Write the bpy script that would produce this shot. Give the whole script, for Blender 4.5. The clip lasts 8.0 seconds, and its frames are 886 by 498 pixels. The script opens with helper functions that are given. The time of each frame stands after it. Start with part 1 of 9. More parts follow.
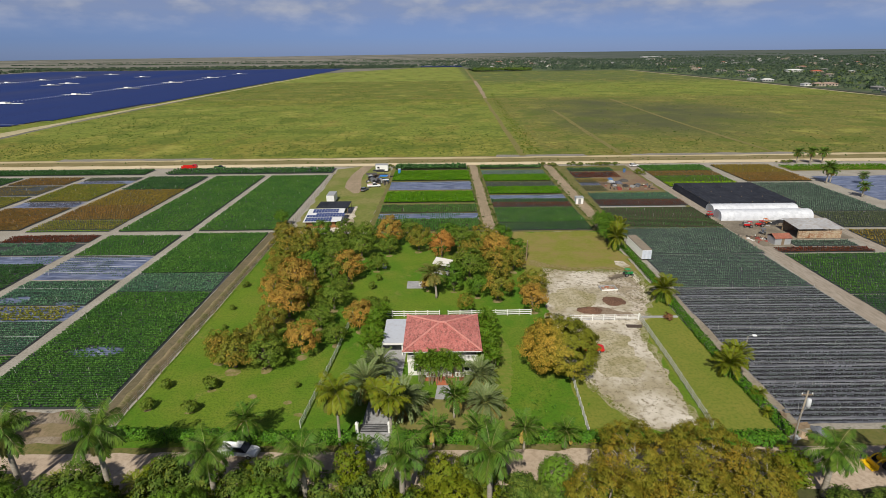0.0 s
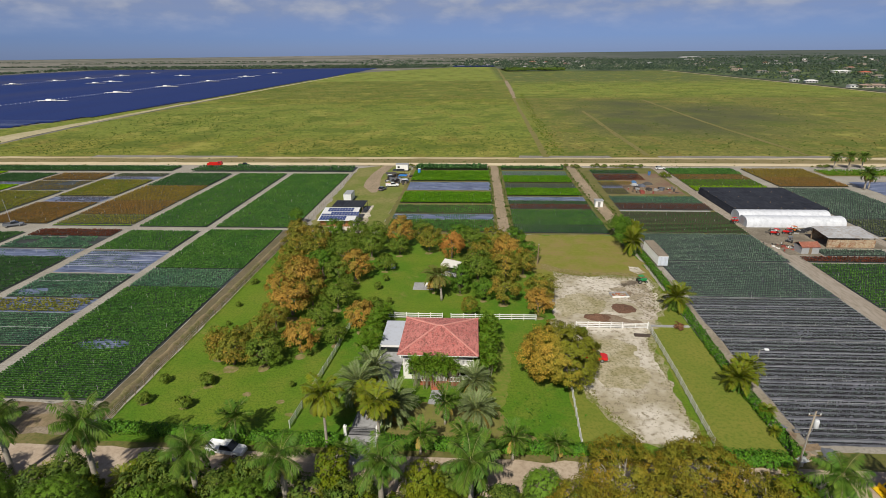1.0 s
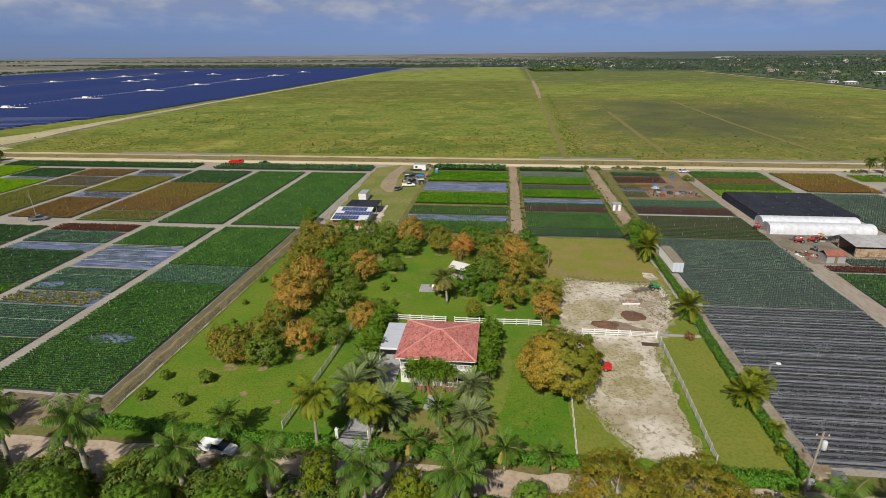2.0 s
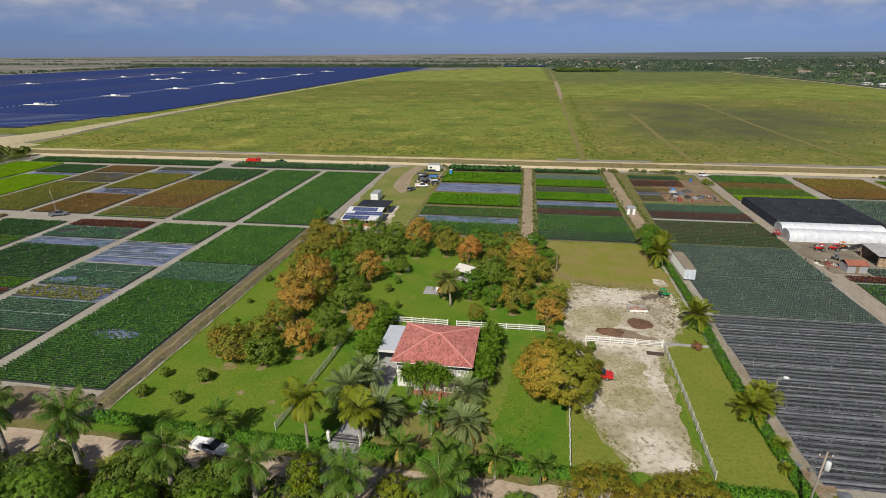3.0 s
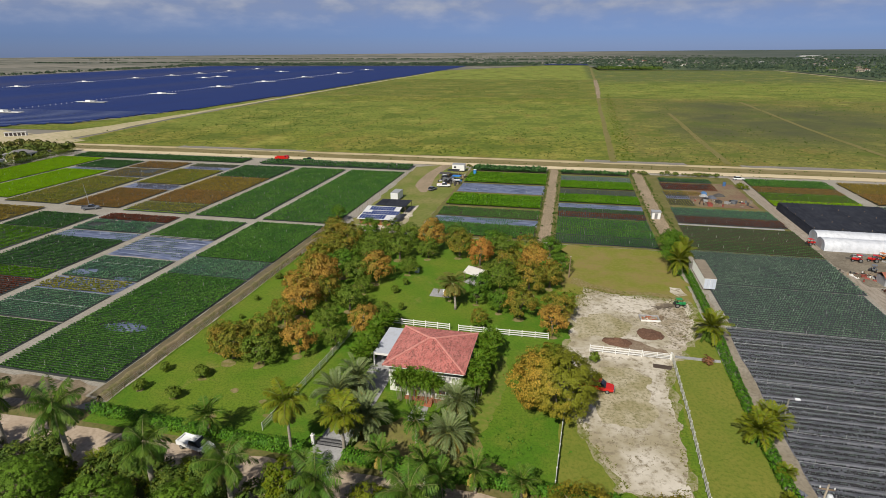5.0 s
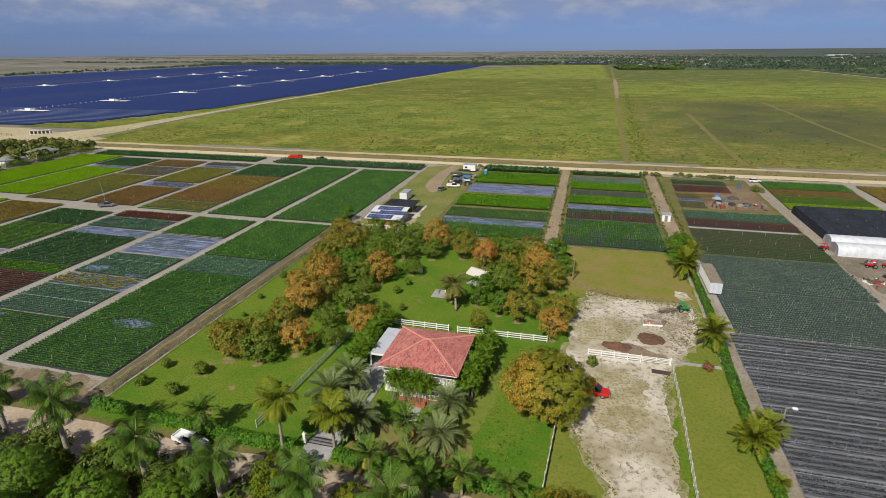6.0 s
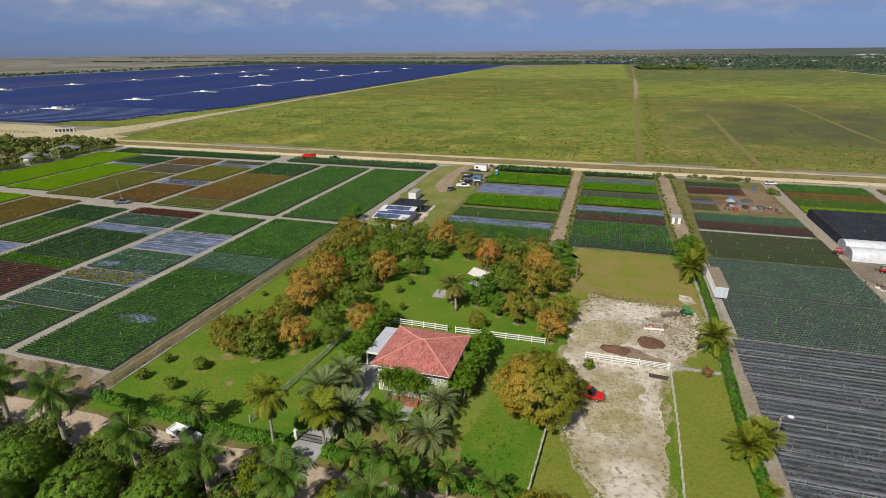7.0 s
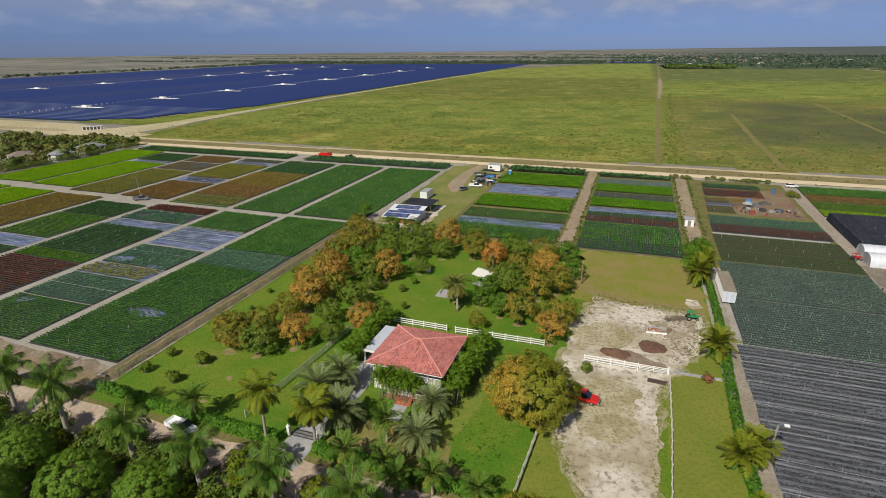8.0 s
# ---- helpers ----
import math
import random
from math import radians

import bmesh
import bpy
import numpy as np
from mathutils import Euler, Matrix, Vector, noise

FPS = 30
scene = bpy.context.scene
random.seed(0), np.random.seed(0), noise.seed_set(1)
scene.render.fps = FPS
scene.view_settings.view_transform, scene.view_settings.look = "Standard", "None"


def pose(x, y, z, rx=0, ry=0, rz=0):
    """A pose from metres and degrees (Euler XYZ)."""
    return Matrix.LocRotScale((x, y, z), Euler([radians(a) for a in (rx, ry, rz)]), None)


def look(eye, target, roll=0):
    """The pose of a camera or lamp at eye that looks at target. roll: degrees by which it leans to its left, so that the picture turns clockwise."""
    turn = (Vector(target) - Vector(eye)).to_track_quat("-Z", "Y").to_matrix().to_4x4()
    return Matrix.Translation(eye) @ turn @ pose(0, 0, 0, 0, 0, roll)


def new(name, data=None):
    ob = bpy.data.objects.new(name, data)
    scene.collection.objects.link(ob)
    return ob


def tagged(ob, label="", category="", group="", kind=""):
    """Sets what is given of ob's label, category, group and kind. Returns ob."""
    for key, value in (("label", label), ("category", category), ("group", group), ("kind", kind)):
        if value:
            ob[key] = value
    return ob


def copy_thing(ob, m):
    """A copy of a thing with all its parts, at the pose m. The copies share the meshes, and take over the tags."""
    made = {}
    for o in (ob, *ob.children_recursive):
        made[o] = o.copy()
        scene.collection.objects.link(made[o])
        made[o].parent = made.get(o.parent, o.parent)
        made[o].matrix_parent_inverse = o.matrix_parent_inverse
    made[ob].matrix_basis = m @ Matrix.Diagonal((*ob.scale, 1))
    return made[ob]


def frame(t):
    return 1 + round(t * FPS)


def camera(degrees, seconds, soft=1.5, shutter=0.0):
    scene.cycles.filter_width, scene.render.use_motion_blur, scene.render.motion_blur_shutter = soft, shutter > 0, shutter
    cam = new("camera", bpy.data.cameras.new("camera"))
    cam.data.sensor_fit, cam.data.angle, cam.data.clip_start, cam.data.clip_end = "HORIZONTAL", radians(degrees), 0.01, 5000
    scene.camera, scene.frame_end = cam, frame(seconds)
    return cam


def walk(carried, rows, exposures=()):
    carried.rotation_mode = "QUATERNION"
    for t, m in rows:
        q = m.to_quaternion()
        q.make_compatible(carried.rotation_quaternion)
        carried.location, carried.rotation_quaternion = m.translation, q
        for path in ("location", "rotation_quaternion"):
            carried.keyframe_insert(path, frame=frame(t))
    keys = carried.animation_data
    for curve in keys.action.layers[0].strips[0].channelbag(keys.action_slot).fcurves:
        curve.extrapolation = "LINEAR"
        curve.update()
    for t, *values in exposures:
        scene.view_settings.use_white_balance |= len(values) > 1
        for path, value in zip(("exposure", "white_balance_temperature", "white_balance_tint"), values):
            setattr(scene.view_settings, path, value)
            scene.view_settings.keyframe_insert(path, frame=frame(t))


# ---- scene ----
cam = camera(79.14, 8.0, soft=0.5)
PATH = [  # seconds, x, y, z, heading, pitch, lean to the right
    (0, 0.01, -0.05, 52.08, 0.02, -20.33, 0.63),
    (0.5, 2.70, 0.62, 51.97, 1.70, -20.33, 0.51),
    (1, 5.28, 1.71, 51.88, 3.45, -20.32, 0.56),
    (1.5, 7.44, 2.69, 51.82, 4.98, -20.33, 0.55),
    (3, 12.72, 5.18, 51.97, 8.72, -20.33, 0.28),
    (3.5, 14.37, 6.00, 52.03, 9.79, -20.34, 0.26),
    (4, 15.98, 6.66, 51.98, 10.89, -20.35, 0.24),
    (4.5, 17.36, 7.63, 51.95, 11.92, -20.41, 0.33),
    (6, 22.35, 9.32, 52.39, 15.00, -20.53, 0.50),
    (6.5, 24.13, 9.76, 52.54, 16.02, -20.57, 0.49),
    (7, 25.98, 10.30, 52.49, 17.10, -20.55, 0.54),
    (7.5, 27.84, 10.81, 52.48, 18.31, -20.57, 0.57),
    (8, 29.93, 11.50, 52.61, 19.59, -20.60, 0.64),
]
walk(cam, [(t, pose(x, y, z, 90 + pitch, 0, turn) @ pose(0, 0, 0, 0, 0, -lean)) for t, x, y, z, turn, pitch, lean in PATH])

# ---- sky and sun ----
SUN_UP, SUN_FROM = 45.0, (-0.23, -0.97)          # elevation; side of the plan from which it shines
world = bpy.data.worlds.new("sky")
scene.world = world
world.use_nodes = True
wn, wl = world.node_tree.nodes, world.node_tree.links
wn.clear()
w_out = wn.new("ShaderNodeOutputWorld")
w_bg = wn.new("ShaderNodeBackground")
w_sky = wn.new("ShaderNodeTexSky")
w_sky.sky_type, w_sky.sun_disc = "NISHITA", False
w_sky.sun_elevation, w_sky.sun_rotation = radians(SUN_UP), math.atan2(SUN_FROM[0], SUN_FROM[1])
w_sky.air_density, w_sky.dust_density, w_sky.ozone_density = 1.0, 0.1, 4.0
w_tc = wn.new("ShaderNodeTexCoord")
w_map = wn.new("ShaderNodeMapping")
w_map.inputs["Scale"].default_value = (2.4, 2.4, 6.5)
w_noise = wn.new("ShaderNodeTexNoise")
w_noise.inputs["Scale"].default_value, w_noise.inputs["Detail"].default_value, w_noise.inputs["Roughness"].default_value = 6.0, 7.0, 0.50
w_ramp = wn.new("ShaderNodeMapRange")
w_ramp.inputs["From Min"].default_value, w_ramp.inputs["From Max"].default_value = 0.40, 0.66
w_ramp.inputs["To Min"].default_value, w_ramp.inputs["To Max"].default_value = 0.62, 0.97
w_sep = wn.new("ShaderNodeSeparateXYZ")
w_rise = wn.new("ShaderNodeMapRange")
w_rise.inputs["From Min"].default_value, w_rise.inputs["From Max"].default_value = 0.022, 0.066
w_thin = wn.new("ShaderNodeMapRange")          # the cloud thins out overhead
w_thin.inputs["From Min"].default_value, w_thin.inputs["From Max"].default_value = 0.30, 0.80
w_thin.inputs["To Min"].default_value, w_thin.inputs["To Max"].default_value = 1.0, 0.25
w_all = wn.new("ShaderNodeMath")
w_all.operation = "MULTIPLY"
w_mul = wn.new("ShaderNodeMath")
w_mul.operation = "MULTIPLY"
w_mix = wn.new("ShaderNodeMix")
w_mix.data_type = "RGBA"
w_lump = wn.new("ShaderNodeMapRange")          # pale tops, grey undersides
w_lump.inputs["From Min"].default_value, w_lump.inputs["From Max"].default_value = 0.46, 0.66
w_grey = wn.new("ShaderNodeMix")
w_grey.data_type = "RGBA"
w_grey.inputs["A"].default_value, w_grey.inputs["B"].default_value = (5.2, 6.0, 8.1, 1), (7.2, 7.8, 9.6, 1)
w_top = wn.new("ShaderNodeMapRange")          # deeper blue overhead
w_top.inputs["From Min"].default_value, w_top.inputs["From Max"].default_value = 0.16, 0.60
w_zen = wn.new("ShaderNodeMix")
w_zen.data_type = "RGBA"
w_zen.inputs["B"].default_value = (0.10, 0.14, 0.32, 1)
w_tint = wn.new("ShaderNodeMix")
w_tint.data_type, w_tint.blend_type = "RGBA", "MULTIPLY"
w_tint.inputs["Factor"].default_value = 1.0
w_deep = wn.new("ShaderNodeMix")          # bluer towards the horizon
w_deep.data_type = "RGBA"
w_deep.inputs["A"].default_value, w_deep.inputs["B"].default_value = (0.44, 0.635, 1.42, 1), (0.56, 0.68, 1.12, 1)
w_low = wn.new("ShaderNodeMapRange")
w_low.inputs["From Min"].default_value, w_low.inputs["From Max"].default_value = 0.0, 0.30
wl.new(w_tc.outputs["Generated"], w_map.inputs["Vector"])
wl.new(w_map.outputs["Vector"], w_noise.inputs["Vector"])
wl.new(w_noise.outputs["Fac"], w_ramp.inputs["Value"])
wl.new(w_tc.outputs["Generated"], w_sep.inputs["Vector"])
wl.new(w_sep.outputs["Z"], w_rise.inputs["Value"])
wl.new(w_ramp.outputs["Result"], w_mul.inputs[0])
wl.new(w_rise.outputs["Result"], w_mul.inputs[1])
wl.new(w_sky.outputs["Color"], w_tint.inputs["A"])
wl.new(w_sep.outputs["Z"], w_low.inputs["Value"])
wl.new(w_low.outputs["Result"], w_deep.inputs["Factor"])
wl.new(w_sep.outputs["Z"], w_top.inputs["Value"])
wl.new(w_top.outputs["Result"], w_zen.inputs["Factor"])
wl.new(w_deep.outputs["Result"], w_zen.inputs["A"])
wl.new(w_zen.outputs["Result"], w_tint.inputs["B"])
wl.new(w_tint.outputs["Result"], w_mix.inputs["A"])
wl.new(w_sep.outputs["Z"], w_thin.inputs["Value"])
wl.new(w_mul.outputs["Value"], w_all.inputs[0])
wl.new(w_thin.outputs["Result"], w_all.inputs[1])
wl.new(w_all.outputs["Value"], w_mix.inputs["Factor"])
wl.new(w_noise.outputs["Fac"], w_lump.inputs["Value"])
wl.new(w_lump.outputs["Result"], w_grey.inputs["Factor"])
wl.new(w_grey.outputs["Result"], w_mix.inputs["B"])
wl.new(w_mix.outputs["Result"], w_bg.inputs["Color"])
w_bg.inputs["Strength"].default_value = 0.054
wl.new(w_bg.outputs["Background"], w_out.inputs["Surface"])
sun = new("sun", bpy.data.lights.new("sun", "SUN"))
sun.data.energy, sun.data.angle, sun.data.color = 4.9, radians(0.5), (1.0, 0.94, 0.82)
sun_xy = Vector(SUN_FROM).normalized() * math.cos(radians(SUN_UP))
sun.matrix_world = look((sun_xy.x * 900, sun_xy.y * 900, math.sin(radians(SUN_UP)) * 900), (0, 0, 0))
scene.view_settings.exposure = -0.07

# ---- materials ----
def ramp_mix(nt, fac, a, b):
    m = nt.nodes.new("ShaderNodeMix")
    m.data_type = "RGBA"
    nt.links.new(fac, m.inputs["Factor"])
    for socket, v in (("A", a), ("B", b)):
        if isinstance(v, tuple):
            m.inputs[socket].default_value = (*v, 1)
        else:
            nt.links.new(v, m.inputs[socket])
    return m.outputs["Result"]


def noise_fac(nt, scale, lo=0.35, hi=0.65, detail=5.0, stretch=None, rough=0.55):
    """A noise in object space, spread over 0 to 1 between lo and hi; scale: features to the metre."""
    tc = nt.nodes.new("ShaderNodeTexCoord")
    n = nt.nodes.new("ShaderNodeTexNoise")
    n.inputs["Scale"].default_value, n.inputs["Detail"].default_value, n.inputs["Roughness"].default_value = scale, detail, rough
    src = tc.outputs["Object"]
    if stretch:
        mp = nt.nodes.new("ShaderNodeMapping")
        mp.inputs["Scale"].default_value = stretch
        nt.links.new(src, mp.inputs["Vector"])
        src = mp.outputs["Vector"]
    nt.links.new(src, n.inputs["Vector"])
    r = nt.nodes.new("ShaderNodeMapRange")
    r.inputs["From Min"].default_value, r.inputs["From Max"].default_value = lo, hi
    nt.links.new(n.outputs["Fac"], r.inputs["Value"])
    return r.outputs["Result"]


def start_mat(name, rough=0.8, metal=0.0, spec=0.3):
    m = bpy.data.materials.new(name)
    m.use_nodes = True
    b = m.node_tree.nodes["Principled BSDF"]
    b.inputs["Roughness"].default_value, b.inputs["Metallic"].default_value = rough, metal
    b.inputs["Specular IOR Level"].default_value = spec
    return m, m.node_tree, b


def surface(name, a, b, c=None, scale=0.3, fine=4.0, rough=0.85, metal=0.0, spec=0.25, bump=0.3, depth=0.02, stretch=None, lo=0.35, hi=0.65, clo=0.45, chi=0.7):
    """A rough surface of three colours: a and b blend over large patches, c comes in as fine grain."""
    m, nt, bs = start_mat(name, rough, metal, spec)
    col = ramp_mix(nt, noise_fac(nt, scale, lo, hi, stretch=stretch), a, b)
    grain = noise_fac(nt, fine, clo, chi, detail=6.0, stretch=stretch, rough=0.65)
    col = ramp_mix(nt, grain, col, c if c else tuple(0.72 * v for v in a))
    nt.links.new(col, bs.inputs["Base Color"])
    if bump:
        bp = nt.nodes.new("ShaderNodeBump")
        bp.inputs["Strength"].default_value, bp.inputs["Distance"].default_value = bump, depth
        nt.links.new(grain, bp.inputs["Height"])
        nt.links.new(bp.outputs["Normal"], bs.inputs["Normal"])
    return m


def leafy(name, a, b, c, patch=0.35, lo=0.4, hi=0.6, rough=0.6, shine=0.15, through_light=0.14, tilt=None):
    """Leaves: a and b by patches of the crown, c mixed in leaf by leaf, light shining through."""
    a, b, c = (tuple(k * v for v in col) for k, col in ((1.0, a), (1.0, b), (0.74, c)))
    m, nt, bs = start_mat(name, rough, 0.0, shine)
    geo = nt.nodes.new("ShaderNodeNewGeometry")
    fac = noise_fac(nt, patch, lo, hi, detail=3.0)
    if tilt:
        tc = nt.nodes.new("ShaderNodeTexCoord")
        dot = nt.nodes.new("ShaderNodeVectorMath")
        dot.operation = "DOT_PRODUCT"
        dot.inputs[1].default_value = tilt
        nt.links.new(tc.outputs["Object"], dot.inputs[0])
        add = nt.nodes.new("ShaderNodeMath")
        add.operation, add.use_clamp = "ADD", True
        nt.links.new(fac, add.inputs[0])
        nt.links.new(dot.outputs["Value"], add.inputs[1])
        fac = add.outputs["Value"]
    col = ramp_mix(nt, fac, a, b)
    pw = nt.nodes.new("ShaderNodeMath")
    pw.operation = "POWER"
    pw.inputs[1].default_value = 1.6
    nt.links.new(geo.outputs["Random Per Island"], pw.inputs[0])
    col = ramp_mix(nt, pw.outputs["Value"], col, c)
    nt.links.new(col, bs.inputs["Base Color"])
    tr = nt.nodes.new("ShaderNodeBsdfTranslucent")
    nt.links.new(col, tr.inputs["Color"])
    mix = nt.nodes.new("ShaderNodeMixShader")
    mix.inputs["Fac"].default_value = through_light
    nt.links.new(bs.outputs["BSDF"], mix.inputs[1])
    nt.links.new(tr.outputs["BSDF"], mix.inputs[2])
    nt.links.new(mix.outputs["Shader"], nt.nodes["Material Output"].inputs["Surface"])
    return m


def paint(name, col, rough=0.45, metal=0.0, spec=0.5, dirt=0.25, dirt_col=(0.22, 0.19, 0.15)):
    """Paint or plastic with a little dirt and wear."""
    m, nt, bs = start_mat(name, rough, metal, spec)
    d = noise_fac(nt, 1.3, 0.5, 0.85, detail=7.0, rough=0.7)
    s = nt.nodes.new("ShaderNodeMath")
    s.operation = "MULTIPLY"
    s.inputs[1].default_value = dirt
    nt.links.new(d, s.inputs[0])
    nt.links.new(ramp_mix(nt, s.outputs["Value"], col, dirt_col), bs.inputs["Base Color"])
    return m


def lawn_mat():
    """Mown lawn: deep green, tired yellow patches, worn spots and a short-bladed grain."""
    m, nt, bs = start_mat("lawn_grass", 0.9, 0.0, 0.15)
    col = ramp_mix(nt, noise_fac(nt, 0.035, 0.42, 0.60, detail=4.0), (0.078, 0.182, 0.012), (0.138, 0.210, 0.019))
    col = ramp_mix(nt, noise_fac(nt, 0.16, 0.47, 0.70, detail=7.0, rough=0.65), col, (0.175, 0.212, 0.028))
    col = ramp_mix(nt, noise_fac(nt, 0.11, 0.60, 0.74, detail=8.0, rough=0.7), col, (0.255, 0.220, 0.070))
    grain = noise_fac(nt, 2.6, 0.45, 0.72, detail=7.0, rough=0.7)
    col = ramp_mix(nt, grain, col, (0.055, 0.115, 0.010))
    nt.links.new(col, bs.inputs["Base Color"])
    bp = nt.nodes.new("ShaderNodeBump")
    bp.inputs["Strength"].default_value, bp.inputs["Distance"].default_value = 0.6, 0.08
    nt.links.new(grain, bp.inputs["Height"])
    nt.links.new(bp.outputs["Normal"], bs.inputs["Normal"])
    return m


def tile_mat():
    """Clay tiles, sun-faded, with dark lichen running down the courses."""
    m, nt, bs = start_mat("salmon_clay_roof_tile", 0.75, 0.0, 0.25)
    col = ramp_mix(nt, noise_fac(nt, 0.45, 0.38, 0.62, detail=5.0), (0.53, 0.190, 0.165), (0.44, 0.140, 0.122))
    col = ramp_mix(nt, noise_fac(nt, 1.5, 0.47, 0.60, detail=8.0, stretch=(1.6, 0.7, 0.7), rough=0.72), col, (0.215, 0.080, 0.070))
    col = ramp_mix(nt, noise_fac(nt, 4.5, 0.50, 0.75, detail=6.0), col, (0.60, 0.29, 0.25))
    nt.links.new(col, bs.inputs["Base Color"])
    return m


LAWN = lawn_mat()
PASTURE = surface("dry_pasture_grass", (0.178, 0.192, 0.026), (0.238, 0.190, 0.062), (0.225, 0.215, 0.046), 0.16, 1.1, lo=0.41, hi=0.60, clo=0.48, chi=0.66, bump=0.5, depth=0.08)
LIMEROCK = surface("crushed_limerock", (0.385, 0.36, 0.315), (0.30, 0.275, 0.23), (0.22, 0.20, 0.165), 0.12, 2.2, bump=0.4, depth=0.04)
SAND = surface("pale_sand_yard", (0.62, 0.57, 0.49), (0.36, 0.315, 0.215), (0.24, 0.20, 0.135), 0.10, 0.9, bump=0.6, depth=0.06, lo=0.42, hi=0.60, clo=0.50, chi=0.66)
ROADDIRT = surface("packed_dirt_road", (0.50, 0.41, 0.32), (0.40, 0.31, 0.23), (0.33, 0.26, 0.19), 0.2, 1.6, bump=0.3, depth=0.03)
BROWNDIRT = surface("brown_farm_dirt", (0.27, 0.20, 0.125), (0.20, 0.165, 0.085), (0.15, 0.125, 0.06), 0.15, 1.2, bump=0.4, depth=0.05)
TANTRACK = surface("tan_farm_track", (0.37, 0.285, 0.205), (0.27, 0.215, 0.14), (0.20, 0.165, 0.095), 0.2, 1.3, bump=0.4, depth=0.05, stretch=(1.5, 0.4, 1))
MULCH = surface("dark_mulch", (0.150, 0.078, 0.050), (0.100, 0.052, 0.036), (0.22, 0.135, 0.09), 0.6, 4.0, bump=0.8, depth=0.06)
CLOTH = surface("black_weed_cloth", (0.030, 0.036, 0.034), (0.046, 0.054, 0.052), (0.066, 0.072, 0.072), 0.25, 1.4, rough=0.6, spec=0.4, bump=0.2, stretch=(0.25, 1.6, 1))
GREYCLOTH = surface("grey_weed_cloth", (0.115, 0.120, 0.134), (0.066, 0.070, 0.080), (0.26, 0.265, 0.275), 0.5, 2.2, rough=0.6, spec=0.4, bump=0.2, stretch=(0.2, 2.2, 1), clo=0.48, chi=0.72)
BLUECLOTH = surface("blue_grey_plastic_sheet", (0.112, 0.145, 0.255), (0.046, 0.060, 0.112), (0.300, 0.335, 0.460), 0.3, 0.7, rough=0.4, spec=0.5, bump=0.3, stretch=(0.3, 1.5, 1))
POTCLOTH = surface("violet_grey_weed_cloth", (0.088, 0.092, 0.112), (0.052, 0.056, 0.070), (0.210, 0.215, 0.245), 0.5, 2.4, rough=0.6, spec=0.4, bump=0.2, stretch=(0.25, 1.8, 1))
SEAMCLOTH = surface("pale_worn_weed_cloth", (0.205, 0.210, 0.235), (0.105, 0.110, 0.130), (0.300, 0.305, 0.325), 0.4, 2.0, rough=0.55, spec=0.4, bump=0.2, stretch=(0.25, 1.8, 1))
MIDCLOTH = surface("mid_grey_weed_cloth", (0.058, 0.064, 0.070), (0.042, 0.048, 0.054), (0.095, 0.100, 0.108), 0.4, 1.8, rough=0.6, spec=0.4, bump=0.2, stretch=(0.25, 1.8, 1))
DARKSOIL = surface("dark_field_soil", (0.062, 0.055, 0.032), (0.045, 0.050, 0.024), (0.09, 0.078, 0.05), 0.3, 2.0)


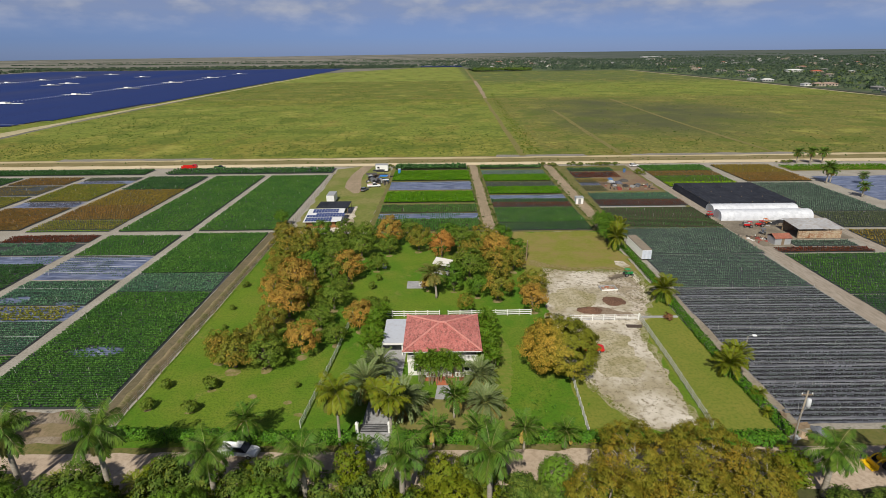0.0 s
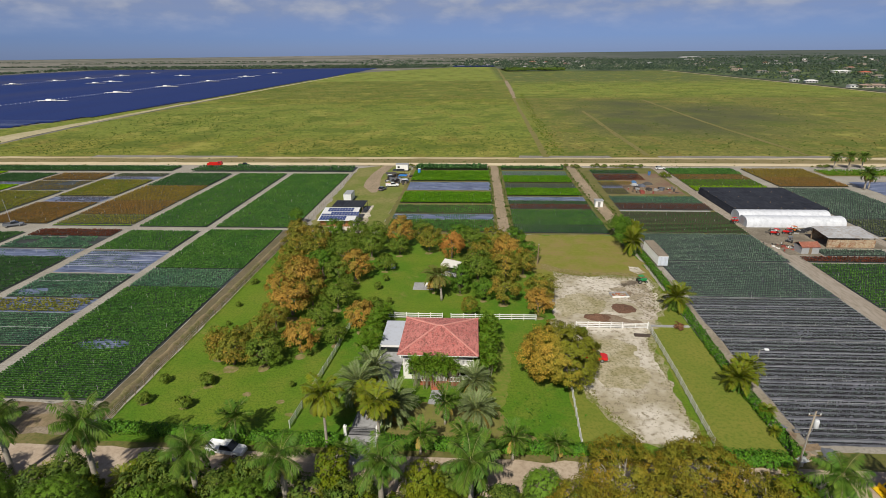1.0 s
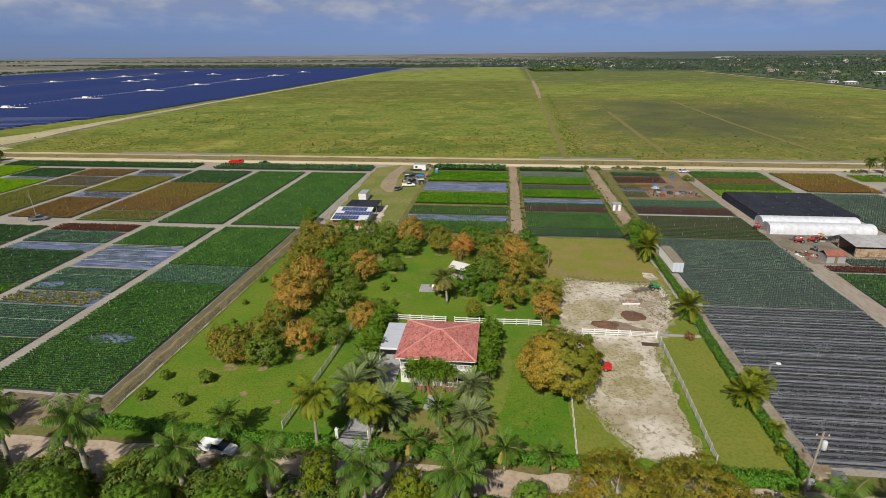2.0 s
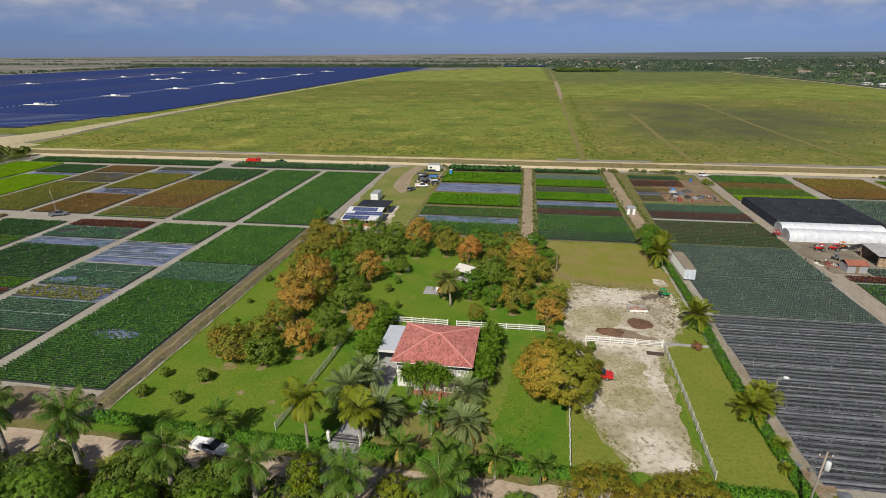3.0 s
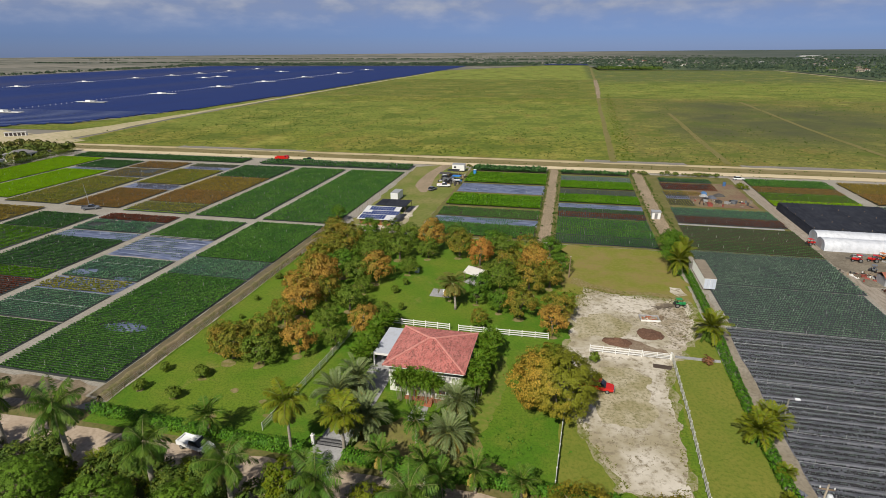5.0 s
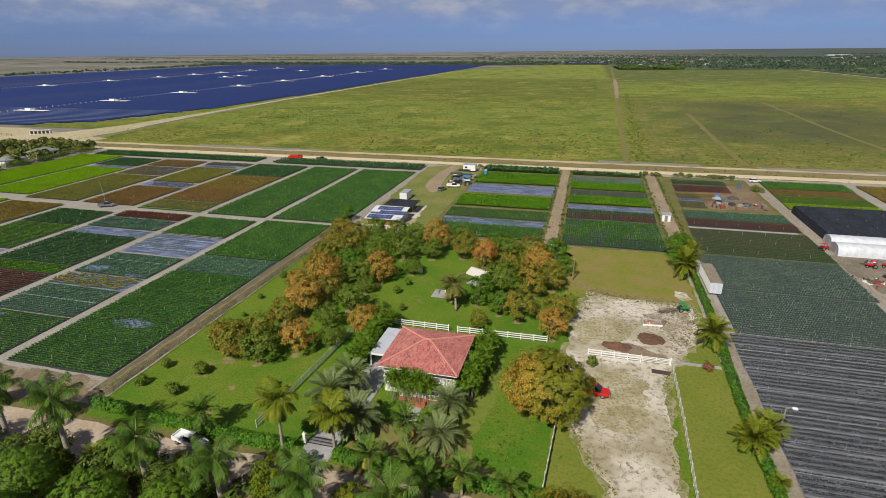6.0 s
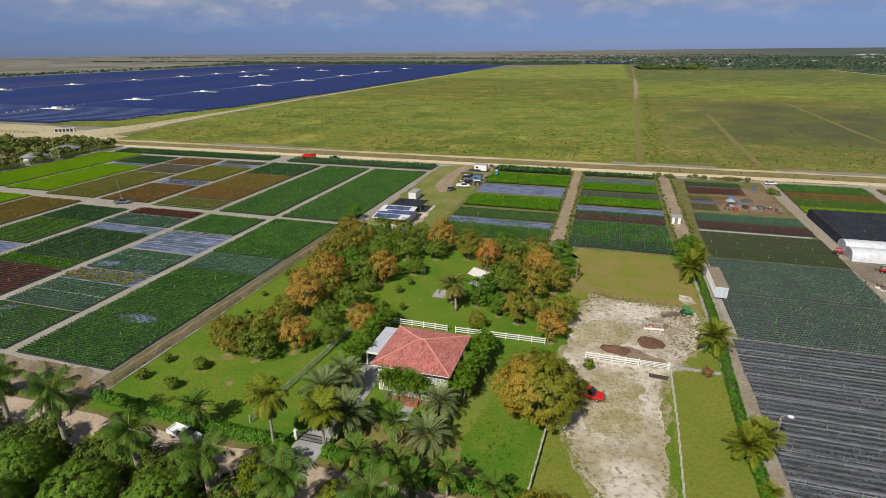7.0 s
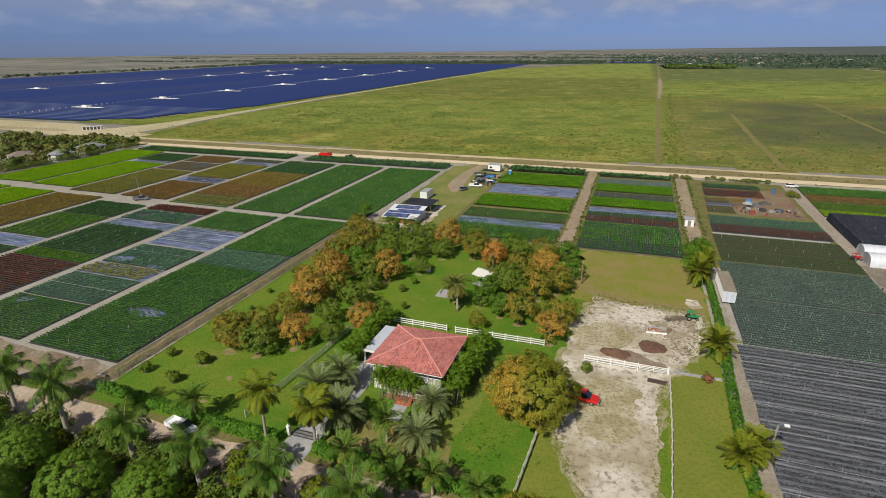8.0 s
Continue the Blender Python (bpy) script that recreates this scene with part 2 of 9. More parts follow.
def meadow_mat():
    """The broad fallow field: yellow-green, streaked along its old rows, with a cloud's shadow painted dark in one
    part.
    """
    m, nt, bs = start_mat("fallow_field_grass", 0.9, 0.0, 0.2)
    col = ramp_mix(nt, noise_fac(nt, 0.007, 0.42, 0.58, detail=5.0, stretch=(1.0, 0.5, 1)), (0.152, 0.190, 0.018), (0.270, 0.240, 0.050))
    col = ramp_mix(nt, noise_fac(nt, 0.020, 0.50, 0.70, detail=6.0, stretch=(1.6, 0.35, 1)), col, (0.150, 0.185, 0.024))
    col = ramp_mix(nt, noise_fac(nt, 0.10, 0.46, 0.62, detail=9.0, stretch=(1, 0.55, 1), rough=0.75), col, (0.095, 0.118, 0.013))
    col = ramp_mix(nt, noise_fac(nt, 0.0022, 0.47, 0.53, detail=1.0, stretch=(0.05, 1.6, 1)), col, (0.165, 0.205, 0.030))
    tc = nt.nodes.new("ShaderNodeTexCoord")
    sep = nt.nodes.new("ShaderNodeSeparateXYZ")
    nt.links.new(tc.outputs["Object"], sep.inputs["Vector"])

    def beyond(axis, lo, hi, other=None):
        r = nt.nodes.new("ShaderNodeMapRange")
        r.inputs["From Min"].default_value, r.inputs["From Max"].default_value = lo, hi
        nt.links.new(sep.outputs[axis], r.inputs["Value"])
        if other is None:
            return r.outputs["Result"]
        mu = nt.nodes.new("ShaderNodeMath")
        mu.operation = "MULTIPLY"
        nt.links.new(r.outputs["Result"], mu.inputs[0])
        nt.links.new(other, mu.inputs[1])
        return mu.outputs["Value"]

    def part_of(fac, k):
        mu = nt.nodes.new("ShaderNodeMath")
        mu.operation = "MULTIPLY"
        mu.inputs[1].default_value = k
        nt.links.new(fac, mu.inputs[0])
        return mu.outputs["Value"]

    # the parcels: browner in the east, greener strips further north
    east = beyond("X", 44, 58)
    col = ramp_mix(nt, part_of(east, 0.8), col, (0.150, 0.146, 0.038))
    col = ramp_mix(nt, part_of(beyond("Y", 628, 644), 0.75), col, (0.128, 0.148, 0.026))
    col = ramp_mix(nt, part_of(beyond("Y", 620, 690, east), 0.75), col, (0.190, 0.240, 0.036))
    col = ramp_mix(nt, part_of(beyond("Y", 1006, 1024), 0.85), col, (0.215, 0.262, 0.044))
    # darker green far parcel, with cloud shade painted into its colour
    col = ramp_mix(nt, part_of(beyond("Y", 880, 1010, east), 0.9), col, (0.080, 0.108, 0.038))
    col = ramp_mix(nt, part_of(noise_fac(nt, 0.05, 0.50, 0.68, detail=8.0, stretch=(1, 0.4, 1), rough=0.7), 0.6), col, (0.230, 0.165, 0.040))
    col = ramp_mix(nt, part_of(noise_fac(nt, 0.32, 0.50, 0.64, detail=8.0, stretch=(1, 0.7, 1), rough=0.78), 0.95), col, (0.062, 0.082, 0.012))
    col = ramp_mix(nt, part_of(noise_fac(nt, 0.45, 0.52, 0.70, detail=6.0, stretch=(0.7, 0.6, 1), rough=0.75), 0.8), col, (0.330, 0.330, 0.070))
    col = ramp_mix(nt, part_of(noise_fac(nt, 0.030, 0.50, 0.58, detail=8.0, rough=0.72), 0.8), col, (0.092, 0.128, 0.016))
    col = ramp_mix(nt, part_of(noise_fac(nt, 0.027, 0.54, 0.66, detail=8.0, rough=0.72), 0.7), col, (0.330, 0.310, 0.070))
    # painted cloud shadow, wide over the eastern half, with a ragged rim
    cloud_shade = None
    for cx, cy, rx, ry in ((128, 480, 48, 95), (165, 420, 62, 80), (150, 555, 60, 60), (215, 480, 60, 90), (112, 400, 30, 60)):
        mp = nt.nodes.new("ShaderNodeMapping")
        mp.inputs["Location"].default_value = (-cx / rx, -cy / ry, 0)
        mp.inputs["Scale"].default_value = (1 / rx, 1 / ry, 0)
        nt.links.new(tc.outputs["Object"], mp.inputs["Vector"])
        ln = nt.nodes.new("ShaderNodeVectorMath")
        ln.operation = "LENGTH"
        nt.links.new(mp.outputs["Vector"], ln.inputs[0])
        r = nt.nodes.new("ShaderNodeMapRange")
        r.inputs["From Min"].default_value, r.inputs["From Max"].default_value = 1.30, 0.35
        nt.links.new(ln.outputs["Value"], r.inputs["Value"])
        if cloud_shade is None:
            cloud_shade = r.outputs["Result"]
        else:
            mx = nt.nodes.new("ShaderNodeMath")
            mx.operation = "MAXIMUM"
            nt.links.new(cloud_shade, mx.inputs[0])
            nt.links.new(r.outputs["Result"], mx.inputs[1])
            cloud_shade = mx.outputs["Value"]
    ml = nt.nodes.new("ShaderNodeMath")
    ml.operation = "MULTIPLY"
    nt.links.new(cloud_shade, ml.inputs[0])
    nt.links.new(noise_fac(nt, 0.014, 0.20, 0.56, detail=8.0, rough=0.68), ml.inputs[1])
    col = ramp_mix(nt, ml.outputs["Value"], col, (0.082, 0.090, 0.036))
    nt.links.new(col, bs.inputs["Base Color"])
    return m


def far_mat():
    """The plain beyond the farm: brown and green strips of marsh, woods and lots, its tones greyed for haze."""
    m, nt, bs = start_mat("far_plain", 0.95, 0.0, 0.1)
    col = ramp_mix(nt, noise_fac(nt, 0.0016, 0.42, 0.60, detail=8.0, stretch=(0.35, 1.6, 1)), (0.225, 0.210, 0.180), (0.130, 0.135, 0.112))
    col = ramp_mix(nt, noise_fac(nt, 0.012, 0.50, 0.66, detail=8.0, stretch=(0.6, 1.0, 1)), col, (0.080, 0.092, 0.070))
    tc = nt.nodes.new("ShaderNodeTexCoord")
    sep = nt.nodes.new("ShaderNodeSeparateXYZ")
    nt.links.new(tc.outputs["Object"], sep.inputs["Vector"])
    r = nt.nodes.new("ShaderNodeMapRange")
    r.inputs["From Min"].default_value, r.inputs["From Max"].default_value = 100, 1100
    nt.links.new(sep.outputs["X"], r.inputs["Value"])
    # eastern woods tone shifted to blue-grey, with haze put into the colour
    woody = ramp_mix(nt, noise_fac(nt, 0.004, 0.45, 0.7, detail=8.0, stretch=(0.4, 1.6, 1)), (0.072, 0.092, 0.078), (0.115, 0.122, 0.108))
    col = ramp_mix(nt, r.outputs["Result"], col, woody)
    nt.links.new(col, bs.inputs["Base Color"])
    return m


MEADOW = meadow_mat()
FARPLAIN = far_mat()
WHITE = paint("white_vinyl_paint", (0.80, 0.80, 0.78), 0.4, dirt=0.2)
WALLWHITE = paint("white_stucco", (0.76, 0.75, 0.72), 0.8, spec=0.2, dirt=0.3)
DARKGLASS = paint("dark_window_glass", (0.015, 0.018, 0.022), 0.08, spec=0.6, dirt=0.05)
BLACK = paint("black_plastic", (0.02, 0.02, 0.022), 0.5, dirt=0.2)
RUBBER = paint("tyre_rubber", (0.02, 0.02, 0.02), 0.85, dirt=0.3)
CHROME = paint("grey_metal", (0.45, 0.46, 0.47), 0.35, metal=0.8, dirt=0.2)
GALV = paint("galvanised_sheet", (0.46, 0.47, 0.48), 0.5, metal=0.35, dirt=0.4)
RED = paint("red_car_paint", (0.55, 0.018, 0.014), 0.25, dirt=0.15)
YELLOW = paint("yellow_machine_paint", (0.78, 0.50, 0.01), 0.35, dirt=0.2)
CARWHITE = paint("white_car_paint", (0.82, 0.83, 0.84), 0.25, dirt=0.1)
CARGREY = paint("grey_car_paint", (0.16, 0.17, 0.19), 0.25, dirt=0.15)
BLUE = paint("blue_plastic", (0.03, 0.20, 0.55), 0.4, dirt=0.2)
BRICK = surface("orange_red_brick_paving", (0.45, 0.15, 0.075), (0.36, 0.13, 0.075), (0.25, 0.10, 0.06), 0.8, 5.0)
CONCRETE = surface("grey_concrete", (0.40, 0.40, 0.41), (0.31, 0.31, 0.32), (0.26, 0.255, 0.25), 0.3, 2.5, bump=0.15)
RUST = surface("rusty_sheet", (0.42, 0.33, 0.22), (0.24, 0.10, 0.045), (0.50, 0.44, 0.33), 0.5, 1.6, rough=0.7)
PALEROOF = surface("weathered_pale_metal_roof", (0.47, 0.48, 0.50), (0.36, 0.36, 0.37), (0.30, 0.25, 0.20), 0.25, 1.2, rough=0.55, bump=0.1)
TAUPE = surface("sun_bleached_brown_roof", (0.30, 0.255, 0.195), (0.23, 0.195, 0.15), (0.20, 0.16, 0.12), 0.6, 3.0, rough=0.7)
WOOD = surface("weathered_wood", (0.30, 0.22, 0.14), (0.22, 0.165, 0.11), (0.15, 0.11, 0.075), 0.6, 4.0, stretch=(1, 1, 0.2))
WARMWOOD = surface("varnished_wood_wall", (0.32, 0.15, 0.06), (0.26, 0.12, 0.05), (0.18, 0.08, 0.035), 0.6, 4.0, rough=0.5)
BARK = surface("grey_brown_bark", (0.17, 0.14, 0.105), (0.115, 0.095, 0.07), (0.24, 0.20, 0.16), 1.2, 8.0, bump=0.6)
PALMBARK = surface("pale_grey_palm_trunk", (0.408, 0.372, 0.318), (0.300, 0.270, 0.222), (0.228, 0.198, 0.156), 1.0, 5.0, bump=0.4, stretch=(0.4, 0.4, 3.0))
CROWNSHAFT = surface("green_palm_shaft", (0.12, 0.20, 0.05), (0.16, 0.22, 0.07), None, 1.0, 4.0, rough=0.45)
TILE = tile_mat()
TILECAP = surface("pale_salmon_ridge_tile", (0.62, 0.29, 0.25), (0.55, 0.24, 0.205), (0.44, 0.18, 0.15), 0.8, 4.0, rough=0.75)
SHADENET = surface("black_shade_net", (0.016, 0.018, 0.026), (0.028, 0.031, 0.042), (0.045, 0.048, 0.058), 0.12, 0.9, rough=0.75, spec=0.15, stretch=(1.6, 0.3, 1))
FILMWHITE = surface("white_greenhouse_film", (0.68, 0.70, 0.74), (0.60, 0.62, 0.67), (0.50, 0.52, 0.56), 0.2, 0.8, rough=0.4, bump=0.1, depth=0.05)
# base blue raised to carry the sky's reflection
SOLAR = paint("solar_cell_glass", (0.018, 0.042, 0.180), 0.12, spec=0.6, dirt=0.08)
# paler purple patches painted in for cloud shade and glare over the panels
SOLARFAR = surface("dark_blue_solar_glass_glare", (0.011, 0.028, 0.130), (0.034, 0.042, 0.108), (0.008, 0.021, 0.110), 0.004, 0.2, rough=0.45, spec=0.10, bump=0, lo=0.46, hi=0.64)
# colour of the strips that imitate reflected light along the front rows
ROWGLINT = paint("blue_grey_row_glint", (0.16, 0.19, 0.27), 0.5, dirt=0.1)
COLD = paint("silver_frame", (0.55, 0.56, 0.58), 0.4, metal=0.5, dirt=0.1)

# foliage
MANGO_GREEN = leafy("mango_leaves_green", (0.128, 0.205, 0.022), (0.190, 0.235, 0.030), (0.088, 0.140, 0.014))
MANGO_BRIGHT = leafy("mango_leaves_bright_green", (0.105, 0.225, 0.018), (0.145, 0.235, 0.020), (0.060, 0.135, 0.012))
MANGO_MIXED = leafy("mango_leaves_green_and_rust", (0.205, 0.222, 0.026), (0.385, 0.245, 0.040), (0.140, 0.150, 0.019), lo=0.42, hi=0.62)
MANGO_RUST = leafy("mango_flush_rust_orange", (0.475, 0.275, 0.050), (0.270, 0.240, 0.036), (0.340, 0.200, 0.042), lo=0.40, hi=0.64)
MANGO_RED = leafy("mango_flush_brick_orange", (0.504, 0.231, 0.049), (0.313, 0.210, 0.035), (0.410, 0.197, 0.046), lo=0.45, hi=0.68)
OLIVE_LEAF = leafy("olive_brown_leaves", (0.210, 0.205, 0.018), (0.340, 0.215, 0.022), (0.185, 0.190, 0.020), patch=0.22)
LIME_LEAF = leafy("yellow_green_leaves", (0.139, 0.192, 0.006), (0.090, 0.160, 0.010), (0.182, 0.197, 0.010))
HEDGE_LEAF = leafy("hedge_leaves_green", (0.086, 0.226, 0.017), (0.114, 0.256, 0.015), (0.038, 0.118, 0.010), patch=0.6)
PALM_LEAF = leafy("palm_leaflets_green", (0.085, 0.195, 0.022), (0.140, 0.220, 0.024), (0.075, 0.150, 0.022), patch=0.5, shine=0.12, rough=0.55)
PALM_YELLOW = leafy("palm_leaflets_yellow_green", (0.200, 0.245, 0.014), (0.130, 0.205, 0.015), (0.270, 0.255, 0.018), patch=0.5)
PALM_GREY = leafy("date_palm_leaflets_grey_green", (0.160, 0.225, 0.070), (0.115, 0.175, 0.045), (0.360, 0.410, 0.200), patch=0.5, shine=0.3, rough=0.5)
DATE_DRY = leafy("date_palm_old_leaflets", (0.400, 0.270, 0.050), (0.250, 0.230, 0.050), (0.480, 0.300, 0.070), patch=0.6)
PALM_OLIVE = leafy("ageing_palm_leaflets", (0.180, 0.190, 0.040), (0.130, 0.160, 0.030), (0.240, 0.220, 0.060), patch=0.6)
PALM_DRY = leafy("dry_palm_leaflets", (0.433, 0.305, 0.071), (0.320, 0.247, 0.050), (0.527, 0.381, 0.114), patch=0.6)
ARECA_LEAF = leafy("areca_leaflets_green", (0.110, 0.235, 0.014), (0.078, 0.180, 0.012), (0.185, 0.280, 0.018), patch=0.5, shine=0.15, rough=0.55)
# leaf greens shifted towards blue; distance haze is painted into them
FARWOOD = leafy("far_woods_leaves_hazed", (0.060, 0.098, 0.062), (0.098, 0.138, 0.072), (0.048, 0.078, 0.060), patch=0.02, through_light=0.05)
SHRUB_LEAF = leafy("low_shrub_leaves", (0.075, 0.130, 0.020), (0.055, 0.108, 0.016), (0.125, 0.170, 0.030), patch=0.2, through_light=0.1)
SCRUB_LEAF = leafy("scrub_leaves", (0.130, 0.180, 0.034), (0.200, 0.185, 0.048), (0.085, 0.120, 0.024), patch=0.1)
GARDEN_LEAF = leafy("garden_shrub_leaves", (0.108, 0.182, 0.027), (0.169, 0.203, 0.030), (0.061, 0.115, 0.016), patch=0.5)
def crop_leaf(name, a, b, c, patch):
    return leafy(name, *(tuple(1.35 * v for v in col) for col in (a, b, c)), patch=patch, through_light=0.2)


CROPS = {
    "green": crop_leaf("crop_leaves_green", (0.066, 0.169, 0.031), (0.095, 0.212, 0.036), (0.036, 0.099, 0.022), patch=0.12),
    "dark": crop_leaf("crop_leaves_dark_green", (0.047, 0.121, 0.036), (0.067, 0.148, 0.040), (0.030, 0.079, 0.025), patch=0.12),
    "teal": crop_leaf("crop_leaves_blue_green", (0.088, 0.186, 0.110), (0.130, 0.243, 0.125), (0.050, 0.124, 0.080), patch=0.12),
    "bright": crop_leaf("crop_leaves_bright_green", (0.082, 0.201, 0.007), (0.109, 0.232, 0.008), (0.048, 0.132, 0.006), patch=0.12),
    "lime": crop_leaf("crop_leaves_lime", (0.218, 0.389, 0.002), (0.179, 0.350, 0.002), (0.129, 0.212, 0.006), patch=0.12),
    "olive": crop_leaf("crop_leaves_olive", (0.196, 0.211, 0.033), (0.259, 0.223, 0.042), (0.134, 0.164, 0.025), patch=0.12),
    "orange": crop_leaf("crop_leaves_bronze_orange", (0.270, 0.150, 0.042), (0.215, 0.140, 0.042), (0.165, 0.115, 0.034), patch=0.12),
    "red": crop_leaf("crop_leaves_red", (0.175, 0.042, 0.024), (0.125, 0.045, 0.024), (0.078, 0.042, 0.020), patch=0.2),
    "gold": crop_leaf("crop_leaves_golden", (0.270, 0.195, 0.036), (0.225, 0.165, 0.034), (0.165, 0.140, 0.030), patch=0.2),
    "purple": crop_leaf("crop_leaves_purple_grey", (0.093, 0.079, 0.110), (0.124, 0.107, 0.128), (0.070, 0.087, 0.052), patch=0.2),
    "slate": crop_leaf("crop_leaves_slate_green", (0.112, 0.172, 0.122), (0.160, 0.226, 0.160), (0.078, 0.126, 0.092), patch=0.12),
    "grey": crop_leaf("crop_leaves_grey_green", (0.109, 0.135, 0.066), (0.137, 0.158, 0.082), (0.070, 0.096, 0.045), patch=0.12),
}

# ---- building blocks ----
rng = np.random.default_rng(7)


def mesh_object(name, verts, faces, mats, parent=None, label="", smooth=False, index=None):
    me = bpy.data.meshes.new(name)
    me.from_pydata([tuple(v) for v in verts], [], faces)
    for m in (mats if isinstance(mats, (list, tuple)) else [mats]):
        me.materials.append(m)
    if index is not None:
        me.polygons.foreach_set("material_index", index)
    if smooth:
        me.polygons.foreach_set("use_smooth", [True] * len(me.polygons))
    me.update()
    ob = new(name, me)
    if parent:
        ob.parent = parent
    if label:
        ob["label"] = label
    return ob


def part(name, bm, material, parent=None, label="", smooth=False):
    """Links a bmesh as one mesh object under a thing or a part."""
    me = bpy.data.meshes.new(name)
    bmesh.ops.recalc_face_normals(bm, faces=bm.faces)
    if smooth:
        for f in bm.faces:
            f.smooth = True
    bm.to_mesh(me)
    bm.free()
    me.materials.append(material)
    ob = new(name, me)
    if parent:
        ob.parent = parent
    if label:
        ob["label"] = label
    return ob


def thing(name, m, label, category, group="", kind=""):
    """An Empty at the base of a thing that parents its parts."""
    ob = new(name)
    ob.matrix_basis = m
    ob.empty_display_size = 0.3
    return tagged(ob, label, category, group, kind)


def box(bm, x0, x1, y0, y1, z0, z1, bevel=0.0, m=None):
    """Adds a box, its edges bevelled where asked, to a bmesh."""
    vs = [bm.verts.new((x, y, z)) for z in (z0, z1) for y in (y0, y1) for x in (x0, x1)]
    fs = [bm.faces.new([vs[i] for i in q]) for q in ((0, 2, 3, 1), (4, 5, 7, 6), (0, 1, 5, 4), (2, 6, 7, 3), (0, 4, 6, 2), (1, 3, 7, 5))]
    if bevel:
        out = bmesh.ops.bevel(bm, geom=list({e for f in fs for e in f.edges}), offset=bevel, segments=1, affect="EDGES")
        vs = list({v for f in out["faces"] for v in f.verts} | {v for v in vs if v.is_valid})
    if m:
        bmesh.ops.transform(bm, matrix=m, verts=vs)
    return vs


def boxes(name, material, parent, *spans, bevel=0.0, label=""):
    bm = bmesh.new()
    for s in spans:
        box(bm, *s, bevel=bevel)
    return part(name, bm, material, parent, label)


def tube(bm, points, radii, sides=7, caps=True):
    """A tapered tube along points."""
    rings = []
    for i, p in enumerate(points):
        p = Vector(p)
        d = (Vector(points[min(i + 1, len(points) - 1)]) - Vector(points[max(i - 1, 0)])).normalized()
        u = d.cross(Vector((0.31, 0.95, 0.05)) if abs(d.z) > 0.5 else Vector((0, 0, 1))).normalized()
        v = d.cross(u)
        rings.append([bm.verts.new(p + (u * math.cos(a) + v * math.sin(a)) * radii[i]) for a in (2 * math.pi * k / sides for k in range(sides))])
    for a, b in zip(rings, rings[1:]):
        for k in range(sides):
            bm.faces.new((a[k], a[(k + 1) % sides], b[(k + 1) % sides], b[k]))
    if caps:
        bm.faces.new(rings[-1])
        bm.faces.new(rings[0][::-1])


def quads_object(name, quads, material, parent=None, label=""):
    """One mesh of many loose four-cornered leaves; quads: an array (n, 4, 3)."""
    n = len(quads)
    me = bpy.data.meshes.new(name)
    me.vertices.add(4 * n)
    me.vertices.foreach_set("co", np.ascontiguousarray(quads, dtype=np.float32).ravel())
    me.loops.add(4 * n)
    me.loops.foreach_set("vertex_index", np.arange(4 * n, dtype=np.int32))
    me.polygons.add(n)
    me.polygons.foreach_set("loop_start", np.arange(0, 4 * n, 4, dtype=np.int32))
    me.materials.append(material)
    me.update(calc_edges=True)
    ob = new(name, me)
    if parent:
        ob.parent = parent
    if label:
        ob["label"] = label
    return ob


def unit(a):
    return a / np.maximum(np.linalg.norm(a, axis=-1, keepdims=True), 1e-9)


def leaf_quads(at, along, facing, length, width):
    """Pointed leaves: from at, along a direction, with faces towards facing; length and width arrays or numbers."""
    along = unit(along)
    side = unit(np.cross(along, facing))
    up = np.cross(side, along)
    ln, wd = np.broadcast_to(length, len(at))[:, None], np.broadcast_to(width, len(at))[:, None]
    mid = at + along * ln * 0.45 + up * ln * 0.06
    return np.stack([at, mid + side * wd * 0.5, at + along * ln, mid - side * wd * 0.5], axis=1)


def sheet(name, corners, z, material, label, category="ground", step=0.0, ragged=0.0, seed=0, kind="structure"):
    """A flat patch of ground; its rim may be ragged."""
    pts = []
    for i, (x, y) in enumerate(corners):
        x2, y2 = corners[(i + 1) % len(corners)]
        n = max(1, int(math.hypot(x2 - x, y2 - y) / step)) if step else 1
        for k in range(n):
            px_, py_ = x + (x2 - x) * k / n, y + (y2 - y) * k / n
            if ragged:
                px_ += ragged * noise.noise((px_ * 0.35, py_ * 0.35, seed)) * 1.6 + ragged * 0.5 * noise.noise((px_ * 1.3, py_ * 1.3, seed + 5))
                py_ += ragged * noise.noise((px_ * 0.35, py_ * 0.35, seed + 9)) * 1.6 + ragged * 0.5 * noise.noise((px_ * 1.3, py_ * 1.3, seed + 3))
            pts.append((px_, py_, z))
    bm = bmesh.new()
    f = bm.faces.new([bm.verts.new(p) for p in pts])
    bmesh.ops.triangulate(bm, faces=[f])
    if sum(f.normal.z for f in bm.faces) < 0:
        bmesh.ops.reverse_faces(bm, faces=bm.faces)
    me = bpy.data.meshes.new(name)
    bm.to_mesh(me)
    bm.free()
    me.materials.append(material)
    return tagged(new(name, me), label, category, kind=kind)


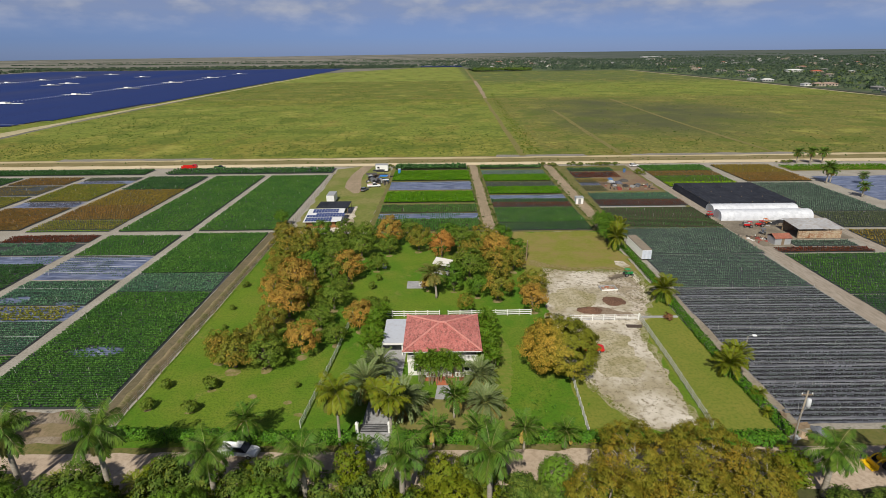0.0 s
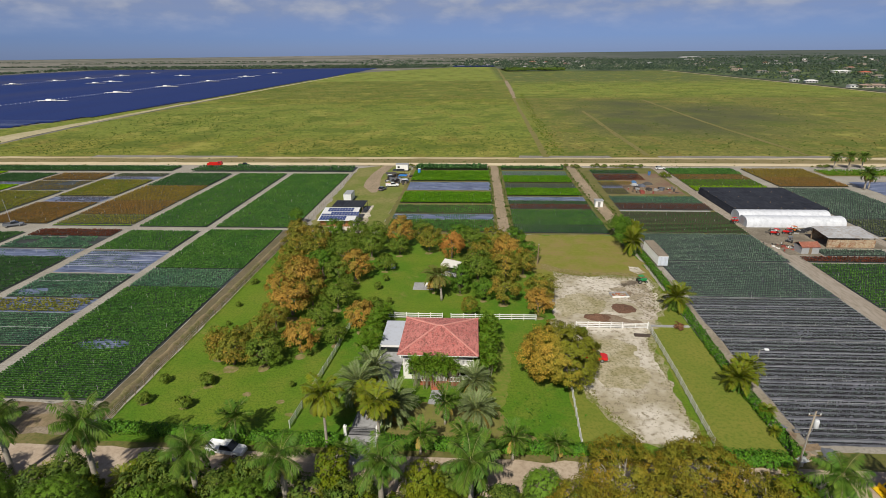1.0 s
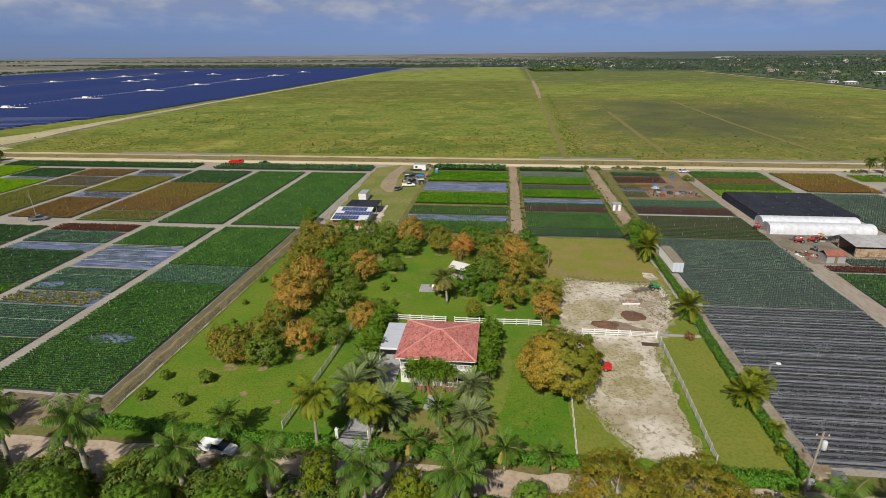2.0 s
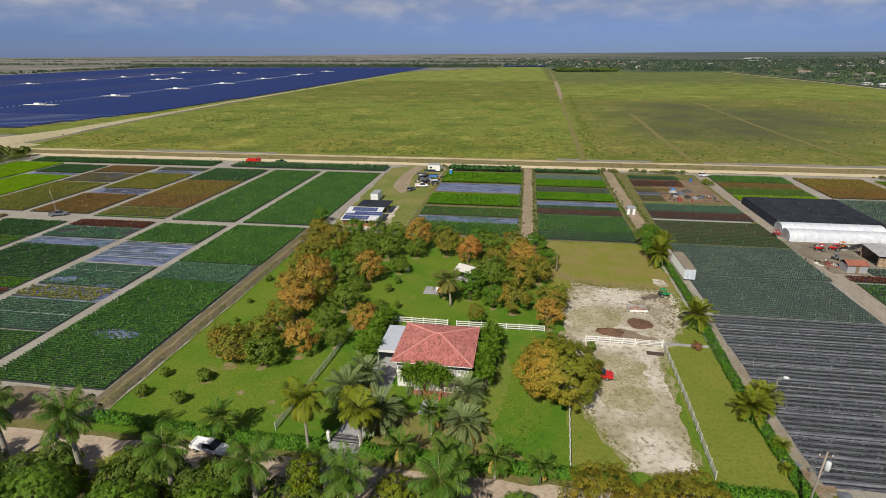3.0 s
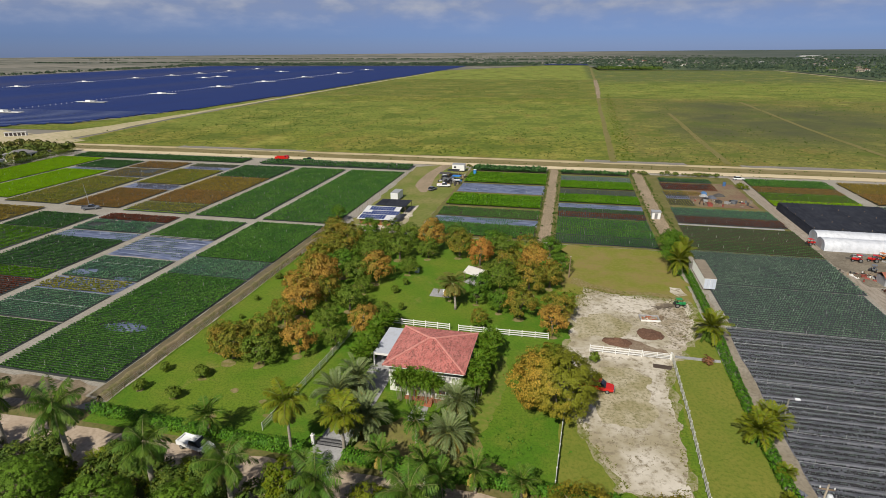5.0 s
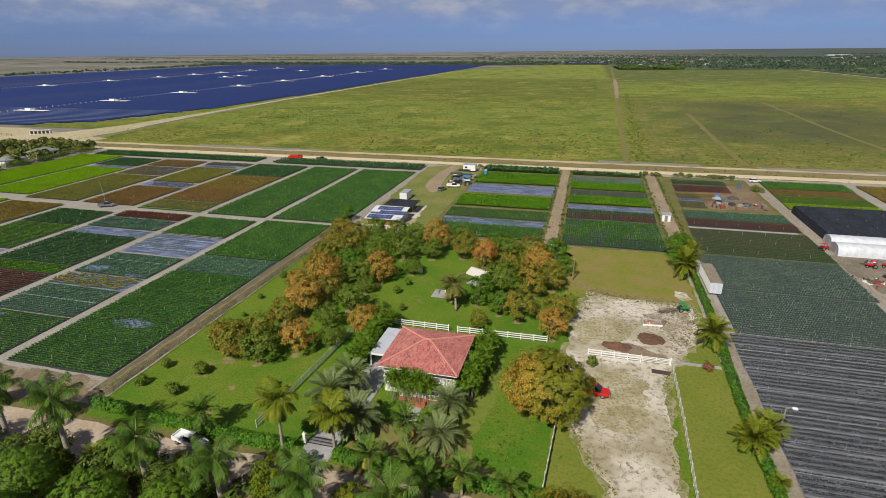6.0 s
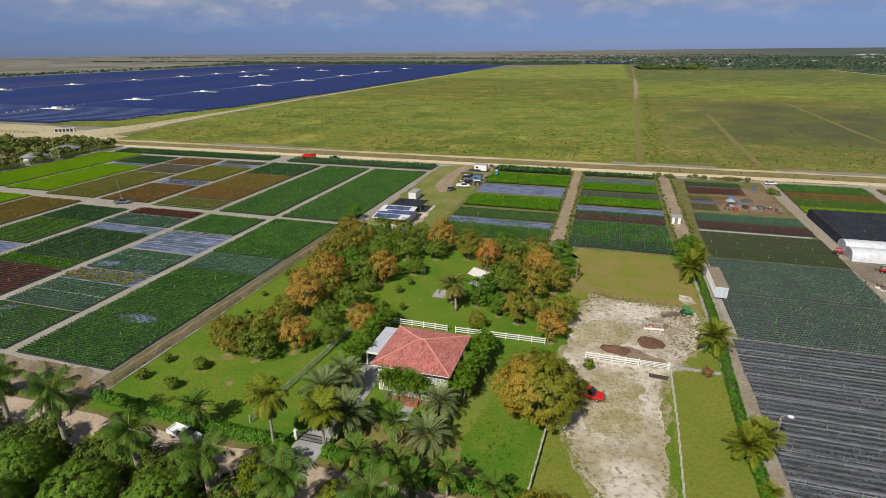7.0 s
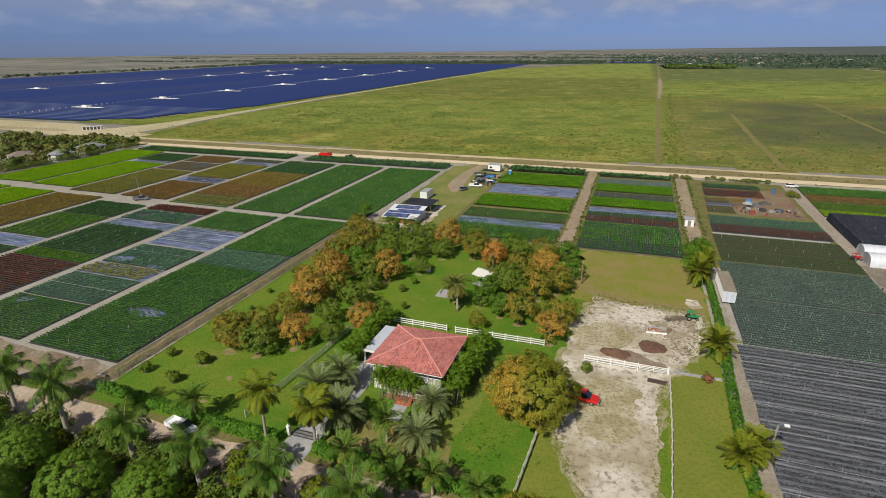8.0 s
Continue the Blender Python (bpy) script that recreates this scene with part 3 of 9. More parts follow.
def strip(name, line, z, material, label, category="track", step=12.0, ragged=0.4, seed=0):
    """A track of changing width along a line; line: x, y, width."""
    pts = []
    for (x, y, w), (x2, y2, w2) in zip(line, line[1:]):
        n = max(1, int(math.hypot(x2 - x, y2 - y) / step))
        pts += [(x + (x2 - x) * k / n, y + (y2 - y) * k / n, w + (w2 - w) * k / n) for k in range(n)]
    pts.append(line[-1])
    verts, faces = [], []
    for i, (x, y, w) in enumerate(pts):
        a, b = pts[max(i - 1, 0)], pts[min(i + 1, len(pts) - 1)]
        d = Vector((b[0] - a[0], b[1] - a[1])).normalized()
        for s in (1, -1):
            h = w / 2 + ragged * noise.noise((x * 0.05, y * 0.05, seed + s)) * 1.6
            verts.append((x - d.y * h * s, y + d.x * h * s, z))
    faces = [(2 * i, 2 * i + 1, 2 * i + 3, 2 * i + 2) for i in range(len(pts) - 1)]
    return tagged(mesh_object(name, verts, faces, material), label, category, kind="structure")


def rect(x0, x1, y0, y1):
    return [(x0, y0), (x1, y0), (x1, y1), (x0, y1)]

# ---- ground: one sheet to the horizon, lifted a little in the haze of the last kilometres ----
def lift(x, y):
    """Height of the plain, which rises far out, less so in the west."""
    r = min(math.hypot(x, y), 4960)
    return 31.0 * (0.76 + 0.24 * math.tanh(x / 1500)) * max(0.0, (r - 2000) / 2960) ** 1.6


def build_ground():
    rings = (0, 150, 300, 600, 1000, 1500, 2000, 2400, 2800, 3200, 3600, 4000, 4300, 4600, 4800, 4960)
    n = 72
    verts = [(0, 0, 0)]
    for r in rings[1:]:
        verts += [(r * math.cos(2 * math.pi * k / n), r * math.sin(2 * math.pi * k / n), lift(r * math.cos(2 * math.pi * k / n), r * math.sin(2 * math.pi * k / n))) for k in range(n)]
    faces = [(0, 1 + k, 1 + (k + 1) % n) for k in range(n)]
    for j in range(len(rings) - 2):
        a, b = 1 + j * n, 1 + (j + 1) * n
        faces += [(a + k, b + k, b + (k + 1) % n, a + (k + 1) % n) for k in range(n)]
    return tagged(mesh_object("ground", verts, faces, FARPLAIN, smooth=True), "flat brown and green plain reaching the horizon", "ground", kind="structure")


build_ground()
sheet("farm_ground", rect(-250, 330, 61, 258), 0.02, LIMEROCK, "pale crushed limerock between the nursery beds")
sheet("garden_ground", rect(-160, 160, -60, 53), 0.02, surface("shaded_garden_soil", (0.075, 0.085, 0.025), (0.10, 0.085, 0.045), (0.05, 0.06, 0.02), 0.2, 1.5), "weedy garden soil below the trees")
sheet("verge", rect(-160, 160, 59.2, 63.5), 0.03, surface("verge_grass", (0.125, 0.125, 0.03), (0.20, 0.165, 0.07), (0.08, 0.10, 0.02), 0.2, 1.6), "worn grass verge along the dirt road")
sheet("road", rect(-160, 160, 52.6, 60.0), 0.045, ROADDIRT, "pale packed dirt road", "road", 3, 0.55, 2)
sheet("dirt_bank", [(-120, 63.7), (-53, 63.7), (-51, 66.2), (-120, 67.2)], 0.056, BROWNDIRT, "bare brown bank beside the field", step=2, ragged=0.5, seed=3)
sheet("lawn", rect(-49.0, 48.6, 61.2, 154.6), 0.06, LAWN, "mown green lawn with yellowed patches", "lawn", 4, 0.25, 4)
sheet("pasture", rect(20.5, 48.6, 122.5, 154.4), 0.075, PASTURE, "yellowing pasture grass", "grass", 2, 1.3, 5)
sheet("east_lawn", rect(39.2, 48.3, 63.0, 123), 0.070, surface("dry_side_lawn", (0.150, 0.190, 0.024), (0.200, 0.205, 0.035), (0.110, 0.155, 0.016), 0.14, 1.8, bump=0.5, depth=0.06), "strip of yellow-green lawn along the hedge", "lawn", 2, 0.3, 15)
SAND_RIM = [(26.0, 125.5), (33, 123), (40, 123.5), (47, 121.5), (46.5, 113), (44.0, 104.5), (41.5, 99), (40.2, 96), (38.2, 91.5), (37.8, 80), (37.2, 64.5), (29.5, 64.2), (27.0, 69), (24.2, 76), (23.0, 82), (22.2, 92), (22.5, 104), (24.0, 115)]
sheet("dry_strip", [(8.2, 78.0), (9.6, 86.0), (9.8, 92.4), (11.4, 92.0), (12.2, 84.0), (11.6, 79.0), (10.4, 72.6), (8.6, 68.4), (6.8, 69.6), (8.0, 73.6)], 0.078, surface("trodden_dry_lawn", (0.150, 0.196, 0.026), (0.122, 0.188, 0.020), (0.200, 0.200, 0.048), 0.30, 1.6, lo=0.44, hi=0.56), "trodden dry strip of lawn beside the palms", "grass", 0.8, 0.5, 27)
sheet("sandy_grass", [(32.5 + (x - 32.5) * 1.10, 95 + (y - 95) * 1.02) for x, y in SAND_RIM], 0.080, surface("thin_sandy_grass", (0.30, 0.27, 0.15), (0.150, 0.175, 0.030), (0.36, 0.33, 0.23), 0.55, 2.4, lo=0.40, hi=0.60), "thin grass over sand round the yard", "grass", 0.9, 1.2, 18)
sheet("sand_yard", SAND_RIM,
      0.085, SAND, "pale sandy yard with grey stains", "ground", 0.9, 0.8, 6)
sheet("worn_patch", [(23.5, 110.2), (29.4, 113.4), (33.7, 110.8), (34.6, 107.0), (32.4, 104.4), (28.6, 103.2), (23.6, 102.4)], 0.0895,
      surface("olive_stained_sand", (0.330, 0.290, 0.165), (0.460, 0.405, 0.290), (0.175, 0.165, 0.070), 0.30, 1.8, lo=0.40, hi=0.60), "olive-brown worn patch on the sandy yard", "ground", 0.7, 0.9, 21)
sheet("worn_patch", [(24.6, 88.0), (28.0, 92.5), (33.4, 93.6), (35.6, 90.4), (34.6, 84.0), (35.4, 78.6), (31.0, 76.4), (27.2, 78.4), (25.2, 82.0)], 0.0895,
      bpy.data.materials["olive_stained_sand"], "olive-brown worn middle of the sandy yard", "ground", 0.7, 0.9, 26)
sheet("littered_ground", [(41.0, 121.2), (46.4, 120.6), (45.8, 112), (44.4, 105.0), (42.0, 100.6), (39.8, 101.2), (41.2, 106), (38.6, 110.6), (36.4, 116.0)], 0.0895,
      surface("rubble_strewn_sand", (0.56, 0.50, 0.42), (0.36, 0.305, 0.215), (0.165, 0.130, 0.080), 0.35, 1.7, lo=0.40, hi=0.58, clo=0.50, chi=0.62, bump=0.8, depth=0.08), "sandy ground littered with dark debris", "ground", 0.6, 0.9, 22)
sheet("bare_patch", [(44.6, 129.8), (46.8, 129.6), (47.6, 126.2), (45.6, 125.2), (44.2, 127.4)], 0.0895, SAND, "bare sandy patch in the pasture", "ground", 0.5, 0.3, 23)
sheet("brown_rim", [(26, 125.8), (33, 123.6), (40, 124.0), (46.8, 122.0), (47.2, 124.6), (41, 126.6), (33.5, 125.6), (27, 128.6), (22.6, 131.5), (21.8, 127.5)], 0.0785,
      surface("brown_dry_grass", (0.215, 0.165, 0.066), (0.185, 0.175, 0.040), (0.30, 0.235, 0.130), 0.4, 1.8), "browned grass at the edge of the sand", "grass", 0.9, 0.5, 24)


def mulch_heap(x, y, rx, ry, h, label, seed):
    """A low uneven heap on the sand."""
    n, m = 30, 12
    verts, faces = [(x, y, 0.09 + h)], []
    for k in range(1, m + 1):
        for i in range(n):
            a, u = 2 * math.pi * i / n, k / m
            e = 1 + 0.30 * noise.noise((1.4 * math.cos(a), 1.4 * math.sin(a), seed)) + 0.16 * noise.noise((5 * math.cos(a), 5 * math.sin(a), seed + 4))
            z = h * (1 - u) ** 0.8 * (1 + 0.5 * noise.noise((u * 3 + seed, a * 1.3, 2))) + 0.16 * noise.noise((3.1 * u * math.cos(a) * rx, 3.1 * u * math.sin(a) * ry, seed))
            verts.append((x + rx * u * e * math.cos(a), y + ry * u * e * math.sin(a), 0.09 + (max(z, 0.01) if k < m else -0.02)))
    faces = [(0, 1 + i, 1 + (i + 1) % n) for i in range(n)]
    for k in range(m - 1):
        a, b = 1 + k * n, 1 + (k + 1) * n
        faces += [(a + i, b + i, b + (i + 1) % n, a + (i + 1) % n) for i in range(n)]
    return tagged(mesh_object("mulch_mound", verts, faces, MULCH, smooth=True), label, "mulch mound")


mulch_heap(30.9, 101.9, 2.9, 1.6, 0.75, "heap of dark brown mulch behind the rail fence", 3)
mulch_heap(37.3, 106.2, 2.8, 2.3, 0.35, "flat round heap of dark reddish mulch", 8)
sheet("mulch_spill", [(30.0, 100.4), (34.5, 99.0), (39.6, 99.2), (39.8, 100.6), (36.0, 102.4), (33.0, 103.6)], 0.098, surface("thin_mulch", (0.215, 0.150, 0.105), (0.30, 0.245, 0.175), (0.15, 0.10, 0.07), 0.5, 3.0), "thin spill of mulch over the sand", "mulch", 0.6, 0.5, 7)
sheet("driveway", [(-12.6, 58.0), (-8.0, 58.0), (-8.1, 66), (-7.4, 72), (-7.0, 86), (-11.6, 96), (-11.8, 78), (-12.2, 68)], 0.09, CONCRETE, "grey concrete driveway to the house", "driveway", 2, 0.05, 9)
sheet("front_path", [(-1.6, 71.6), (1.2, 71.4), (1.0, 75.35), (-1.2, 75.35)], 0.09, CONCRETE, "short concrete path to the porch steps", "path")
sheet("planting_bed", [(-7.2, 62.5), (16, 62.3), (11, 67), (9, 72), (-2, 72), (-6.9, 69)], 0.075, surface("bed_soil", (0.24, 0.205, 0.075), (0.17, 0.175, 0.04), (0.15, 0.13, 0.05), 0.3, 1.5), "dry leaf-strewn soil below the palms", "soil", 1.2, 0.7, 10)
sheet("verge", rect(11.6, 18.2, 155.5, 256), 0.046, bpy.data.materials["verge_grass"], "weedy strip between the nursery beds", "grass", 2.5, 0.3, 61)
sheet("verge", rect(45.8, 55.2, 152, 256), 0.046, bpy.data.materials["verge_grass"], "weedy strip beside the dirt track", "grass", 2.5, 0.3, 62)
sheet("bed_verge", rect(-23.4, 13.0, 154.8, 254.5), 0.043, bpy.data.materials["verge_grass"], "weedy paths between the central beds", "grass", 2.5, 0.3, 63)
sheet("bed_verge", rect(16.6, 47.4, 154.8, 253.5), 0.043, bpy.data.materials["verge_grass"], "weedy paths between the central beds", "grass", 2.5, 0.3, 64)
sheet("bed_verge", rect(54.0, 86.8, 156.6, 252.0), 0.043, bpy.data.materials["verge_grass"], "weedy paths between the eastern beds", "grass", 2.5, 0.3, 65)
sheet("farm_track", rect(12.9, 16.4, 156, 256), 0.06, TANTRACK, "brown dirt track between the beds", "track", 2.5, 0.3, 11)
sheet("farm_track", rect(47.8, 51.8, 152, 256), 0.06, TANTRACK, "brown dirt track with grass edges", "track", 2.5, 0.5, 12)
sheet("work_yard", [(-47, 160), (-23.5, 158), (-23, 215), (-24, 252), (-36, 257), (-49, 250)], 0.05, surface("worn_yard_grass", (0.155, 0.185, 0.036), (0.235, 0.215, 0.075), (0.115, 0.145, 0.028), 0.08, 1.0, lo=0.42, hi=0.6), "worn grass and dirt of the work yard", "ground", 3, 0.9, 13)
sheet("junk_yard", [(65, 203.5), (85, 203.5), (85.5, 240), (78, 240), (74, 229), (64, 227)], 0.07, surface("reddish_bare_soil", (0.205, 0.125, 0.085), (0.24, 0.20, 0.115), (0.14, 0.085, 0.06), 0.12, 1.4), "bare reddish soil of the scrap corner", "ground", 2, 0.6, 14)
sheet("machine_yard", [(89.5, 139.5), (97.5, 139.5), (98.5, 145), (118.5, 145.5), (118.5, 163), (87.5, 164), (87.2, 152)], 0.07, surface("oily_limerock", (0.27, 0.235, 0.18), (0.17, 0.145, 0.11), (0.13, 0.11, 0.085), 0.2, 1.5), "stained ground of the machine yard", "ground", 2, 0.5, 16)
# bare track on the field's western side of the lawn
sheet("field_track", rect(-53.2, -50.6, 66.5, 157), 0.066, surface("grey_brown_track", (0.185, 0.150, 0.095), (0.135, 0.115, 0.066), (0.10, 0.088, 0.045), 0.2, 1.4), "grey-brown track beside the field fence", "track", 2.5, 0.25, 17)

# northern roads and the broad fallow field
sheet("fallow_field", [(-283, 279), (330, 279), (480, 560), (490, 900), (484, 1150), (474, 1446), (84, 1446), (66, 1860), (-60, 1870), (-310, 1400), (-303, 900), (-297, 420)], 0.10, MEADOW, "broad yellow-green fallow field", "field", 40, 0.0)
sheet("canal_bank", rect(-330, 420, 256, 284), 0.06, surface("dry_bank_grass", (0.215, 0.175, 0.075), (0.155, 0.140, 0.045), (0.27, 0.215, 0.12), 0.04, 0.5, stretch=(0.25, 1.5, 1)), "dry grass bank between two dirt roads", "grass", 12, 0.6, 20)
sheet("dirt_road", rect(-330, 420, 256.5, 263.0), 0.09, surface("tan_dirt_road", (0.68, 0.57, 0.39), (0.58, 0.48, 0.31), (0.47, 0.38, 0.24), 0.06, 0.8, stretch=(0.2, 1.5, 1)), "tan dirt road along the field", "road", 7, 0.9, 21)
sheet("dirt_road", rect(-330, 420, 273.5, 277.8), 0.09, surface("tan_bank_road", (0.60, 0.51, 0.33), (0.40, 0.33, 0.17), (0.46, 0.37, 0.22), 0.03, 0.5, stretch=(0.3, 1.2, 1)), "second tan dirt road on the bank", "road", 7, 1.2, 22)
for gx0, gx1 in ((-200, -120), (28, 75), (98, 190)):
    sheet("gravel_pad", rect(gx0, gx1, 276.5, 281.5), 0.13, surface("grey_gravel", (0.27, 0.25, 0.225), (0.22, 0.205, 0.18), None, 0.1, 1.0), "strip of grey gravel on the bank", "gravel", 6, 1.4, int(gx0))
GRAVEL_PLAIN = surface("tan_gravel_plain", (0.52, 0.44, 0.30), (0.40, 0.35, 0.20), (0.30, 0.28, 0.14), 0.02, 0.3)
strip("western_track", [(-620, 311, 22), (-450, 304, 30), (-380, 296, 44), (-330, 286, 36), (-275, 279, 20)], 0.14, GRAVEL_PLAIN, "pale tan gravel ground beside the solar farm", step=14, ragged=2.0, seed=23)
strip("western_track", [(-312, 284, 44), (-306, 318, 32), (-305, 350, 20), (-306, 430, 9), (-307, 560, 7), (-303, 900, 6), (-296, 1300, 5)], 0.18, GRAVEL_PLAIN, "pale tan track running north past the solar farm", step=14, ragged=1.2, seed=29)
PATH_EARTH = surface("bare_field_path", (0.205, 0.172, 0.066), (0.170, 0.160, 0.044), (0.15, 0.140, 0.036), 0.02, 0.2)
strip("field_path", [(42.0, 279, 3.4), (46.5, 520, 3.0), (54.5, 855, 4.0), (60, 1050, 4.5), (70, 1630, 5)], 0.22, PATH_EARTH, "bare earth path through the fallow field", step=20, seed=24, ragged=0.8)
strip("field_path", [(94.0, 282, 3.2), (97.5, 388, 3.4), (101, 500, 2.4)], 0.22, PATH_EARTH, "faint wheel track across the field's painted cloud shade", step=20, seed=26, ragged=0.8)
strip("field_path", [(174.5, 284, 2.6), (176, 420, 3.0), (185.5, 612, 3.6)], 0.22, PATH_EARTH, "faint straight track across the field", step=20, seed=27, ragged=0.8)
strip("field_path", [(50.2, 640, 3.4), (54.5, 760, 5.0), (57.0, 880, 6.5), (60.0, 1010, 5.0)], 0.24, TANTRACK, "bare brown stretch of the field path", step=14, seed=25, ragged=1.0)
for gy in (636, 1016):
    strip("field_path", [(-300, gy + 22, 3.0), (44, gy, 3.0), (200, gy - 6, 3.0), (478, gy - 26, 3.0)], 0.20, PATH_EARTH, "faint grassy lane between two parcels of the field", step=20, seed=gy, ragged=1.2)
sheet("hedge_track", rect(49.6, 52.1, 62.5, 128.0), 0.06, surface("stained_limerock", (0.34, 0.30, 0.245), (0.235, 0.20, 0.145), (0.18, 0.155, 0.11), 0.15, 1.6), "grey-brown track between hedge and nursery beds", "track", 2, 0.35, 28)


settled = surface("dark_settled_land", (0.056, 0.082, 0.044), (0.105, 0.150, 0.048), (0.105, 0.105, 0.075), 0.010, 0.04, bump=0, lo=0.46, hi=0.60, clo=0.52, chi=0.66)
sheet("settled_land", [(545, 290), (506, 560), (508, 900), (502, 1150), (492, 1456), (90, 1456), (80, 1885), (-330, 1830), (-600, 2000), (-600, 2050), (1500, 2050), (1900, 1200), (1900, 290)], 0.25, settled, "dark green settled land with trees and lots", "ground", 60, 0.0)
strip("field_ditch", [(476, 380, 4), (494, 555, 7), (499, 900, 8), (493, 1150, 9), (484, 1440, 10)], 0.30, surface("dark_ditch_weeds", (0.035, 0.045, 0.02), (0.05, 0.058, 0.03), None, 0.05, 0.3, bump=0), "dark weedy ditch along the fallow field", "ditch", 30, 1.0)
strip("field_lane", [(466, 380, 4), (484, 555, 5), (489, 900, 6), (483, 1150, 7), (474, 1440, 8)], 0.26, GRAVEL_PLAIN, "pale lane along the ditch of the fallow field", "track", 30, 1.0)
strip("farm_track", [(-36.0, 257, 5.0), (-38.2, 236, 5.5), (-37.0, 214, 6.5), (-34.0, 204, 3.0)], 0.085, TANTRACK, "tan wheel track through the work yard", step=3, ragged=1.2, seed=51)
strip("lane", [(88.4, 61, 5.6), (88.3, 115, 5.4), (89.2, 138, 4.2), (89.0, 170, 3.8), (88.9, 256, 4.2)], 0.058, surface("stained_lane", (0.36, 0.315, 0.265), (0.29, 0.245, 0.195), (0.22, 0.185, 0.14), 0.15, 1.2, stretch=(1.4, 0.3, 1)), "grey-brown packed lane between the beds", step=2, ragged=0.35, seed=81)
strip("lane", [(120.0, 61, 3.0), (119.8, 134, 3.0), (120.3, 154, 3.0), (121.9, 206, 2.4)], 0.058, bpy.data.materials["stained_lane"], "narrow grey-brown lane east of the shed", step=2, ragged=0.3, seed=82)
sheet("muddy_ground", rect(-158, -53.5, 62.0, 69.4), 0.048, surface("muddy_limerock", (0.31, 0.255, 0.19), (0.185, 0.14, 0.088), (0.14, 0.11, 0.07), 0.16, 1.4, lo=0.42, hi=0.6), "brown muddy ground before the nursery beds", "ground", 2.5, 0.6, 71)
sheet("sand_apron", [(-45.5, 156.8), (-30.6, 156.6), (-28.9, 166), (-29.4, 174), (-30.6, 185.5), (-32.8, 184), (-33.6, 176), (-33.0, 166), (-45, 161.0)], 0.078, SAND, "pale sand apron beside the workshop", "ground", 1.0, 0.5, 73)
sheet("solar_verge", [(-392, 324), (-322, 324), (-312, 350), (-309, 430), (-310, 560), (-306, 900), (-299, 1300), (-305, 1300), (-312.5, 900), (-319, 560), (-334, 430), (-346, 384), (-355, 353), (-382, 343)], 0.16, MEADOW, "strip of green grass beside the solar farm", "grass", 30, 0.0)
strip("south_lawn", [(24.6, 62.4, 7.5), (24.2, 68, 7.0), (22.6, 74, 4.5), (21.6, 79, 1.2)], 0.072, bpy.data.materials["dry_side_lawn"], "yellow-green worn lawn between fence and sand", "lawn", 1.0, 0.5, 74)

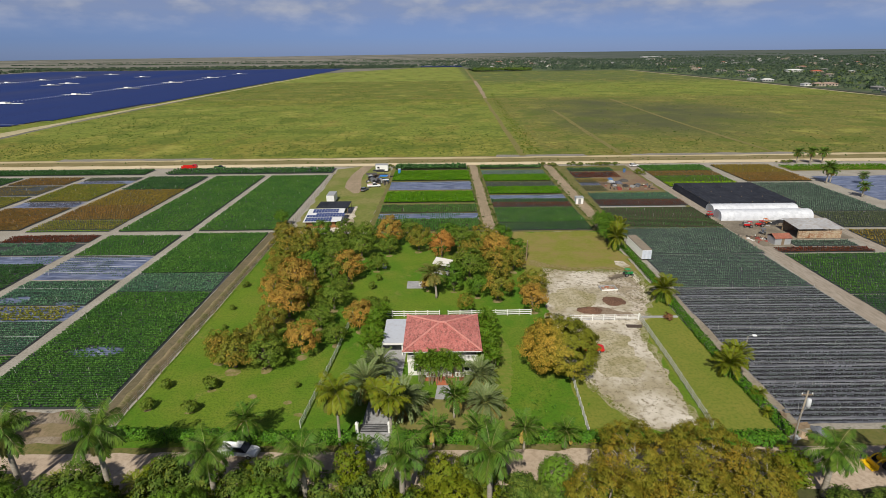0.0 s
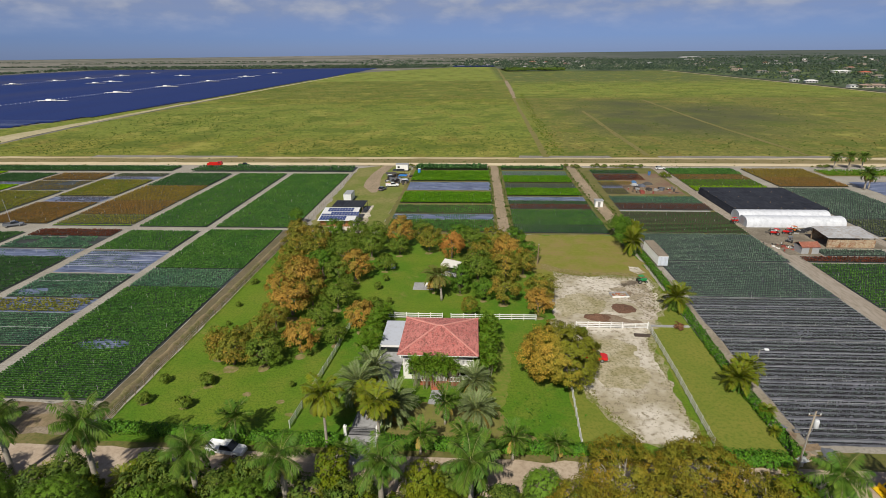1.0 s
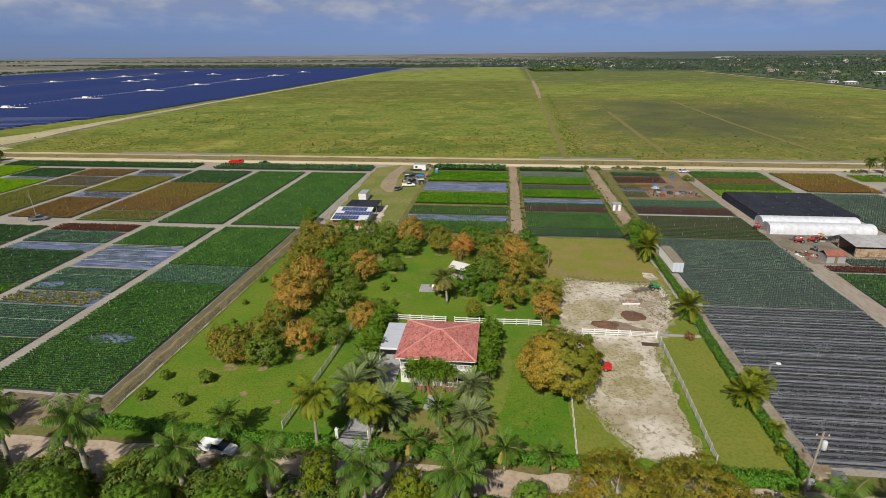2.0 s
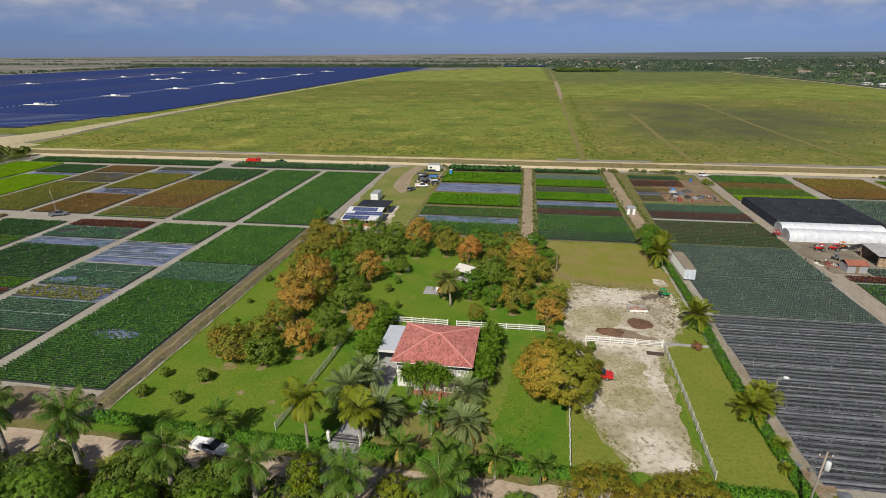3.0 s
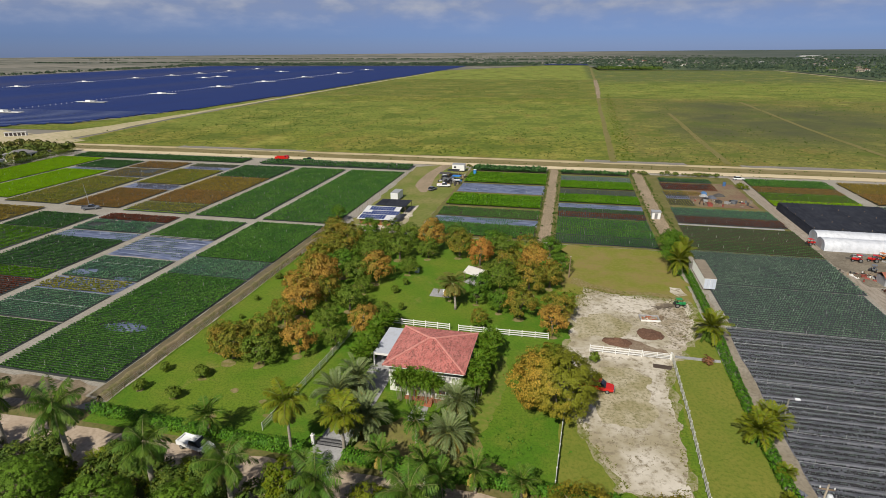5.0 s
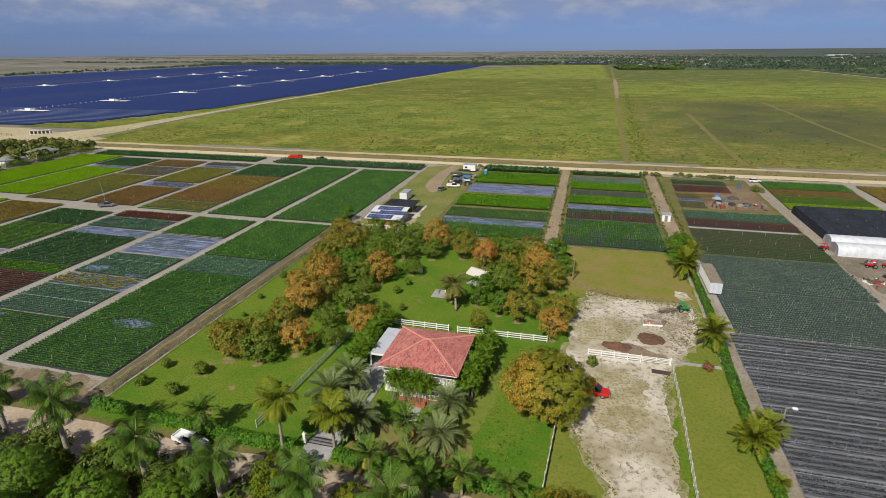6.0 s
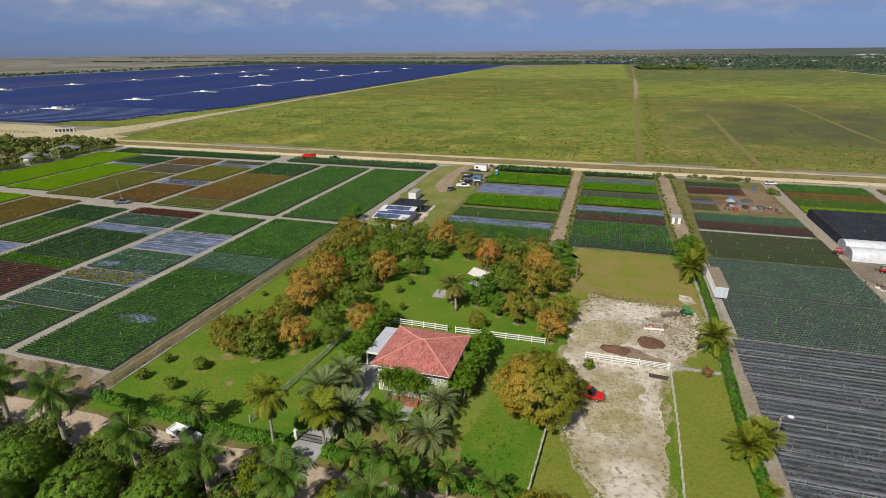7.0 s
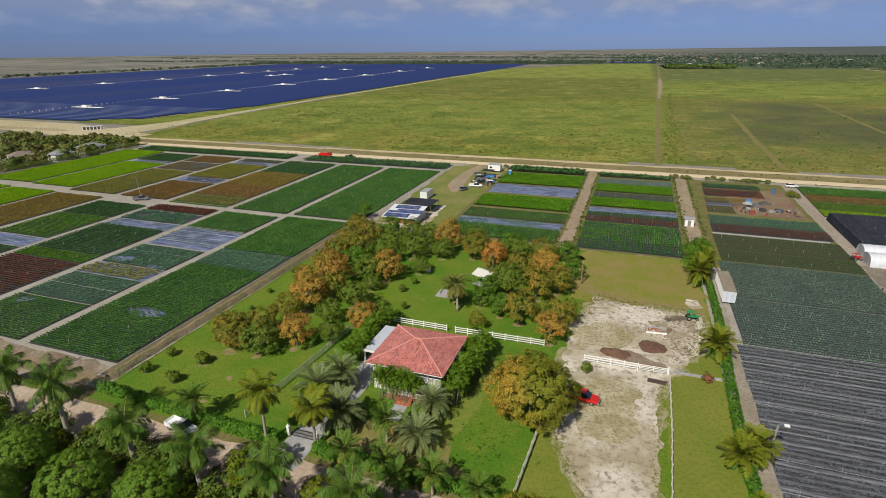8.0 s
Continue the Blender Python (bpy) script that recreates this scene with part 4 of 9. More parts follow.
# ---- nursery beds: rows of potted plants on weed cloth ----
def crop(x0, x1, y0, y1, kind, bed=None, row=0.80, gap=0.59, tall=0.43, label="", thin=0.0, along="x", leaves=5, jitter=0.07, stakes=True, holes=()):
    bed = bed or CLOTH
    row *= 1.16
    tall *= 1.06
    if x1 < -131:
        gap, tall = gap * 0.86, tall * 0.88
    words = {"green": "green", "dark": "dark green", "teal": "blue-green", "bright": "bright green", "lime": "lime green", "olive": "olive green", "orange": "bronze orange",
             "red": "dark red", "gold": "golden yellow", "purple": "purple-grey", "grey": "grey-green", "slate": "slate green"}[kind]
    sheet("nursery_bed", rect(x0, x1, y0, y1), 0.05, bed, "weed cloth under rows of %s potted plants" % words, "plant bed", 4, 0.12, x0)
    if along == "x":
        rows_, cols_ = np.arange(y0 + 0.4, y1 - 0.3, row), np.arange(x0 + 0.3, x1 - 0.2, gap)
        gx, gy = np.meshgrid(cols_, rows_)
    else:
        rows_, cols_ = np.arange(x0 + 0.4, x1 - 0.3, row), np.arange(y0 + 0.3, y1 - 0.2, gap)
        gx, gy = np.meshgrid(rows_, cols_)
    gx, gy = gx.ravel(), gy.ravel()
    keep = np.ones(len(gx), bool)
    if thin:
        patchy = np.array([noise.noise((x * 0.11, y * 0.16, x0)) for x, y in zip(gx, gy)])
        keep = (patchy > -0.42 + thin) & (rng.random(len(gx)) > thin * 0.4)
    keep &= rng.random(len(gx)) > 0.03
    for hx, hy, hrx, hry in holes:
        inside = ((gx - hx) / hrx) ** 2 + ((gy - hy) / hry) ** 2 + rng.normal(0, 0.25, len(gx)) < 1
        keep &= ~inside | (rng.random(len(gx)) < 0.42)
        sheet("bare_sheet", [(hx + 0.95 * hrx * math.cos(a), hy + 0.95 * hry * math.sin(a)) for a in np.arange(0, 6.2, 0.5)], 0.062, BLUECLOTH, "patch of bare blue-grey plastic between the plants", "plastic sheet", 0.8, 0.5, hx)
    gx, gy = gx[keep] + rng.normal(0, jitter * gap, keep.sum()), gy[keep] + rng.normal(0, jitter * row * 0.5, keep.sum())
    n = len(gx)
    size = tall * rng.uniform(0.8, 1.15, n)
    at = np.repeat(np.stack([gx, gy, np.full(n, 0.08)], 1), leaves, axis=0)
    turn = (np.tile(np.arange(leaves) * 2 * np.pi / leaves, n) + np.repeat(rng.uniform(0, 6.28, n), leaves)) + rng.normal(0, 0.3, n * leaves)
    rise = rng.uniform(0.45, 1.35, n * leaves)
    d = np.stack([np.cos(turn) * np.cos(rise), np.sin(turn) * np.cos(rise), np.sin(rise)], 1)
    size = np.repeat(size, leaves)
    at[:, 2] += size * 0.25
    q = leaf_quads(at, d, np.tile((0.0, 0.0, 1.0), (len(at), 1)) + 0.35 * d, size * 1.08, size * 0.86)
    tagged(quads_object("crop_rows", q, CROPS[kind]), label or "long rows of %s potted nursery plants" % words, "potted plants", kind="stuff")
    if stakes:
        sx, sy = np.meshgrid(np.arange(x0 + 2.0, x1, 6.2), np.arange(y0 + 2.5, y1, 7.0))
        riser(sx.ravel() + rng.normal(0, 0.25, sx.size), sy.ravel() + rng.normal(0, 0.25, sx.size))


STAKES = []


def riser(xs, ys):
    STAKES.extend(zip(xs, ys))


def build_stakes():
    """Thin pale sprinkler risers over all the beds."""
    verts, faces = [], []
    for x, y in STAKES:
        r, h = 0.028 + 0.00005 * abs(y - 60), rng.uniform(0.85, 1.2)
        lx, ly = rng.normal(0, 0.08, 2)
        b = len(verts)
        for z, ox, oy in ((0.05, 0, 0), (h, lx, ly)):
            verts += [(x + ox + r * math.cos(a), y + oy + r * math.sin(a), z) for a in (0, 2.094, 4.189)]
        faces += [(b, b + 1, b + 4, b + 3), (b + 1, b + 2, b + 5, b + 4), (b + 2, b, b + 3, b + 5), (b + 3, b + 4, b + 5)]
    tagged(mesh_object("sprinkler_risers", verts, faces, paint("pale_riser_pipe", (0.46, 0.47, 0.44), 0.6)), "thin pale sprinkler riser pipes over the beds", "sprinkler pipes", kind="stuff")


def pot_rows(x0, x1, y0, y1):
    """Rows of small black pots with barely sprouted plants on grey cloth, and long water pipes."""
    sheet("nursery_bed", rect(x0, x1, y0, y1), 0.05, POTCLOTH, "violet-grey weed cloth under rows of black pots", "plant bed", 4, 0.12, 50)
    xs, ys = [], []
    starts = np.arange(y0 + 0.5, y1 - 0.2, 1.18)
    lines = [b + d for k, b in enumerate(starts) for d in ((0.0, 0.34) if k % 4 else (0.05,))]
    for b in starts[::4]:
        sheet("cloth_seam", [(x0 + 0.2, b + 0.30), (x1 - 0.2, b + 0.34), (x1 - 0.2, b + 0.80), (x0 + 0.2, b + 0.74)], 0.056, SEAMCLOTH, "pale worn strip of weed cloth between the pot rows", "plant bed", 1.0, 0.14, b)
    for y in lines:
        x = np.arange(x0 + 0.3, x1 - 0.3, 0.26)
        x = x[rng.random(len(x)) > 0.08 + 0.5 * np.array([max(0.0, noise.noise((v * 0.11, y * 0.45, 4))) for v in x])]
        xs.append(x + rng.normal(0, 0.03, len(x)))
        ys.append(np.full(len(x), y) + rng.normal(0, 0.03, len(x)))
    xs, ys = np.concatenate(xs), np.concatenate(ys)
    n, r, h = len(xs), 0.098, 0.22
    ring = np.array([(math.cos(a), math.sin(a)) for a in (0.8, 2.37, 3.94, 5.5)])
    quads = []
    for k in range(4):
        a, b = ring[k] * r, ring[(k + 1) % 4] * r
        quads.append(np.stack([np.stack([xs + p[0] * f, ys + p[1] * f, np.full(n, z)], 1) for p, z, f in ((a, 0.055, 0.8), (b, 0.055, 0.8), (b, h, 1), (a, h, 1))], 1))
    quads.append(np.stack([np.stack([xs + p[0] * r * 0.9, ys + p[1] * r * 0.9, np.full(n, h - 0.03)], 1) for p in ring], 1))
    tagged(quads_object("pot_rows", np.concatenate(quads), BLACK), "long rows of small black plant pots", "plant pots", kind="stuff")
    at = np.repeat(np.stack([xs, ys, np.full(n, h - 0.02)], 1), 3, 0)
    t = rng.uniform(0, 6.28, 3 * n)
    d = np.stack([np.cos(t), np.sin(t), rng.uniform(0.8, 2.4, 3 * n)], 1)
    keep = np.repeat(rng.random(n) < 0.55 + 0.30 * (ys - y0) / (y1 - y0), 3)
    tagged(quads_object("seedling_rows", leaf_quads(at, d, np.tile((0.0, 0, 1), (3 * n, 1)), 0.24, 0.13)[keep], leafy("silvery_seedling_leaves", (0.210, 0.265, 0.235), (0.150, 0.200, 0.175), (0.38, 0.43, 0.42), patch=0.2)), "small grey-green seedlings in black pots", "seedlings", kind="stuff")
    for k, y in enumerate(np.arange(y0 + 3.2, y1, 6.3)):
        p = thing("water_pipe", Matrix.Identity(4), "long white water pipe across the beds", "pipe", "water pipes")
        bm = bmesh.new()
        tube(bm, [(x0, y, 0.34), ((x0 + x1) / 2, y + 0.06, 0.30), (x1, y, 0.34)], [0.03, 0.03, 0.03], 5)
        part("pipe", bm, GALV, p)
        for x in np.arange(x0 + 0.2, x1, 4.9):
            boxes("support", GALV, p, (x - 0.03, x + 0.03, y - 0.03, y + 0.03, 0.05, 0.32))
    sx, sy = np.meshgrid(np.arange(x0 + 2.0, x1, 6.2), np.arange(y0 + 3.2, y1, 6.3))
    riser(sx.ravel(), sy.ravel())


def bed_pipe(x0, x1, y):
    p = thing("water_pipe", Matrix.Identity(4), "long white water pipe across the beds", "pipe", "water pipes")
    bm = bmesh.new()
    tube(bm, [(x0, y, 0.42), ((x0 + x1) / 2, y + 0.08, 0.38), (x1, y, 0.42)], [0.032, 0.032, 0.032], 5)
    part("pipe", bm, GALV, p)
    for x in np.arange(x0 + 0.2, x1, 5.4):
        boxes("support", GALV, p, (x - 0.03, x + 0.03, y - 0.03, y + 0.03, 0.05, 0.40))


# western columns between the limerock lanes
crop(-76.3, -53.4, 70.2, 113.2, "green", row=0.56, gap=0.34, tall=0.36, leaves=5, holes=((-64.6, 87.4, 5.2, 1.9),))
crop(-76.3, -53.4, 113.4, 124.4, "teal", MIDCLOTH, row=0.62, gap=0.40, tall=0.36, leaves=5)
crop(-76.3, -53.4, 124.6, 156.4, "green", row=0.56, gap=0.36, tall=0.40, leaves=5)
crop(-76.3, -50.9, 158.8, 237.0, "green", row=0.62, gap=0.40, tall=0.40, leaves=4)
crop(-101.3, -79.0, 70.2, 86.0, "green", row=0.60, gap=0.36, tall=0.36, leaves=4, holes=((-96.5, 83.6, 2.6, 1.4),))
crop(-101.3, -79.0, 86.2, 99.4, "teal", row=0.62, gap=0.38, tall=0.33, leaves=4)
crop(-101.3, -79.0, 99.6, 106.6, "olive", BLUECLOTH, row=0.80, gap=0.50, tall=0.46, leaves=5, thin=0.22, jitter=0.25)
crop(-101.3, -79.0, 106.8, 120.8, "teal", row=0.64, gap=0.42, tall=0.36, leaves=4, holes=((-97.0, 110.0, 3.6, 2.0), (-84.0, 108.0, 2.6, 1.2)))
crop(-101.3, -79.0, 121.5, 136.8, "slate", BLUECLOTH, row=1.20, gap=0.62, tall=0.34, thin=0.42)
crop(-101.3, -79.0, 137.2, 154.8, "green", row=0.62, gap=0.42, tall=0.40, leaves=4)
crop(-101.3, -79.0, 158.8, 237.0, "green", row=0.66, gap=0.42, tall=0.40, leaves=4)
for y_ in (92.6, 115.5, 125.2, 129.0, 133.0, 137.0):
    bed_pipe(-101.0, -79.2, y_)
crop(-130.6, -104.3, 70.0, 103.0, "red", row=0.84, gap=0.52, tall=0.42)
crop(-130.6, -104.3, 103.4, 109.2, "bright", row=0.70, gap=0.46, tall=0.40)
crop(-130.6, -104.3, 109.4, 131.6, "dark", row=0.80, gap=0.50, tall=0.43)
crop(-130.6, -104.3, 132.0, 138.0, "teal", BLUECLOTH, row=1.20, gap=0.80, tall=0.35, thin=0.3)
crop(-130.6, -104.3, 138.4, 148.4, "teal", row=0.84, gap=0.56, tall=0.45, thin=0.12)
crop(-130.6, -104.3, 148.8, 155.6, "red", row=0.80, gap=0.56, tall=0.47)
crop(-130.6, -104.3, 159.2, 160.6, "lime", row=0.62, gap=0.46, tall=0.39)
crop(-130.6, -104.3, 161.0, 171.0, "olive", row=0.80, gap=0.56, tall=0.39)
crop(-130.6, -104.3, 171.5, 189.0, "orange", row=0.80, gap=0.56, tall=0.47)
crop(-130.6, -104.3, 189.3, 213.0, "gold", row=0.80, gap=0.56, tall=0.47)
crop(-130.6, -104.3, 213.4, 237.0, "dark", row=0.84, gap=0.60, tall=0.51)
crop(-156.8, -133.6, 72.0, 107.6, "dark", row=0.80, gap=0.55, tall=0.47)
crop(-156.8, -133.6, 108.0, 115.2, "teal", BLUECLOTH, row=1.30, gap=0.80, tall=0.28, thin=0.4)
crop(-156.8, -133.6, 115.6, 137.0, "bright", row=0.84, gap=0.52, tall=0.42)
crop(-156.8, -133.6, 137.4, 152.5, "dark", row=0.80, gap=0.52, tall=0.47)
crop(-156.8, -133.6, 161.0, 187.0, "orange", row=0.82, gap=0.50, tall=0.47)
crop(-156.8, -133.6, 188.0, 195.0, "purple", BLUECLOTH, row=0.88, gap=0.55, tall=0.35, thin=0.2)
crop(-156.8, -133.6, 196.0, 224.0, "olive", row=0.82, gap=0.50, tall=0.47)
crop(-156.8, -133.6, 225.0, 230.0, "purple", BLUECLOTH, row=1.02, gap=0.61, tall=0.31, thin=0.3)
crop(-156.8, -133.6, 230.5, 237.0, "grey", row=0.88, gap=0.55, tall=0.39)
crop(-184.8, -159.8, 80.0, 156.5, "gold", row=0.88, gap=0.55, tall=0.50)
crop(-184.8, -159.8, 161.5, 204.0, "olive", row=0.88, gap=0.55, tall=0.47)
crop(-184.8, -159.8, 205.0, 222.0, "gold", row=0.95, gap=0.61, tall=0.35, thin=0.15)
crop(-184.8, -159.8, 223.0, 237.0, "orange", row=0.88, gap=0.55, tall=0.43)
crop(-211.8, -187.2, 90.0, 158.0, "lime", row=0.54, gap=0.42, tall=0.45)
crop(-211.8, -187.2, 165.0, 214.0, "lime", row=0.50, gap=0.40, tall=0.43)
crop(-211.8, -187.2, 215.0, 219.0, "purple", BLUECLOTH, row=1.02, gap=0.65, tall=0.31, thin=0.3)
crop(-211.8, -187.2, 219.5, 237.0, "dark", row=0.82, gap=0.50, tall=0.47)
crop(-240.5, -214.2, 110.0, 159.0, "lime", row=0.56, gap=0.42, tall=0.43)
crop(-240.5, -214.2, 166.0, 240.0, "lime", row=0.54, gap=0.42, tall=0.47)
crop(-236.0, -136.0, 242.0, 252.5, "dark", row=1.02, gap=0.61, tall=0.70)
crop(-126.0, -50.0, 241.5, 252.5, "dark", row=1.90, gap=1.20, tall=1.00)
# centre
crop(-21.5, 12.0, 156.5, 168.4, "green", DARKSOIL, row=0.8, gap=0.6, tall=0.5)
crop(-21.5, 12.0, 169.0, 175.5, "teal", BLUECLOTH, row=1.28, gap=0.74, tall=0.47, thin=0.25)
crop(-21.5, 12.0, 176.0, 186.5, "green", DARKSOIL, row=0.96, gap=0.67, tall=0.47)
crop(-21.5, 12.0, 189.0, 205.0, "bright", DARKSOIL, row=0.78, gap=0.50, tall=0.62, along="x")
crop(-21.5, 12.0, 208.5, 222.5, "teal", BLUECLOTH, row=3.60, gap=2.22, tall=0.27, thin=0.5)
crop(-21.5, 12.0, 224.0, 243.0, "bright", DARKSOIL, row=0.82, gap=0.45, tall=0.60)
crop(-21.5, 12.0, 246.5, 253.5, "dark", DARKSOIL, row=1.80, gap=1.10, tall=1.40)
crop(17.8, 46.0, 156.0, 163.0, "dark", row=0.84, gap=0.60, tall=0.42)
crop(17.8, 46.0, 163.4, 171.0, "green", row=0.84, gap=0.60, tall=0.46)
crop(17.8, 46.0, 171.5, 181.0, "green", row=0.88, gap=0.59, tall=0.47)
crop(17.8, 46.0, 182.0, 187.5, "red", row=0.96, gap=0.67, tall=0.43)
crop(17.8, 46.0, 188.0, 193.0, "dark", row=0.96, gap=0.67, tall=0.47)
crop(17.8, 46.0, 193.5, 199.0, "teal", BLUECLOTH, row=2.08, gap=1.18, tall=0.31, thin=0.35)
crop(17.8, 46.0, 200.0, 211.5, "bright", DARKSOIL, row=0.74, gap=0.45, tall=0.55)
crop(17.8, 46.0, 212.5, 220.5, "grey", row=1.12, gap=0.81, tall=0.39)
crop(17.8, 46.0, 221.5, 233.5, "bright", DARKSOIL, row=0.74, gap=0.45, tall=0.55)
crop(17.8, 46.0, 234.5, 244.0, "teal", GREYCLOTH, row=1.28, gap=0.89, tall=0.47)
crop(17.8, 46.0, 247.0, 252.0, "dark", DARKSOIL, row=1.90, gap=1.20, tall=1.30)
# eastern block
pot_rows(52.0, 85.4, 64.8, 112.3)
crop(53.4, 85.6, 112.4, 134.0, "slate", MIDCLOTH, row=0.84, gap=0.52, tall=0.36, leaves=5, jitter=0.03)
crop(53.8, 86.6, 134.3, 156.5, "slate", MIDCLOTH, row=0.84, gap=0.52, tall=0.38, leaves=5, jitter=0.03)
crop(54.8, 87.0, 157.5, 166.5, "dark", DARKSOIL, row=1.10, gap=0.45, tall=0.30)
crop(54.8, 87.0, 166.7, 179.8, "dark", DARKSOIL, row=1.15, gap=0.50, tall=0.27)
crop(55.2, 86.6, 182.0, 190.0, "red", row=0.96, gap=0.67, tall=0.39)
crop(55.5, 86.4, 190.5, 200.0, "teal", row=1.04, gap=0.70, tall=0.47)
crop(56.0, 64.5, 204.0, 212.5, "olive", DARKSOIL, row=1.20, gap=0.89, tall=0.31)
crop(56.5, 70.0, 213.0, 217.0, "purple", BLUECLOTH, row=1.04, gap=0.74, tall=0.35)
crop(56.5, 70.0, 217.5, 224.0, "gold", row=0.96, gap=0.67, tall=0.39)
crop(57.0, 77.0, 226.5, 238.0, "red", row=1.04, gap=0.74, tall=0.47)
crop(57.5, 77.5, 239.5, 247.0, "dark", row=1.20, gap=0.81, tall=0.55)
# beyond the eastern lane
crop(90.8, 118.6, 62.0, 108.0, "dark", row=0.72, gap=0.56, tall=0.36)
crop(90.9, 118.4, 108.4, 133.8, "green", row=0.72, gap=0.56, tall=0.36)
crop(98.0, 115.5, 139.4, 144.4, "slate", row=0.80, gap=0.60, tall=0.38)
crop(90.6, 116.5, 134.6, 138.9, "red", row=0.80, gap=0.59, tall=0.43)
crop(121.6, 150.0, 118.0, 153.5, "gold", row=1.04, gap=0.74, tall=0.47)
crop(91.5, 121.5, 237.8, 251.0, "green", DARKSOIL, row=0.90, gap=0.70, tall=0.60)
crop(91.2, 121.3, 228.2, 237.4, "orange", DARKSOIL, row=0.90, gap=0.55, tall=0.40)
crop(91.0, 121.0, 217.6, 227.8, "bright", DARKSOIL, row=0.90, gap=0.55, tall=0.36)
crop(90.8, 120.8, 208.6, 217.2, "lime", DARKSOIL, row=0.88, gap=0.55, tall=0.44)
crop(125.8, 153.0, 216.5, 232.0, "orange", DARKSOIL, row=0.95, gap=0.55, tall=0.5)
crop(125.8, 153.0, 232.5, 250.0, "gold", DARKSOIL, row=1.0, gap=0.6, tall=0.5)
crop(122.8, 149.5, 155.5, 172.0, "grey", row=1.00, gap=0.74, tall=0.47)
crop(123.2, 149.5, 172.5, 214.0, "slate", row=1.00, gap=0.74, tall=0.47)
crop(156.0, 205.0, 236.0, 247.0, "bright", PASTURE, row=1.70, gap=0.9, tall=0.7)
sheet("plastic_field", rect(157.5, 206.0, 186.0, 225.0), 0.06, BLUECLOTH, "field covered in pale grey-blue plastic sheeting", "plastic sheet", 3, 0.5, 40)
build_stakes()

# ---- trees, palms, hedges ----
def crown_quads(rx, ry, rz, clumps, leaves, clump_r, leaf, seed, bottom=-0.55, lean=(0, 0), uneven=0.30, face=0.9):
    """Leaves in clumps over an uneven ellipsoid round (0, 0, 0)."""
    g = np.random.default_rng(seed)
    d = unit(g.normal(0, 1, (clumps * 3, 3)))
    d = d[d[:, 2] > bottom][:clumps]
    n = len(d)
    bulge = np.array([1.0 + uneven * noise.noise((v[0] * 1.7 + seed, v[1] * 1.7, v[2] * 1.7)) for v in d])
    depth = np.where(g.random(n) < 0.22, g.uniform(0.45, 0.8, n), g.uniform(0.86, 1.04, n))
    c = d * np.array([rx, ry, rz]) * (bulge * depth)[:, None]
    c[:, :2] += np.array(lean) * (c[:, 2:3] + rz) / (2 * rz)
    cr = clump_r * g.uniform(0.65, 1.3, n)
    v = unit(g.normal(0, 1, (n * leaves, 3)))
    v[:, 2] = np.where(v[:, 2] < -0.35, -v[:, 2], v[:, 2])
    at = np.repeat(c, leaves, 0) + v * (np.repeat(cr, leaves) * g.uniform(0.55, 1.0, n * leaves))[:, None] * np.array([1, 1, 0.8])
    out = unit(v + face * np.repeat(d, leaves, 0) + g.normal(0, 0.30, v.shape))
    side = unit(np.cross(out, g.normal(0, 1, out.shape)))
    along = unit(side + 0.25 * out - np.array([0, 0, 0.35]))
    ln = leaf * g.uniform(0.7, 1.3, len(at))
    return leaf_quads(at, along, out, ln, ln * 0.55)


def limb_mesh(bm, rng_, height, radius, reach, limbs, low=0.35):
    """A tapered trunk that forks into bent limbs."""
    top = Vector((rng_.uniform(-0.3, 0.3), rng_.uniform(-0.3, 0.3), height * 0.55))
    tube(bm, [(0, 0, -0.05), (0.04, 0.02, height * 0.2), tuple(top * 0.75), tuple(top)], [radius * 1.35, radius, radius * 0.85, radius * 0.7], 8)
    for k in range(limbs):
        a = 2 * math.pi * (k + rng_.uniform(-0.3, 0.3)) / limbs
        base = top * rng_.uniform(low / 0.55, 1.0)
        e = Vector((math.cos(a) * reach * rng_.uniform(0.6, 0.9), math.sin(a) * reach * rng_.uniform(0.6, 0.9), height * rng_.uniform(0.6, 0.9)))
        m1 = base.lerp(e, 0.45) + Vector((0, 0, 0.12 * height))
        tube(bm, [tuple(base), tuple(m1), tuple(e)], [radius * 0.5, radius * 0.34, radius * 0.1], 6)
        for s in range(2):
            b2 = m1.lerp(e, rng_.uniform(0.1, 0.5))
            e2 = b2 + Vector((rng_.uniform(-1, 1), rng_.uniform(-1, 1), rng_.uniform(0.2, 0.9))) * reach * 0.35
            tube(bm, [tuple(b2), tuple(b2.lerp(e2, 0.5) + Vector((0, 0, 0.1))), tuple(e2)], [radius * 0.22, radius * 0.15, radius * 0.05], 5)


def make_tree(name, mat, label, seed, r=3.0, rz=2.4, lift=3.0, clumps=84, leaves=40, clump_r=0.66, leaf=0.35, bottom=-0.6, trunk_r=0.2, limbs=5, category="tree", group="", uneven=0.30, face=0.9, bark=None):
    t = thing(name, pose(0, 0, -500), label, category, group)
    bm = bmesh.new()
    limb_mesh(bm, random.Random(seed), lift + rz * 0.5, trunk_r, r * 0.9, limbs)
    part("trunk", bm, bark or BARK, t)
    q = crown_quads(r, r, rz, clumps, leaves, clump_r, leaf, seed, bottom, uneven=uneven, face=face)
    q[:, :, 2] += lift
    quads_object("crown", q, mat, t)
    return t


def place(source, spots, label=None):
    """Copies of a built thing; spots: x, y, turn, width scale, height scale."""
    made = []
    for s in spots:
        x, y, turn, w, h = s[:5]
        made.append(copy_thing(source, pose(x, y, 0.06, 0, 0, turn) @ Matrix.Diagonal((w, w, h, 1))))
        if label:
            made[-1]["label"] = label
    return made


def discard(source):
    for o in (*source.children_recursive, source):
        bpy.data.objects.remove(o)


